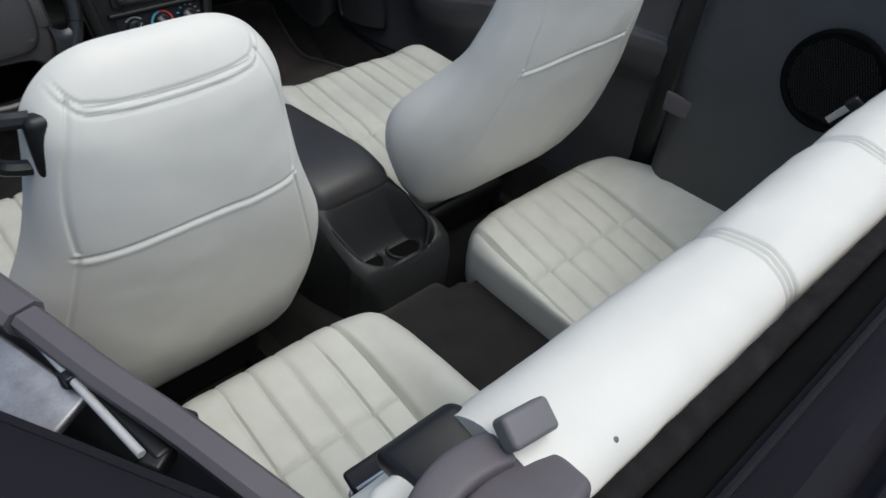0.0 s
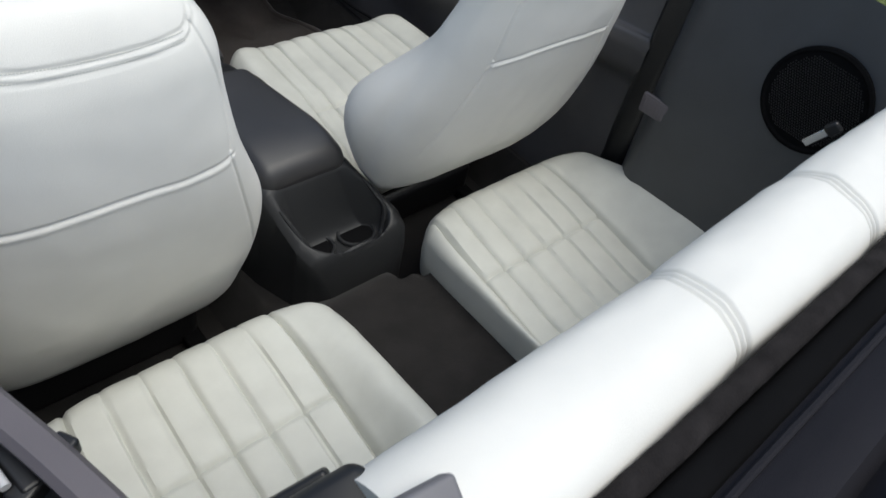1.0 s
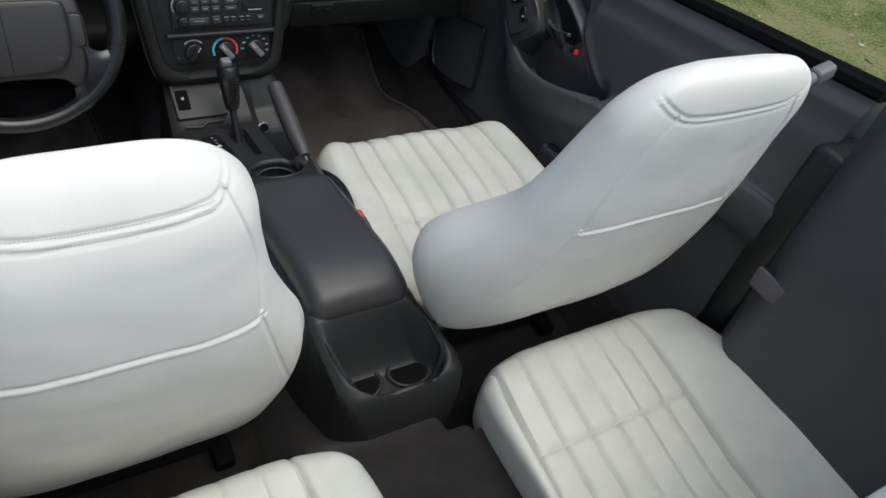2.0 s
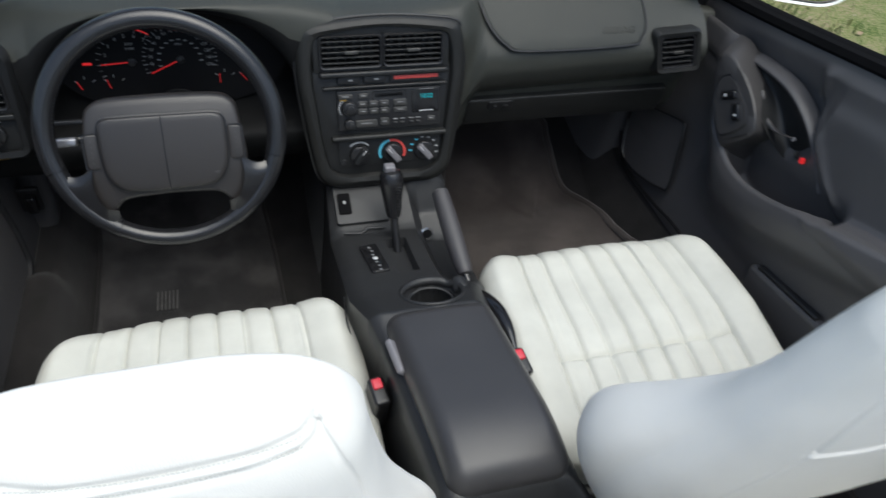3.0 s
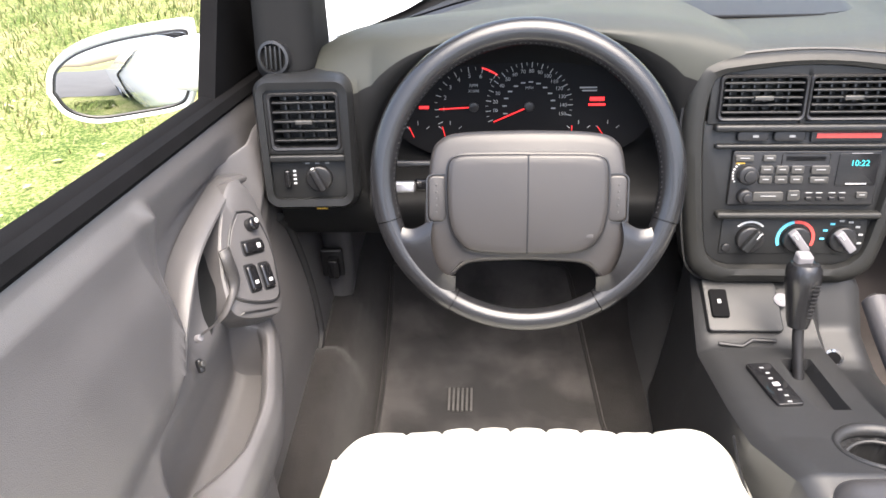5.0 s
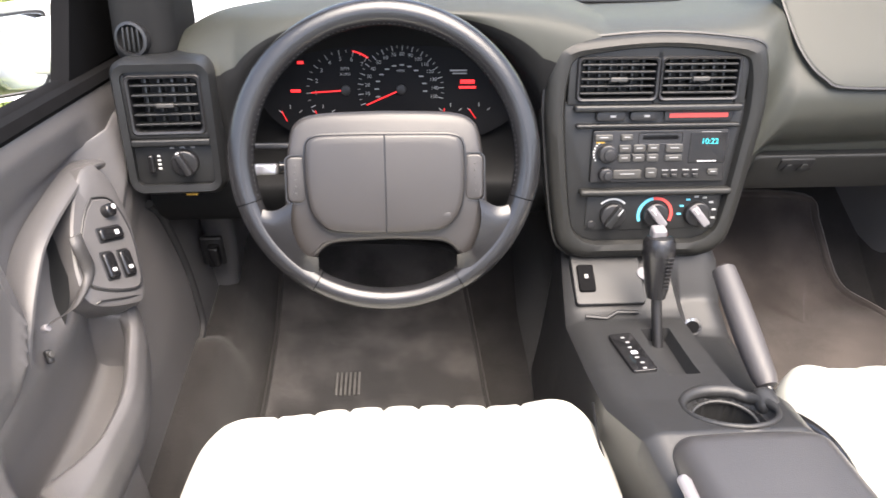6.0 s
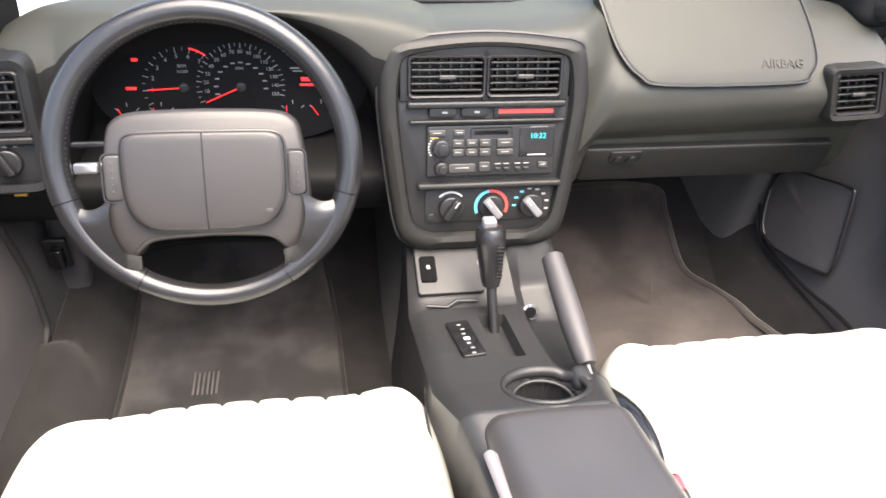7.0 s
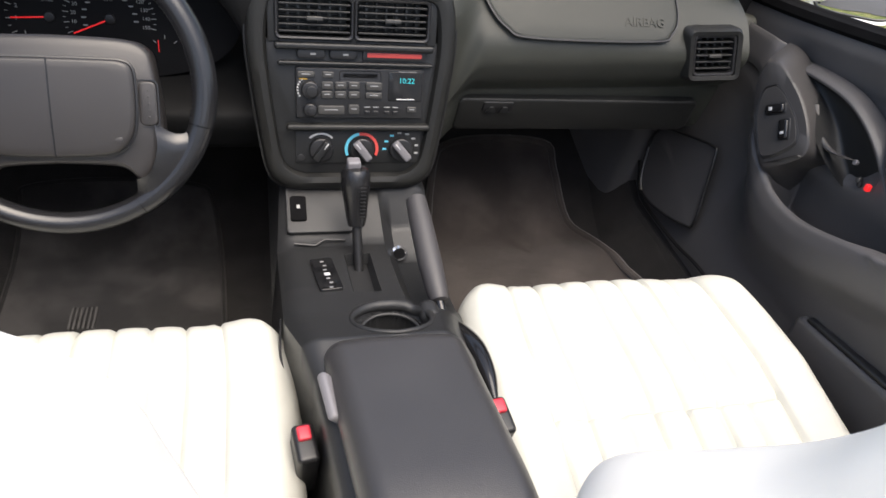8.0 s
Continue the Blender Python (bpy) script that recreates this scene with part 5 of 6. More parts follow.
def roll_at(x, a, lift=0.0):
    """A point on the roll at the angle a: 0 front, 90 up, 180 back."""
    bulge = 1 + 0.03 * math.cos((x - 0.28) * 9)
    ry, rz = 0.062 * bulge + lift, 0.064 * bulge + lift
    d = min(min(abs(x - q) for q in ROLL_SEAMS), 0.2)
    k = 1 - 0.085 * math.exp(-(d / 0.0026) ** 2) - 0.075 * math.exp(-((d - 0.0085) / 0.0026) ** 2) - 0.035 * math.exp(-(d / 0.035) ** 2)
    c, sn = math.cos(radians(a)), math.sin(radians(a))
    n = 0.0025 * noise.noise((x * 7, c * 2, sn * 2)) + 0.0012 * noise.noise((x * 25, c * 6, sn * 6))
    p = 2.4
    r = 1 / (abs(c) ** p + abs(sn) ** p) ** (1 / p)
    return (x, -1.380 + (ry * r * k + n) * c + 0.012 * x, 0.934 + (rz * r * k + n) * sn)


rx = np.unique(np.r_[np.linspace(-0.372, 0.60, 150), *[np.linspace(q - 0.03, q + 0.03, 61) for q in ROLL_SEAMS]])
part("bolster_roll", loft([[roll_at(x, a) for a in np.linspace(0, 360, 49)[:-1]] for x in rx], True, True), LEATHER, back, "white leather roll with stitched seams")
part("back_panel", moved(rbox((0, 0, 0), (0.555, 0.040, 0.255), 0.035, (20, 1, 8), 4), pose(0.05, -1.362, 0.665, -5, 0, 0)), LEATHER, back)

pa, pb = Vector(roll_at(-0.300, 127, 0.0004)), Vector(roll_at(-0.300, 127, 0.0104))
part("spot", disc(frame_of(pa, (1, 0, 0), Vector((1, 0, 0)).cross(pb - pa) * -1), 0.0024, -0.001, 0.0003, 14), GREY, back, "small dark spot on the leather")

# ---- behind the seat: weather strip, folded roof cover ----
seal = thing("rear_seal", "worn brown black fuzzy weather strip with a black-painted shadow gap behind the seat", "weather strip", (0.05, -1.46, 0.94))
part("fuzzy_strip", bent(rbox((0.05, -1.449, 0.957), (0.60, 0.011, 0.026), 0.009, (160, 2, 2), 3), lambda x, y, z: (x, y + 0.0012 * noise.noise((x * 40, 1, z * 30)), z + 0.0012 * noise.noise((x * 55, 5, y * 60)))), FUZZ, seal)
# matte black bar standing in for the shadow gap before the roof cover
part("gap_shade", rbox((0.05, -1.475, 0.951), (0.60, 0.015, 0.024), 0.010, (40, 1, 1), 3), MATTE, seal)


def cover(u, v):
    x = -0.74 + 1.52 * u
    y = -1.488 - 0.82 * v
    z = 0.962 + 0.024 * min(1, v / 0.05) + 0.035 * math.sin(min(1, v * 1.2) * math.pi) + 0.012 * noise.noise((x * 3, y * 4, 0.5))
    z -= 0.022 * math.exp(-((v - 0.070 - 0.03 * u) / 0.010) ** 2)
    return (x, y, z)


roof = thing("folded_roof_cover", "dark charcoal canvas cover of the folded soft top", "soft top", (XC, -1.9, 0.95))
part("cover", sheet(cover, np.linspace(0, 1, 60), np.linspace(0, 1, 60)), CANVAS, roof)
part("hem", tube([tuple(np.add(cover(u, 0.012), (0, 0, 0.002))) for u in np.linspace(0, 1, 50)], 0.004, 8), CANVAS, roof)
part("fold_piping", tube([tuple(np.add(cover(u, 0.090 + 0.03 * u), (0, 0, 0.001))) for u in np.linspace(0, 1, 50)], 0.005, 8), CANVAS, roof)


# ---- doors ----
def belt(y, s=1):
    return 0.795 - 0.17 * y if s < 0 else along(y, [(-0.90, 0.985), (-0.60, 0.936), (-0.30, 0.884), (0.0, 0.832), (0.16, 0.808), (0.45, 0.775)])


def door(name, s, label):
    """A front door with armrest, pull pocket, switches and speaker; s is -1 or 1 for the side."""
    d = thing(name, label, "car door", (XC + s * 0.80, -0.3, 0.3), kind="structure")

    def X(a):
        return XC + s * a
    ys = np.unique(np.r_[np.linspace(0.36, -0.86, 130), np.linspace(-0.07, -0.48, 190)])[::-1]

    if s < 0:                                                                  # height of the armrest, of the pocket's outer edge, ends of the pocket
        arm_z = [(-0.90, 0.600), (-0.60, 0.586), (-0.45, 0.566), (-0.40, 0.557), (-0.33, 0.549), (-0.27, 0.547), (-0.21, 0.552), (-0.165, 0.564), (-0.13, 0.578), (-0.08, 0.60), (0.06, 0.69)]
        edge_z = [(-0.50, 0.605), (-0.46, 0.616), (-0.23, 0.608), (-0.15, 0.622)]
        p0, p1, fwd = -0.440, -0.162, 0.0
    else:
        arm_z = [(-0.90, 0.755), (-0.60, 0.715), (-0.48, 0.683), (-0.35, 0.640), (-0.25, 0.604), (-0.19, 0.590), (-0.13, 0.593), (-0.09, 0.608), (-0.06, 0.624), (0.0, 0.66), (0.10, 0.71)]
        edge_z = [(-0.46, 0.694), (-0.38, 0.678), (-0.30, 0.666), (-0.20, 0.648), (-0.08, 0.630)]
        p0, p1, fwd = -0.405, -0.090, 0.065

    def prof(y):
        b = belt(y, s)
        pod = along(y - fwd, [(-0.90, 0.30), (-0.62, 0.75), (-0.45, 0.95), (-0.33, 1.0), (-0.27, 1.0)] + ([(-0.21, 0.82), (-0.165, 0.66), (-0.13, 0.42), (-0.095, 0.0), (0.40, 0.0)] if s < 0 else [(-0.165, 0.98), (-0.12, 0.75), (-0.07, 0.35), (-0.02, 0.0), (0.40, 0.0)]))   # armrest presence
        dip = max(0, min(1, (p1 - y) / 0.014)) * max(0, min(1, (y - p0) / 0.040))       # pull pocket
        dip = dip * dip * (3 - 2 * dip)
        a_in = 0.748 - 0.066 * pod
        top, e = along(y, arm_z), along(y, edge_z)
        fl = top - 0.068

        tp = dip * max(0, min(1, (p0 + 0.105 - y) / 0.085)) ** 1.5                      # the grip swings out to close the pocket

        def mix(p, q):
            return p + (q - p) * dip
        cav = max(0, min(1, (y - fwd + 0.31) / 0.05)) * max(0, min(1, (0.03 - y + fwd) / 0.05)) * 0.034                  # hollow behind the handle
        foot = 0.705 if s < 0 else 0.680
        q = [(0.815, b - 0.014), (0.800, b - 0.008), (0.787, b - 0.010), (0.780, b - 0.032), (0.776 + 0.4 * cav, b - 0.07), (0.764 + cav, 0.5 * (b + max(e, top)) + 0.01),
             (0.756 + 0.6 * cav, mix(top + 0.050, e + 0.022)), (mix(0.748, 0.755), mix(top + 0.014, e)), (mix(0.748 - 0.008 * pod, 0.765), mix(top + 0.005, 0.55 * e + 0.45 * fl)), (mix(0.748 - 0.016 * pod, 0.770), mix(top + 0.003, fl + 0.008)), (mix(0.748 - 0.026 * pod, 0.758), mix(top + 0.001, fl)),
             (mix(0.748 - 0.032 * pod, 0.724 + 0.034 * tp), mix(top, fl)), (a_in + 0.027 + 0.048 * tp, mix(top, fl + 0.010)), (a_in + 0.023 + 0.046 * tp, mix(top, top - 0.012)), (a_in + 0.013 + 0.034 * tp, top), (a_in + 0.004, top - 0.006), (a_in - 0.002, top - 0.028), (a_in + 0.001, top - 0.070), (min(0.748, a_in + 0.020), top - 0.115), (0.728 if s < 0 else 0.715, 0.42), (foot + 0.018, 0.34), (foot + 0.01, 0.262), (0.76, 0.235)]
        return q
    rows = []
    for y in ys:
        q = prof(y)
        o = []
        for a, b in zip(q, q[1:]):
            for k in range(10):
                o.append((a[0] + (b[0] - a[0]) * k / 10, a[1] + (b[1] - a[1]) * k / 10))
        o.append(q[-1])
        o = np.array(o)
        for _ in range(7):
            o[1:-1] = 0.25 * o[:-2] + 0.5 * o[1:-1] + 0.25 * o[2:]
        row = []
        for a, z in o:                                                         # padded insert aft of a slanting rolled edge
            yr = along(z, [(0.58, -0.390), (0.66, -0.322), (0.71, -0.276), (0.75, -0.252), (0.79, -0.247), (0.83, -0.262), (0.86, -0.300)]) + (0.09 * max(0, z - 0.66) / 0.16 if s > 0 else 0)
            on = max(0, min(1, (z - 0.625) / 0.03)) * max(0, min(1, (belt(y, s) - 0.02 - z) / 0.02))
            st = max(0, min(1, (yr - y + 0.012) / (0.022 if s < 0 else 0.036)))
            if s > 0:                                                          # swells towards the switch panel
                a -= 0.034 * math.exp(-(max(0, y + 0.03) / 0.055) ** 2 - ((z - 0.665) / 0.060) ** 2) * max(0, min(1, (y + 0.105) / 0.05))
            row.append((X(a - on * (0.009 * st * st * (3 - 2 * st) + 0.006 * math.exp(-((y - yr + 0.014) / (0.011 if s < 0 else 0.018)) ** 2))), y, z))
        rows.append(row)
    part("door_panel", loft(rows, False), SOFT, d, "charcoal soft vinyl inner panel with pull pocket")
    # glass channel strip and outer skin
    part("window_seal", loft([[(X(a), y, belt(y, s) + z) for a, z in ((0.783, -0.004), (0.788, 0.008), (0.800, 0.011), (0.804, 0.008), (0.808, 0.011), (0.820, 0.013), (0.829, 0.0), (0.822, -0.014), (0.790, -0.014))] for y in np.linspace(0.34, -0.86, 30)], True, True), MATTE, d)
    part("outer_skin", loft([[(X(a), y, z) for a, z in ((0.826, belt(y, s) + 0.002), (0.850, belt(y, s) - 0.006), (0.872, belt(y, s) - 0.06), (0.905, 0.62), (0.900, 0.45), (0.86, 0.24))] for y in np.linspace(0.45, -0.88, 24)], False), PAINT, d, "white painted outer skin")
    return d, X


def switch_pod(d, X, s, o, n, up, rim_yz, rim_a, lever):
    """Switch panel at o facing n, and the dark hollow with the release handle behind it, bounded by a rolled rim."""
    o, n = Vector(o), Vector(n).normalized()
    up = Vector(up)
    up = (up - n * up.dot(n)).normalized()
    right = up.cross(n)
    if s > 0:
        right = -right                                   # u runs forward on both doors
    M = Matrix(((right.x, up.x, n.x, o.x), (right.y, up.y, n.y, o.y), (right.z, up.z, n.z, o.z), (0, 0, 0, 1)))

    def wind(q):
        return [tuple(p) for p in (q if s < 0 else q[::-1])]
    # moulding that carries the switches and runs down into the armrest
    lp = wind(spline([(0.012, 0.100), (0.030, 0.074), (0.035, 0.024), (0.029, -0.030), (0.014, -0.076), (-0.010, -0.080), (-0.046, -0.074), (-0.068, -0.064), (-0.074, -0.046), (-0.070, -0.012), (-0.056, 0.028), (-0.034, 0.066), (-0.010, 0.094), (0.012, 0.100)], 5)[:-1])
    c = np.mean(lp, axis=0)

    def sc(k):
        return [(c[0] + (x - c[0]) * k, c[1] + (y - c[1]) * k) for x, y in lp]

    def flare(k):
        """The outline widened towards the front alone, where the moulding runs out into the door."""
        out = []
        for x, y in lp:
            f = max(0, min(1, (x - c[0] + 0.020) / 0.060))
            q = 1 + (k - 1) * (0.12 + 0.88 * f * f * (3 - 2 * f))
            out.append((c[0] + (x - c[0]) * q, c[1] + (y - c[1]) * q))
        return out
    # the right pod takes the darker vinyl to tone down light it catches
    wide = 0.25 if s < 0 else 0.7
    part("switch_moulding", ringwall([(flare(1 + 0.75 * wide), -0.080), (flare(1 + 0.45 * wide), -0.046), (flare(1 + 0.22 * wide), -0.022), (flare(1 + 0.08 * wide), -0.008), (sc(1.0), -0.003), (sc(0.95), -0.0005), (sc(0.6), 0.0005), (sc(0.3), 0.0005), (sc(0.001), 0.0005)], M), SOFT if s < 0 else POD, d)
    pl = wind(spline([(-0.014, 0.056), (0.014, 0.050), (0.026, 0.010), (0.020, -0.035), (0.010, -0.061), (-0.022, -0.060), (-0.056, -0.048), (-0.064, -0.036), (-0.058, -0.004), (-0.034, 0.036), (-0.014, 0.056)], 5)[:-1])
    if s > 0:
        pl = [(x * 0.86 + 0.001, y) for x, y in pl]
    cp = np.mean(pl, axis=0)
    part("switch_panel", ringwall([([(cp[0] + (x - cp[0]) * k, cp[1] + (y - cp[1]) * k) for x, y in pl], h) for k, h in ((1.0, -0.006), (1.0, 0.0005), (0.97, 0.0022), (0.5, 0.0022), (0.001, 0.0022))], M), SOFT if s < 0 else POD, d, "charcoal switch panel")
    part("panel_joint", tube([M @ Vector((cp[0] + (x - cp[0]) * 1.025, cp[1] + (y - cp[1]) * 1.025, 0.0005)) for x, y in pl], 0.0016, 6, closed=True), BLACK, d)
    part("armrest_joint", tube([M @ Vector(q) for q in ((-0.062, -0.067, -0.002), (-0.058, -0.0655, 0.001), (-0.02, -0.071, 0.0005), (0.008, -0.074, -0.002), (0.019, -0.072, -0.008), (0.026, -0.066, -0.02))], 0.0014, 6), BLACK, d)

    def rocker(u, v, w, h):
        part("switch_well", prism(rounded(w + 0.0025, h + 0.0025, 0.004), M @ Matrix.Translation((u, v, 0.0)), 0, 0.003, 0.001), BLACK, d)
        r = part("switch", prism(rounded(w, h, 0.004), M @ Matrix.Translation((u, v, 0.002)), 0, 0.006, 0.0028), GLOSS, d)
        if h > w:
            part("switch_mark", moved(rbox((u, v - h * 0.38, 0.0083), (w * 0.38, 0.0022, 0.0003), 0.0002, k=1), M), WHITE, r)
        else:
            part("switch_mark", moved(rbox((u + w * 0.35, v, 0.0083), (0.0032, h * 0.40, 0.0003), 0.0002, k=1), M), WHITE, r)
    if s < 0:
        part("mirror_knob", disc(M @ Matrix.Translation((-0.001, 0.038, 0.002)), 0.0085, 0, 0.012, 18, 0.003), GLOSS, d)
        part("knob_mark", disc(M @ Matrix.Translation((0.0015, 0.041, 0.0142)), 0.0035, 0, 0.0006, 12, 0.0002), WHITE, d)
        rocker(-0.008, 0.010, 0.018, 0.0075)
        rocker(-0.026, -0.028, 0.0085, 0.016)
        rocker(0.000, -0.030, 0.0085, 0.016)
    else:
        rocker(-0.013, 0.016, 0.017, 0.0075)
        rocker(-0.031, -0.020, 0.0085, 0.016)
    # dark bezel hollowed round the release handle, its plastic blacker for the shade inside, with its rolled lip
    inv = M.inverted()
    lipc = [tuple(inv @ Vector((X(rim_a), y, z))) for y, z in spline(rim_yz, 7)]
    k = len(lipc) - 1
    edge = spline([(0.012, 0.094, -0.012), (-0.012, 0.088, -0.012), (-0.036, 0.060, -0.012), (-0.056, 0.024, -0.012), (-0.070, -0.014, -0.014), (-0.078, -0.050, -0.020), (-0.090, -0.085, -0.034), (-0.104, -0.112, -0.048)], 24)

    def hollow(u, v):
        e, l = Vector(edge[round(v * (len(edge) - 1))]), Vector(lipc[round(v * k)])
        p = e.lerp(l, u)
        p.z -= 0.046 * (1 - (1 - min(1, u / 0.25)) ** 2) * (1 - u) ** 0.5 * math.sin(math.pi * min(1, 0.9 * v + 0.06)) ** 0.5
        return tuple(M @ p)
    part("handle_bezel", sheet(hollow, np.r_[np.linspace(0, 0.25, 9)[:-1], np.linspace(0.25, 1, 11)], np.linspace(0, 1, k + 1)), PLASTIC, d, "charcoal hollowed bezel")
    rim = []
    for i, q in enumerate(lipc):
        tan = (Vector(lipc[min(i + 1, k)]) - Vector(lipc[max(i - 1, 0)])).normalized()
        out = tan.cross(Vector((0, 0, 1))).normalized()
        if out.x > 0:
            out = -out
        rim.append([M @ (Vector(q) + out * a + Vector((0, 0, b))) for a, b in ((-0.003, -0.010), (-0.002, -0.002), (0.000, 0.0015), (0.003, 0.002), (0.007, -0.001), (0.012, -0.010), (0.018, -0.030))])
    part("bezel_rim", loft(rim, False), SOFT, d)
    hp = [inv @ Vector((X(a), y, z)) for a, y, z in spline(lever, 6)]
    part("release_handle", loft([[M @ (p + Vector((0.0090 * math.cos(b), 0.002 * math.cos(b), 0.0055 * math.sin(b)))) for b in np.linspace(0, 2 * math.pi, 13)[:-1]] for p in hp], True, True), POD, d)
    end = hp[-1]
    part("handle_screw", disc(M @ Matrix.Translation((end.x - 0.006, end.y - 0.004, end.z - 0.008)), 0.0042, 0, 0.007, 12, 0.001), GREY, d)
    part("lock_slider", moved(rbox((end.x - 0.010, end.y - 0.034, end.z - 0.012), (0.004, 0.008, 0.004), 0.003), M), BLACK, d)
    part("lock_knob", disc(M @ Matrix.Translation((end.x - 0.011, end.y - 0.032, end.z - 0.008)), 0.0040, 0, 0.004, 12, 0.001), KEYCAP, d)
    if s > 0:
        part("red_lens", rbox((X(0.745), -0.244, 0.677), (0.004, 0.0042, 0.0055), 0.002), RED_LAMP, d, "small red courtesy lens")


def speaker_panel(d, X, s):
    # lower front corner: flat speaker grille and seam
    q = [(0.698, 0.268, 0.440), (0.701, 0.264, 0.478), (0.708, 0.240, 0.502), (0.712, 0.160, 0.530), (0.716, 0.084, 0.552), (0.714, 0.066, 0.540), (0.706, 0.044, 0.470), (0.697, 0.026, 0.405), (0.692, 0.050, 0.386), (0.686, 0.130, 0.362), (0.684, 0.200, 0.354), (0.686, 0.236, 0.376)]
    lp = spline(q + q[:1], 6)[:-1]
    c = np.mean(lp, axis=0)
    g = [[(X(p[0] + (c[0] - p[0]) * t - 0.001 * (0.3 + t)), p[1] + (c[1] - p[1]) * t, p[2] + (c[2] - p[2]) * t) for p in lp] for t in (0, 0.03, 0.3, 0.6, 0.9995)]
    part("speaker_grille", loft(g, True), SOFT, d)
    part("grille_joint", tube([(X(p[0] - 0.004), p[1], p[2]) for p in lp], 0.003, 6, closed=True), BLACK, d)
    part("lower_joint", tube(spline([(X(0.690), 0.275, 0.40), (X(0.686), 0.235, 0.350), (X(0.684), 0.18, 0.336), (X(0.686), 0.05, 0.338), (X(0.686), -0.06, 0.352), (X(0.688), -0.25, 0.345), (X(0.688), -0.60, 0.33)], 6), 0.0045, 6), BLACK, d)


def map_pocket(d, X):
    part("map_pocket", bent(rbox((0, 0, 0), (0.018, 0.17, 0.060), 0.014, (1, 10, 2), 3), lambda x, y, z: (X(0.712) + x, -0.46 + y, 0.430 + z - 0.17 * y)), SOFT, d)
    part("pocket_slot", bent(rbox((0, 0, 0), (0.009, 0.085, 0.005), 0.004, (1, 6, 1), 2), lambda x, y, z: (X(0.707) + x, -0.395 + y, 0.4815 + z - 0.17 * y)), BLACK, d)


door_l, XL = door("door_1", -1, "driver's door panel in charcoal vinyl with window lowered")
switch_pod(door_l, XL, -1, (XL(0.724), -0.122, 0.656), (0.86, -0.18, 0.44), (-0.31, 0.5, 0.81),
           [(-0.020, 0.708), (-0.060, 0.722), (-0.137, 0.722), (-0.207, 0.714), (-0.250, 0.692), (-0.298, 0.652), (-0.330, 0.612)], 0.757,
           [(0.742, -0.178, 0.702), (0.737, -0.186, 0.690), (0.735, -0.188, 0.655), (0.738, -0.232, 0.644), (0.745, -0.272, 0.654)])
map_pocket(door_l, XL)
door_r, XR = door("door_2", 1, "passenger door panel in charcoal vinyl with window lowered")
switch_pod(door_r, XR, 1, (0.702, -0.050, 0.686), (-0.95, -0.16, 0.22), (0.15, 0.61, 0.78),
           [(0.075, 0.722), (0.030, 0.744), (-0.036, 0.756), (-0.126, 0.756), (-0.203, 0.728), (-0.267, 0.677), (-0.300, 0.640)], 0.756,
           [(0.742, -0.074, 0.728), (0.739, -0.084, 0.720), (0.738, -0.107, 0.698), (0.740, -0.147, 0.686), (0.747, -0.188, 0.692)])
speaker_panel(door_r, XR, 1)
map_pocket(door_r, XR)


def side_mirror(s):
    m = thing("side_mirror", "white painted door mirror with dark edged glass", "side mirror", (XC + s * 0.95, 0.23, 0.74), "door mirrors")
    n = Vector((-s * 0.28, -0.95, 0.05)).normalized()
    up = (Vector((0, 0, 1)) - n * n.z).normalized()
    right = up.cross(n)
    M = Matrix(((right.x, up.x, n.x, XC + s * 1.010), (right.y, up.y, n.y, 0.215), (right.z, up.z, n.z, 0.766 if s < 0 else 0.838), (0, 0, 0, 1)))
    lp = [tuple(q) for q in spline([(-0.112, -0.014), (-0.098, 0.020), (-0.060, 0.044), (0.0, 0.058), (0.070, 0.064), (0.106, 0.064), (0.112, 0.052), (0.106, 0.010), (0.092, -0.040), (0.070, -0.058), (0.0, -0.064), (-0.060, -0.064), (-0.098, -0.046), (-0.112, -0.014)], 5)[:-1]]
    if s > 0:
        lp = [(-x, y) for x, y in lp][::-1]
    big = [(x * 1.10, y * 1.16) for x, y in lp]
    part("housing", ringwall([(lp, 0.002), ([(x * 1.05, y * 1.08) for x, y in lp], 0.006), (big, -0.004), (big, -0.03), ([(x * 1.0, y * 1.0) for x, y in lp], -0.075), ([(x * 0.7, y * 0.6) for x, y in lp], -0.105), ([(x * 0.1, y * 0.1) for x, y in lp], -0.112)], M), PAINT, m)
    part("glass_rim", ringwall([(lp, 0.003), ([(x * 0.97, y * 0.95) for x, y in lp], 0.004), ([(x * 0.955, y * 0.92) for x, y in lp], 0.0)], M), BLACK, m)
    part("mirror_glass", prism([(x * 0.96, y * 0.93) for x, y in lp], M, -0.002, 0.0012, 0.0003), MIRROR, m)
    part("mounting_arm", loft([[(XC + s * a, 0.245 + 0.050 * math.cos(b), z + (0.06 if s > 0 else 0) + 0.042 * math.sin(b) * f) for b in np.linspace(0, 2 * math.pi, 13)[:-1]] for a, z, f in ((0.930, 0.775, 1.0), (0.88, 0.778, 1.1), (0.825, 0.78, 1.3))], True, True), PAINT, m)
    tri = [(0.045, 0.796), (0.44, 0.740), (0.40, 0.93), (0.30, 1.06), (0.26, 1.07)] if s < 0 else [(0.17, 0.825), (0.50, 0.780), (0.45, 0.96), (0.37, 1.06), (0.34, 1.07)]
    part("sail_panel", loft([[(XC + s * 0.826, y, z) for y, z in tri], [(XC + s * 0.802, y, z) for y, z in tri]], True, True), MATTE, m, smooth=False)


side_mirror(-1)
side_mirror(1)

# ---- windshield, pillars, bonnet ----
ws = thing("windshield", "clear curved windshield in a black trimmed frame", "windshield", (XC, 0.45, 0.9), kind="structure")


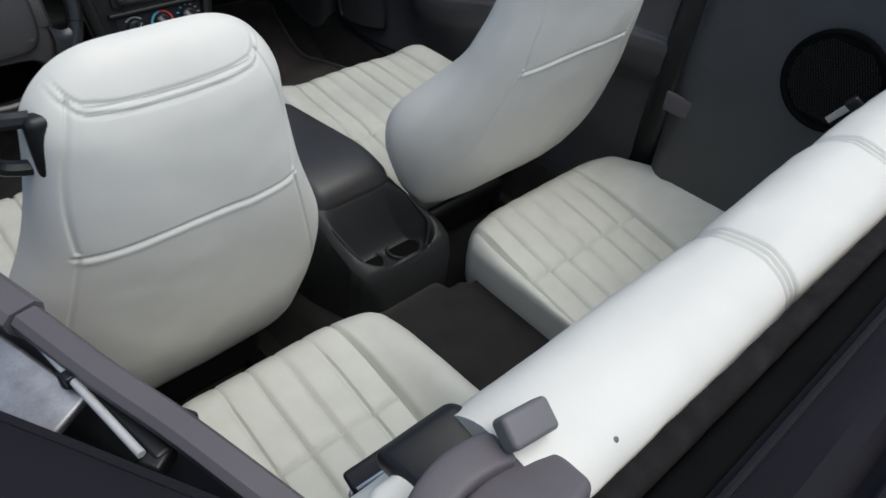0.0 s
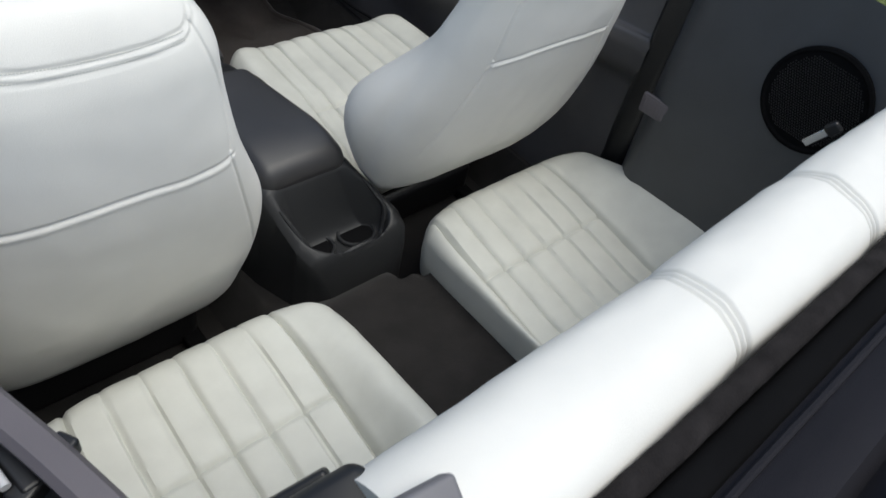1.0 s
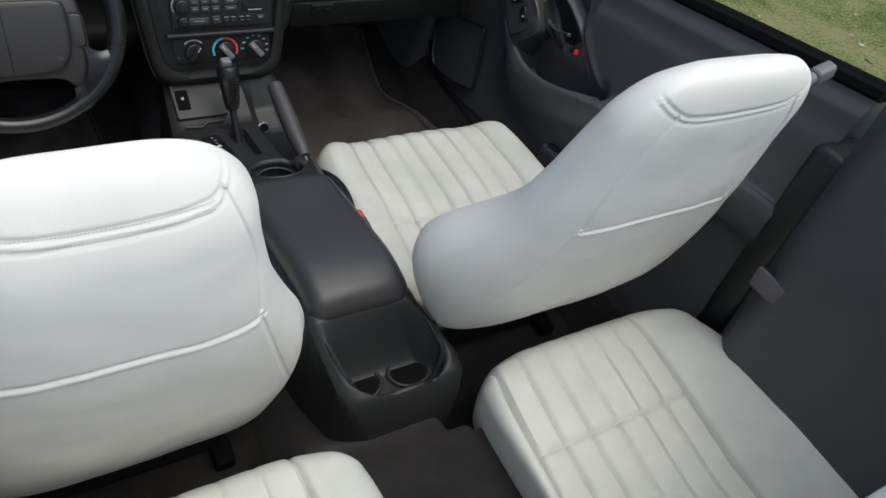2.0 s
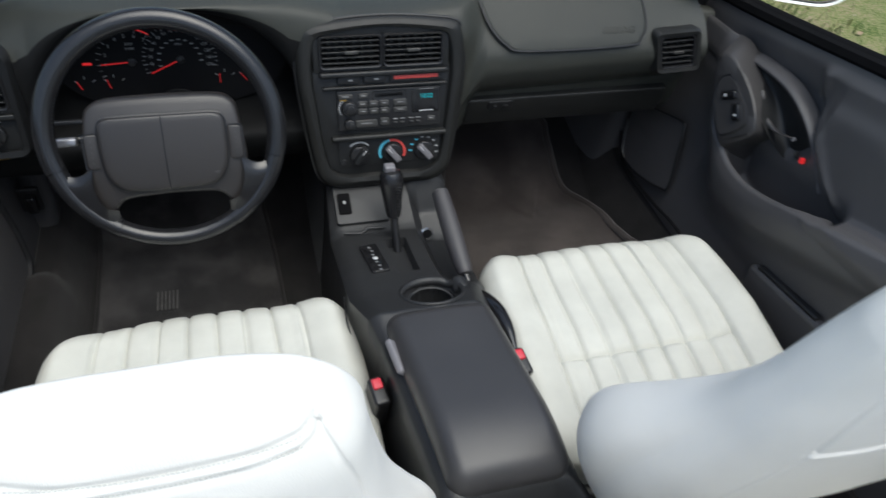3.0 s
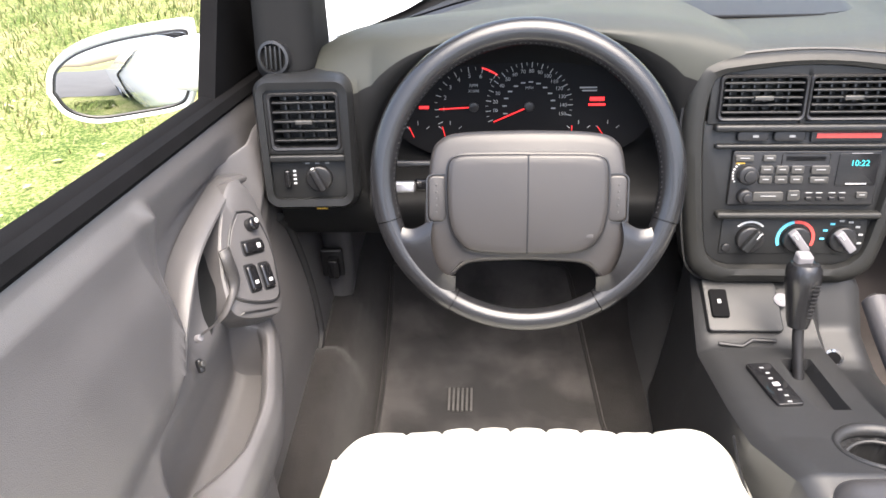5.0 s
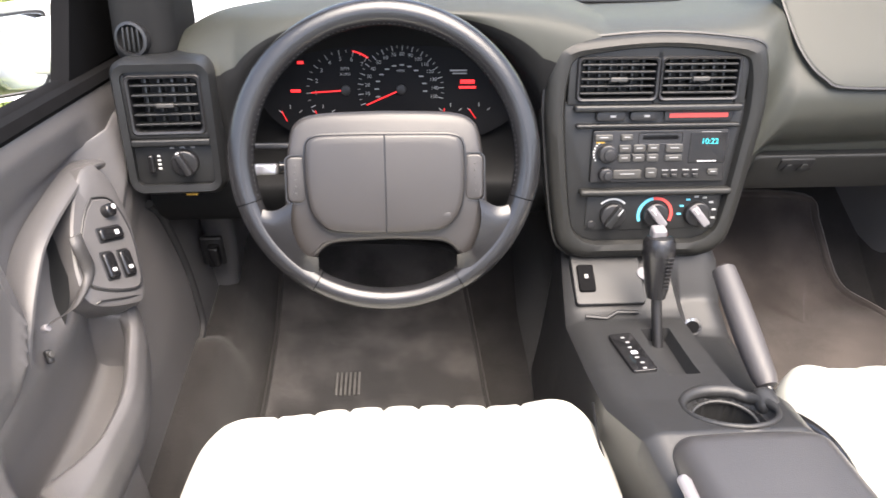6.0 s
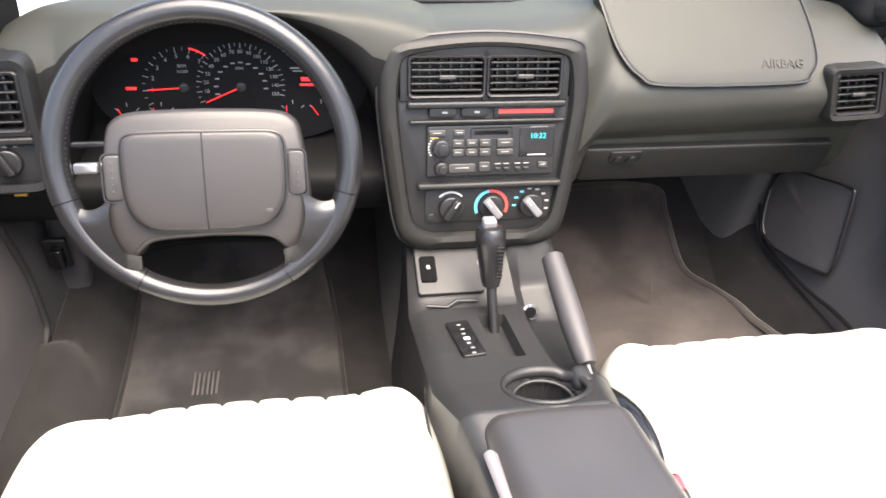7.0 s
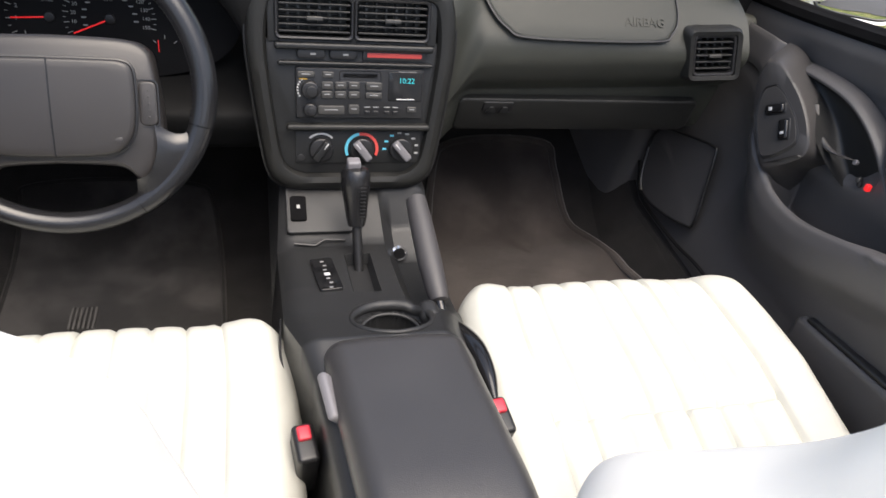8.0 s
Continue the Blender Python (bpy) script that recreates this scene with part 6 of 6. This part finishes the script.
def ws_pt(u, v, off=0.0):
    """u across, v up the glass."""
    a = (u - 0.5) * 2
    w = 0.74 - 0.10 * v
    return (XC + a * w, (1 - v) * (dash_far(XC + a * w) + 0.045) + v * (0.26 - 0.216 * a * a) + off, 0.785 + 0.50 * v)


glass = part("glass", sheet(lambda u, v: ws_pt(u, v), np.linspace(0, 1, 25), np.linspace(0, 1, 13)), GLASS, ws)
glass.visible_shadow = False
for s, u in ((-1, 0.0), (1, 1.0)):
    rows = []
    for v in np.linspace(-0.06, 1.02, 20):
        x, y, z = ws_pt(u, v)
        rows.append([(x + s * a, y + b, z + c) for a, b, c in ((-0.030, 0.030, 0.02), (-0.040, -0.030, -0.01), (-0.015, -0.085, -0.02), (0.030, -0.075, -0.01), (0.045, -0.02, 0.01), (0.030, 0.030, 0.03))])
    part("pillar_trim", loft(rows, True, True), HOOD, ws, "black inner pillar trim")
    part("pillar_skin", loft([[(p[0] + s * 0.030, p[1] + 0.035, p[2] + 0.012) for p in (r[3], r[4], r[5])] + [(r[5][0] - s * 0.01, r[5][1] + 0.02, r[5][2] + 0.012)] for r in rows], True, True), PAINT, ws)
hd = [ws_pt(u, 1.0) for u in np.linspace(0, 1, 15)]
part("header", loft([[(x, y + b, z + c) for b, c in ((0.03, 0.0), (0.02, 0.03), (-0.05, 0.035), (-0.07, 0.01), (-0.05, -0.015), (0.0, -0.015))] for x, y, z in hd], True, True), PLASTIC, ws)
for s in (-1, 1):
    sx, sy, sz = (0, 0, 0) if s < 0 else (-0.045, 0.03, 0.035)
    foot = thing("pillar_foot_trim", "black pillar foot trim with round demister vent", "pillar trim", (XC + s * 0.72, 0.13, 0.80), "pillar trims")
    part("cover", bent(rbox((XC + s * 0.715 + sx, 0.175 + sy, 0.880 + sz), (0.043, 0.075, 0.085), 0.030, (2, 4, 3), 4), lambda x, y, z: (x + s * 0.05 * (z - 0.86) * (y > 0.16), y + 0.30 * (z - 0.86), z)), HOOD, foot)
    DV = frame_of((XC + s * 0.724 + sx, 0.090 + sy, 0.838 + sz), (1, s * 0.2, 0), (0, 0.30, 0.95))
    part("vent_ring", ringwall([([(r_ * math.cos(a), r_ * math.sin(a)) for a in np.linspace(0, 2 * math.pi, 25)[:-1]], dd) for r_, dd in ((0.024, -0.02), (0.023, 0.003), (0.019, 0.004), (0.018, -0.006), (0.001, -0.007))], DV), BLACK, foot)
    for i in range(4):
        part("vent_slat", moved(rbox((-0.0105 + 0.007 * i, 0, 0.0), (0.0014, 0.0155, 0.003), 0.001, k=1), DV), PLASTIC, foot)


def bonnet_pt(u, v):
    a = (u - 0.5) * 2
    x = XC + a * (0.86 - 0.12 * v)
    y0 = dash_far(x) + 0.075
    return (x, y0 + (1.95 - y0) * v, 0.800 - 0.03 * a * a - 0.05 * v - 0.10 * v * v + 0.008 * math.cos(a * 4))


part("bonnet", sheet(bonnet_pt, np.linspace(0, 1, 30), np.linspace(0, 1, 24)), PAINT, body, "white painted bonnet")
for s in (-1, 1):
    part("wing", loft([[(XC + s * a, y, z) for a, z in ((0.83, 0.81 - 0.04 * (y - 0.4)), (0.88, 0.79 - 0.04 * (y - 0.4)), (0.92, 0.66), (0.91, 0.30))] for y in np.linspace(0.30, 1.95, 14)], False), PAINT, body)
    part("rear_wing", loft([[(XC + s * a, y, z) for a, z in ((0.79, 0.905), (0.84, 0.900), (0.89, 0.84), (0.92, 0.62), (0.90, 0.28))] for y in np.linspace(-0.885, -2.30, 14)], False), PAINT, body)
part("boot_lid", sheet(lambda u, v: (XC + (u - 0.5) * 1.6, -2.25 - 0.45 * v, 0.86 - 0.05 * v * v), np.linspace(0, 1, 12), np.linspace(0, 1, 8)), PAINT, body)
part("wiper_cowl", loft([[(x, dash_far(x) + b, 0.765 + c) for b, c in ((0.01, 0.0), (0.06, 0.012), (0.10, 0.0), (0.06, -0.03))] for x in np.linspace(-0.76, 0.78, 40)], True, True), BLACK, body)
def end_cap(y0, y1, z_top, name):
    """Plain rounded end of the body, from the plan y0 out to y1."""
    rows = []
    for k in np.linspace(0, 1, 9):
        y = y0 + (y1 - y0) * math.sin(k * math.pi / 2)
        f = math.cos(k * math.pi / 2) ** 0.5 if k < 1 else 0.02
        rows.append([(XC + 0.90 * (0.80 + 0.20 * f) * math.copysign(abs(math.cos(b)) ** 0.35, math.cos(b)), y, 0.42 + (z_top - 0.42) * (0.35 + 0.65 * f) * max(0, math.sin(b)) ** 0.5 - 0.20 * (0.6 + 0.4 * f) * max(0, -math.sin(b)) ** 0.5) for b in np.linspace(0, 2 * math.pi, 41)[:-1]])
    part(name, loft(rows, True, True), PAINT, body)


end_cap(1.94, 2.45, 0.66, "nose")
end_cap(-2.28, -2.72, 0.84, "tail")
for s in (-1, 1):
    for wy in (1.25, -1.75):
        wh = frame_of((XC + s * 0.80, wy, 0.31), (0, s, 0), (0, 0, 1))
        tyre = part("tyre", ringwall([([(r_ * math.cos(a), r_ * math.sin(a)) for a in np.linspace(0, 2 * math.pi, 41)[:-1]], d_) for r_, d_ in ((0.20, -0.10), (0.295, -0.105), (0.310, -0.09), (0.310, 0.075), (0.295, 0.095), (0.215, 0.09), (0.205, 0.06))], wh), RUBBER, body)
        part("rim", ringwall([([(r_ * math.cos(a), r_ * math.sin(a)) for a in np.linspace(0, 2 * math.pi, 41)[:-1]], d_) for r_, d_ in ((0.207, 0.08), (0.195, 0.06), (0.06, 0.085), (0.001, 0.085))], wh), STEEL, tyre)
part("rear_bulkhead", rbox((XC, -1.52, 0.45), (0.80, 0.03, 0.33), 0.02), BLACK, body)

# ---- footwell side walls ----
for s in (-1, 1):
    if s < 0:
        km = bent(rbox((XC - 0.735, 0.42, 0.40), (0.030, 0.21, 0.19), 0.025, (1, 6, 4), 3), lambda x, y, z: (x + 0.12 * max(0, (y - 0.30)) + 0.03 * math.sin((z - 0.2) * 6), y, z))
    else:
        km = bent(rbox((XC + 0.714, 0.49, 0.38), (0.034, 0.21, 0.21), 0.032, (2, 14, 10), 4), lambda x, y, z: (x - 0.55 * max(0, y - 0.26) ** 1.2 - 0.09 * max(0, 0.50 - z), y, z))
    k = part("kick_panel", km, SOFT)
    tagged(k, "charcoal footwell kick panel beside the door", "kick panel", kind="structure")
hr = thing("bonnet_release", "black bonnet release handle on the kick panel", "release handle", (-0.69, 0.16, 0.42))
part("plate", rbox((-0.692, 0.172, 0.430), (0.020, 0.006, 0.030), 0.005), BLACK, hr)
part("handle", rbox((-0.688, 0.160, 0.428), (0.010, 0.012, 0.020), 0.005), GLOSS, hr)

# ---- quarter trims beside the rear seat ----
def quarter(s):
    if s > 0:
        fn = lambda u, v: (0.655 + 0.018 * v - 0.012 * math.sin(v * 3) + 0.095 * (max(0, 0.14 - u) / 0.14) ** 2, -0.885 - 0.56 * u - 0.035 * (1 - v), 0.30 + 0.73 * v)
    else:
        fn = lambda u, v: (-0.592 + 0.135 * u - 0.030 * (1 - v), -0.895 - 0.50 * u, 0.30 + 0.575 * v)
    q = part("quarter_trim", sheet(fn, np.linspace(0, 1, 30), np.linspace(0, 1, 24)), QUARTER)
    return tagged(q, "charcoal moulded quarter trim with round speaker grille" if s > 0 else "charcoal moulded quarter trim beside the rear cushion", "quarter trim", kind="structure")


quarter(1)
quarter(-1)
sp = thing("speaker_grille", "round black perforated speaker grille on the quarter trim", "speaker", (0.65, -1.206, 0.86))
SPM = frame_of((0.658, -1.206, 0.860), (0, -1, 0), (0.04, 0, 1))
part("ring", ringwall([([(r_ * math.cos(a), r_ * math.sin(a)) for a in np.linspace(0, 2 * math.pi, 49)[:-1]], dd) for r_, dd in ((0.090, -0.02), (0.089, 0.004), (0.084, 0.006), (0.080, 0.003))], SPM), MATTE, sp)
part("mesh", disc(SPM, 0.081, -0.01, 0.003, 48), MATTE, sp)
holes = []
for i in range(-16, 17):
    for j in range(-16, 17):
        hx, hy = 0.0047 * (i + 0.5 * (j % 2)), 0.0041 * j
        if hx * hx + hy * hy < 0.074 ** 2:
            holes.append(moved(rbox((hx, hy, 0.0036), (0.0012, 0.0012, 0.0008), 0.0006, k=1), SPM))
part("perforation", join(*holes), BLACK, sp)["kind"] = "stuff"
clip = thing("belt_clip", "chrome belt clip hooked over the seat roll", "belt clip", (0.548, -1.262, 0.86))
part("tongue", moved(rbox((0, 0, 0), (0.002, 0.006, 0.020), 0.002), pose(0.548, -1.262, 0.868, 30, 0, 20)), CHROME, clip)
part("plastic_cap", moved(rbox((0, 0, 0.026), (0.006, 0.010, 0.011), 0.005), pose(0.548, -1.262, 0.868, 30, 0, 20)), BLACK, clip)
lens = thing("courtesy_lens", "small rectangular ribbed lens on the quarter trim", "lamp", (0.65, -0.96, 0.68))
LMx = frame_of((0.6535, -0.960, 0.680), (0, -1, 0.05), (0.0, 0.10, 1))
part("frame", prism(rounded(0.030, 0.020, 0.003), LMx, -0.006, 0.001, 0.001), TRIM, lens)
part("lens", prism(rounded(0.026, 0.016, 0.002), LMx, 0.0005, 0.0018, 0.0004), TRIM, lens)
for i in range(6):
    part("rib", moved(rbox((-0.021 + 0.0085 * i, 0, 0.0019), (0.0010, 0.014, 0.0005), 0.0003, k=1), LMx), TRIM, lens)

# pillar behind each door
for s in (-1, 1):
    bp = part("door_pillar", bent(rbox((XC + s * 0.775, -0.885, 0.55), (0.055, 0.035, 0.34), 0.02, (1, 2, 8), 3), lambda x, y, z: (x, y + 0.02 * (z - 0.5), z)), BLACK)
    tagged(bp, "black painted door pillar below the belt line", "door pillar", kind="structure")

# ---- left quarter: rail, hinge linkage and roof latch parts ----
rail = thing("quarter_rail", "plum grey quarter rail along the open roof well", "trim rail", (-0.53, -1.10, 0.87))
rp = [(-0.560, -0.985, 0.896), (-0.535, -1.083, 0.896), (-0.510, -1.166, 0.895), (-0.488, -1.250, 0.893), (-0.470, -1.320, 0.890)]


def strip_loft(points, sec):
    pts = spline(points, 6)
    rings = []
    for i, p in enumerate(pts):
        t = Vector(pts[min(i + 1, len(pts) - 1)]) - Vector(pts[max(i - 1, 0)])
        t.normalize()
        side = t.cross(Vector((0, 0, 1))).normalized()
        up = side.cross(t)
        rings.append([Vector(p) + side * a + up * b for a, b in sec])
    return loft(rings, True, True)


sec = [(-0.013, -0.030), (-0.015, -0.004), (-0.010, 0.004), (0.008, 0.006), (0.014, 0.000), (0.013, -0.012), (0.006, -0.030)]
part("rail", strip_loft(rp, sec), TRIM, rail)
part("rail_front", strip_loft([(-0.600, -0.84, 0.898), (-0.579, -0.92, 0.898), (-0.5615, -0.982, 0.897)], [(a * 1.35, b) for a, b in sec]), TRIM, rail)
link = thing("roof_linkage", "bare steel folding roof linkage in the side well", "roof linkage", (-0.58, -1.06, 0.80))
part("plate", moved(rbox((0, 0, 0), (0.030, 0.055, 0.006), 0.004, (2, 3, 1)), pose(-0.592, -1.025, 0.850, 8, -20, 16)), STEEL, link)
part("rod", tube([(-0.563, -1.000, 0.884), (-0.553, -1.080, 0.882), (-0.542, -1.165, 0.880)], 0.0040, 10), PALE, link, "pale steel rod")
part("lower_rod", tube([(-0.556, -0.990, 0.872), (-0.538, -1.080, 0.866), (-0.522, -1.170, 0.860)], 0.006, 8), BLACK, link)
part("pivot", disc(frame_of((-0.556, -1.055, 0.878), (1, 0, 0), (0, 1, 0)), 0.008, -0.01, 0.006, 14, 0.002), BLACK, link)
part("rod_clip", moved(rbox((0, 0, 0), (0.0065, 0.006, 0.0065), 0.002), pose(-0.555, -1.062, 0.882, 0, 0, 8)), BLACK, link)
part("cover_strip", moved(rbox((0, 0, 0), (0.008, 0.080, 0.010), 0.004, (1, 4, 1)), pose(-0.540, -1.095, 0.868, 0, 0, 9)), BLACK, link, "black strip under the rail")
part("bracket", moved(rbox((0, 0, 0), (0.010, 0.030, 0.010), 0.004), pose(-0.517, -1.160, 0.866, 0, 0, -60)), BLACK, link)
well = part("side_well", sheet(lambda u, v: (-0.80 + 0.21 * u + 0.10 * v * u, -0.93 - 0.50 * v, 0.79), np.linspace(0, 1, 6), np.linspace(0, 1, 8)), BLACK)
tagged(well, "dark roof well beside the rear seat", "well", kind="structure")


def side_cover(u, v):
    x = -0.630 - 0.20 * u + 0.165 * v
    y = -1.045 - 0.30 * v + 0.05 * u
    return (x, y, 0.915 + 0.010 * math.sin(u * 3) - 0.02 * (1 - u) ** 4 + 0.006 * noise.noise((x * 8, y * 8, 2)))


sc = thing("side_roof_flap", "dark canvas side flap of the roof cover", "soft top", (-0.68, -1.2, 0.90))
part("hem", tube([side_cover(0.0, v) for v in np.linspace(0, 1, 24)], 0.005, 8), CANVAS, sc)
part("flap", sheet(side_cover, np.linspace(0, 1, 16), np.linspace(0, 1, 24)), CANVAS, sc)
latch = thing("soft_top_bracket", "black roof hinge cover with grey caps", "soft top bracket", (-0.40, -1.36, 0.93))
part("cover", moved(bent(rbox((0, 0, 0), (0.036, 0.030, 0.014), 0.010, (6, 6, 2), 4), lambda x, y, z: (x - 0.25 * y, y, z - 2.0 * (x - 0.030) ** 2 - 3.0 * max(0, y) ** 2)), pose(-0.390, -1.346, 0.960, 10, -12, -8)), BLACK, latch)
part("cap", moved(rbox((0, 0, 0), (0.0205, 0.0120, 0.0085), 0.0042, k=4), pose(-0.3585, -1.3835, 1.016, 28, 6, -6)), GREY, latch, "grey rounded cap")
arm = spline([(-0.374, -1.381, 0.998), (-0.396, -1.377, 1.001), (-0.420, -1.376, 1.000), (-0.446, -1.382, 0.994), (-0.470, -1.394, 0.975)], 6)
part("arm", loft([[Vector(p) + Vector((0, 0.0145 * math.copysign(abs(math.cos(b)) ** 0.45, math.cos(b)) * k, 0.008 * math.copysign(abs(math.sin(b)) ** 0.45, math.sin(b)) * k)) for b in np.linspace(0, 2 * math.pi, 25)[:-1]] for p, k in zip(arm, [0.8] + [1.0] * (len(arm) - 2) + [0.8])], True, True), TRIM, latch)
part("rear_panel", moved(bent(rbox((0, 0, 0), (0.050, 0.032, 0.012), 0.008, (6, 3, 1), 3), lambda x, y, z: (x, y + 0.25 * x, z - 1.5 * x * x)), pose(-0.392, -1.416, 0.990, -10, 0, -4)), TRIM, latch)
part("latch_body", moved(rbox((0, 0, 0), (0.038, 0.011, 0.012), 0.004), pose(-0.386, -1.286, 0.868, 26, -22, -12)), BLACK, latch)
part("latch_edge", moved(rbox((0, 0, 0), (0.037, 0.0016, 0.0016), 0.0008), pose(-0.388, -1.297, 0.878, 26, -22, -12)), CHROME, latch, "bright latch edge")
part("latch_screw", disc(frame_of((-0.424, -1.287, 0.856), (1, 0.2, 0), (0, 0.5, 0.86)), 0.004, 0, 0.003, 12, 0.001), STEEL, latch)
part("white_boot", rbox((-0.432, -1.345, 0.940), (0.020, 0.015, 0.017), 0.012, k=4), LEATHER, latch)

# ---- sill trims ----
for s in (-1, 1):
    st = thing("sill_trim", "charcoal carpeted door sill trim beside the mat", "sill trim", (XC + s * 0.68, -0.25, 0.28), "sill trims")
    prof_s = [(0.742, 0.262), (0.736, 0.300), (0.715, 0.318), (0.690, 0.314), (0.668, 0.292), (0.655, 0.250)]
    part("strip", loft([[(XC + s * (a + 0.03 * max(0, y - 0.1)), y, z + 0.02 * max(0, y)) for a, z in prof_s] for y in np.linspace(0.34, -0.84, 20)], False), CARPET, st)
    part("seal", tube(spline([(XC + s * 0.746, 0.055, 0.600), (XC + s * 0.742, 0.082, 0.560), (XC + s * 0.731, 0.098, 0.459), (XC + s * 0.722, 0.090, 0.368), (XC + s * 0.720, 0.072, 0.330), (XC + s * 0.720, 0.0, 0.318), (XC + s * 0.720, -0.10, 0.318), (XC + s * 0.720, -0.25, 0.310), (XC + s * 0.720, -0.84, 0.312)] if s < 0 else [(XC + 0.738, 0.130, 0.400), (XC + 0.733, 0.105, 0.325), (XC + 0.730, 0.0, 0.310), (XC + 0.730, -0.84, 0.312)], 6), 0.007, 8), RUBBER, st)
    part("screw", disc(Matrix.Translation((XC + s * 0.688, -0.49, 0.314)), 0.006, 0, 0.002, 12), STEEL, st)

# ---- lawn growth ----
rng = random.Random(4)
gv, gf, lv, lf = [], [], [], []
for i in range(80000):
    side = -1 if i % 2 else 1
    x = side * (1.0 + 4.6 * rng.random() ** 1.6)
    y = -1.6 + 7.4 * rng.random()
    if noise.noise((x * 0.9, y * 0.9, 3.3)) + 0.35 * noise.noise((x * 4, y * 4, 1.0)) < -0.12 + 0.2 * rng.random():
        continue
    h, w, a = 0.018 + 0.040 * rng.random(), 0.0022 + 0.0030 * rng.random(), rng.random() * 6.283
    lx, ly = 0.8 * h * (rng.random() - 0.5) * 2, 0.8 * h * (rng.random() - 0.5) * 2
    dx, dy = w * math.cos(a), w * math.sin(a)
    n = len(gv)
    gv += [(x - dx, y - dy, 0), (x + dx, y + dy, 0), (x + lx * 0.4 + dx * 0.7, y + ly * 0.4 + dy * 0.7, h * 0.6), (x + lx * 0.4 - dx * 0.7, y + ly * 0.4 - dy * 0.7, h * 0.6), (x + lx, y + ly, h)]
    gf += [(n, n + 1, n + 2, n + 3), (n + 3, n + 2, n + 4)]
for i in range(2200):
    side = -1 if i % 2 else 1
    x, y = side * (1.0 + 4.4 * rng.random()), -1.4 + 6.5 * rng.random()
    a, r = rng.random() * 6.283, 0.006 + 0.016 * rng.random() ** 2
    n = len(lv)
    lv += [(x + r * math.cos(a + q) * k, y + r * math.sin(a + q) * k, 0.006 + 0.012 * rng.random()) for q, k in ((0, 1.3), (1.3, 0.6), (3.14, 1.0), (4.6, 0.6))]
    lf.append((n, n + 1, n + 2, n + 3))


def island_material(name, c0, c1, c2, rough):
    m = bpy.data.materials.new(name)
    m.use_nodes = True
    nt = m.node_tree
    b = nt.nodes["Principled BSDF"]
    b.inputs["Roughness"].default_value = rough
    g = nt.nodes.new("ShaderNodeNewGeometry")
    ramp = nt.nodes.new("ShaderNodeValToRGB")
    ramp.color_ramp.elements[0].color, ramp.color_ramp.elements[1].color = (*c0, 1), (*c2, 1)
    ramp.color_ramp.elements.new(0.55).color = (*c1, 1)
    nt.links.new(g.outputs["Random Per Island"], ramp.inputs["Fac"])
    nt.links.new(ramp.outputs["Color"], b.inputs["Base Color"])
    return m


blades = part("grass", (gv, gf), island_material("grass_blades", (0.055, 0.085, 0.017), (0.105, 0.137, 0.037), (0.25, 0.23, 0.11), 0.6), smooth=False)
tagged(blades, "short green and straw coloured grass round the car", "grass", kind="stuff")
litter = part("leaf_litter", (lv, lf), island_material("dry_leaves", (0.20, 0.13, 0.07), (0.38, 0.30, 0.19), (0.62, 0.58, 0.50), 0.8), smooth=False)
tagged(litter, "scattered dry leaves on the lawn", "leaves", kind="stuff")
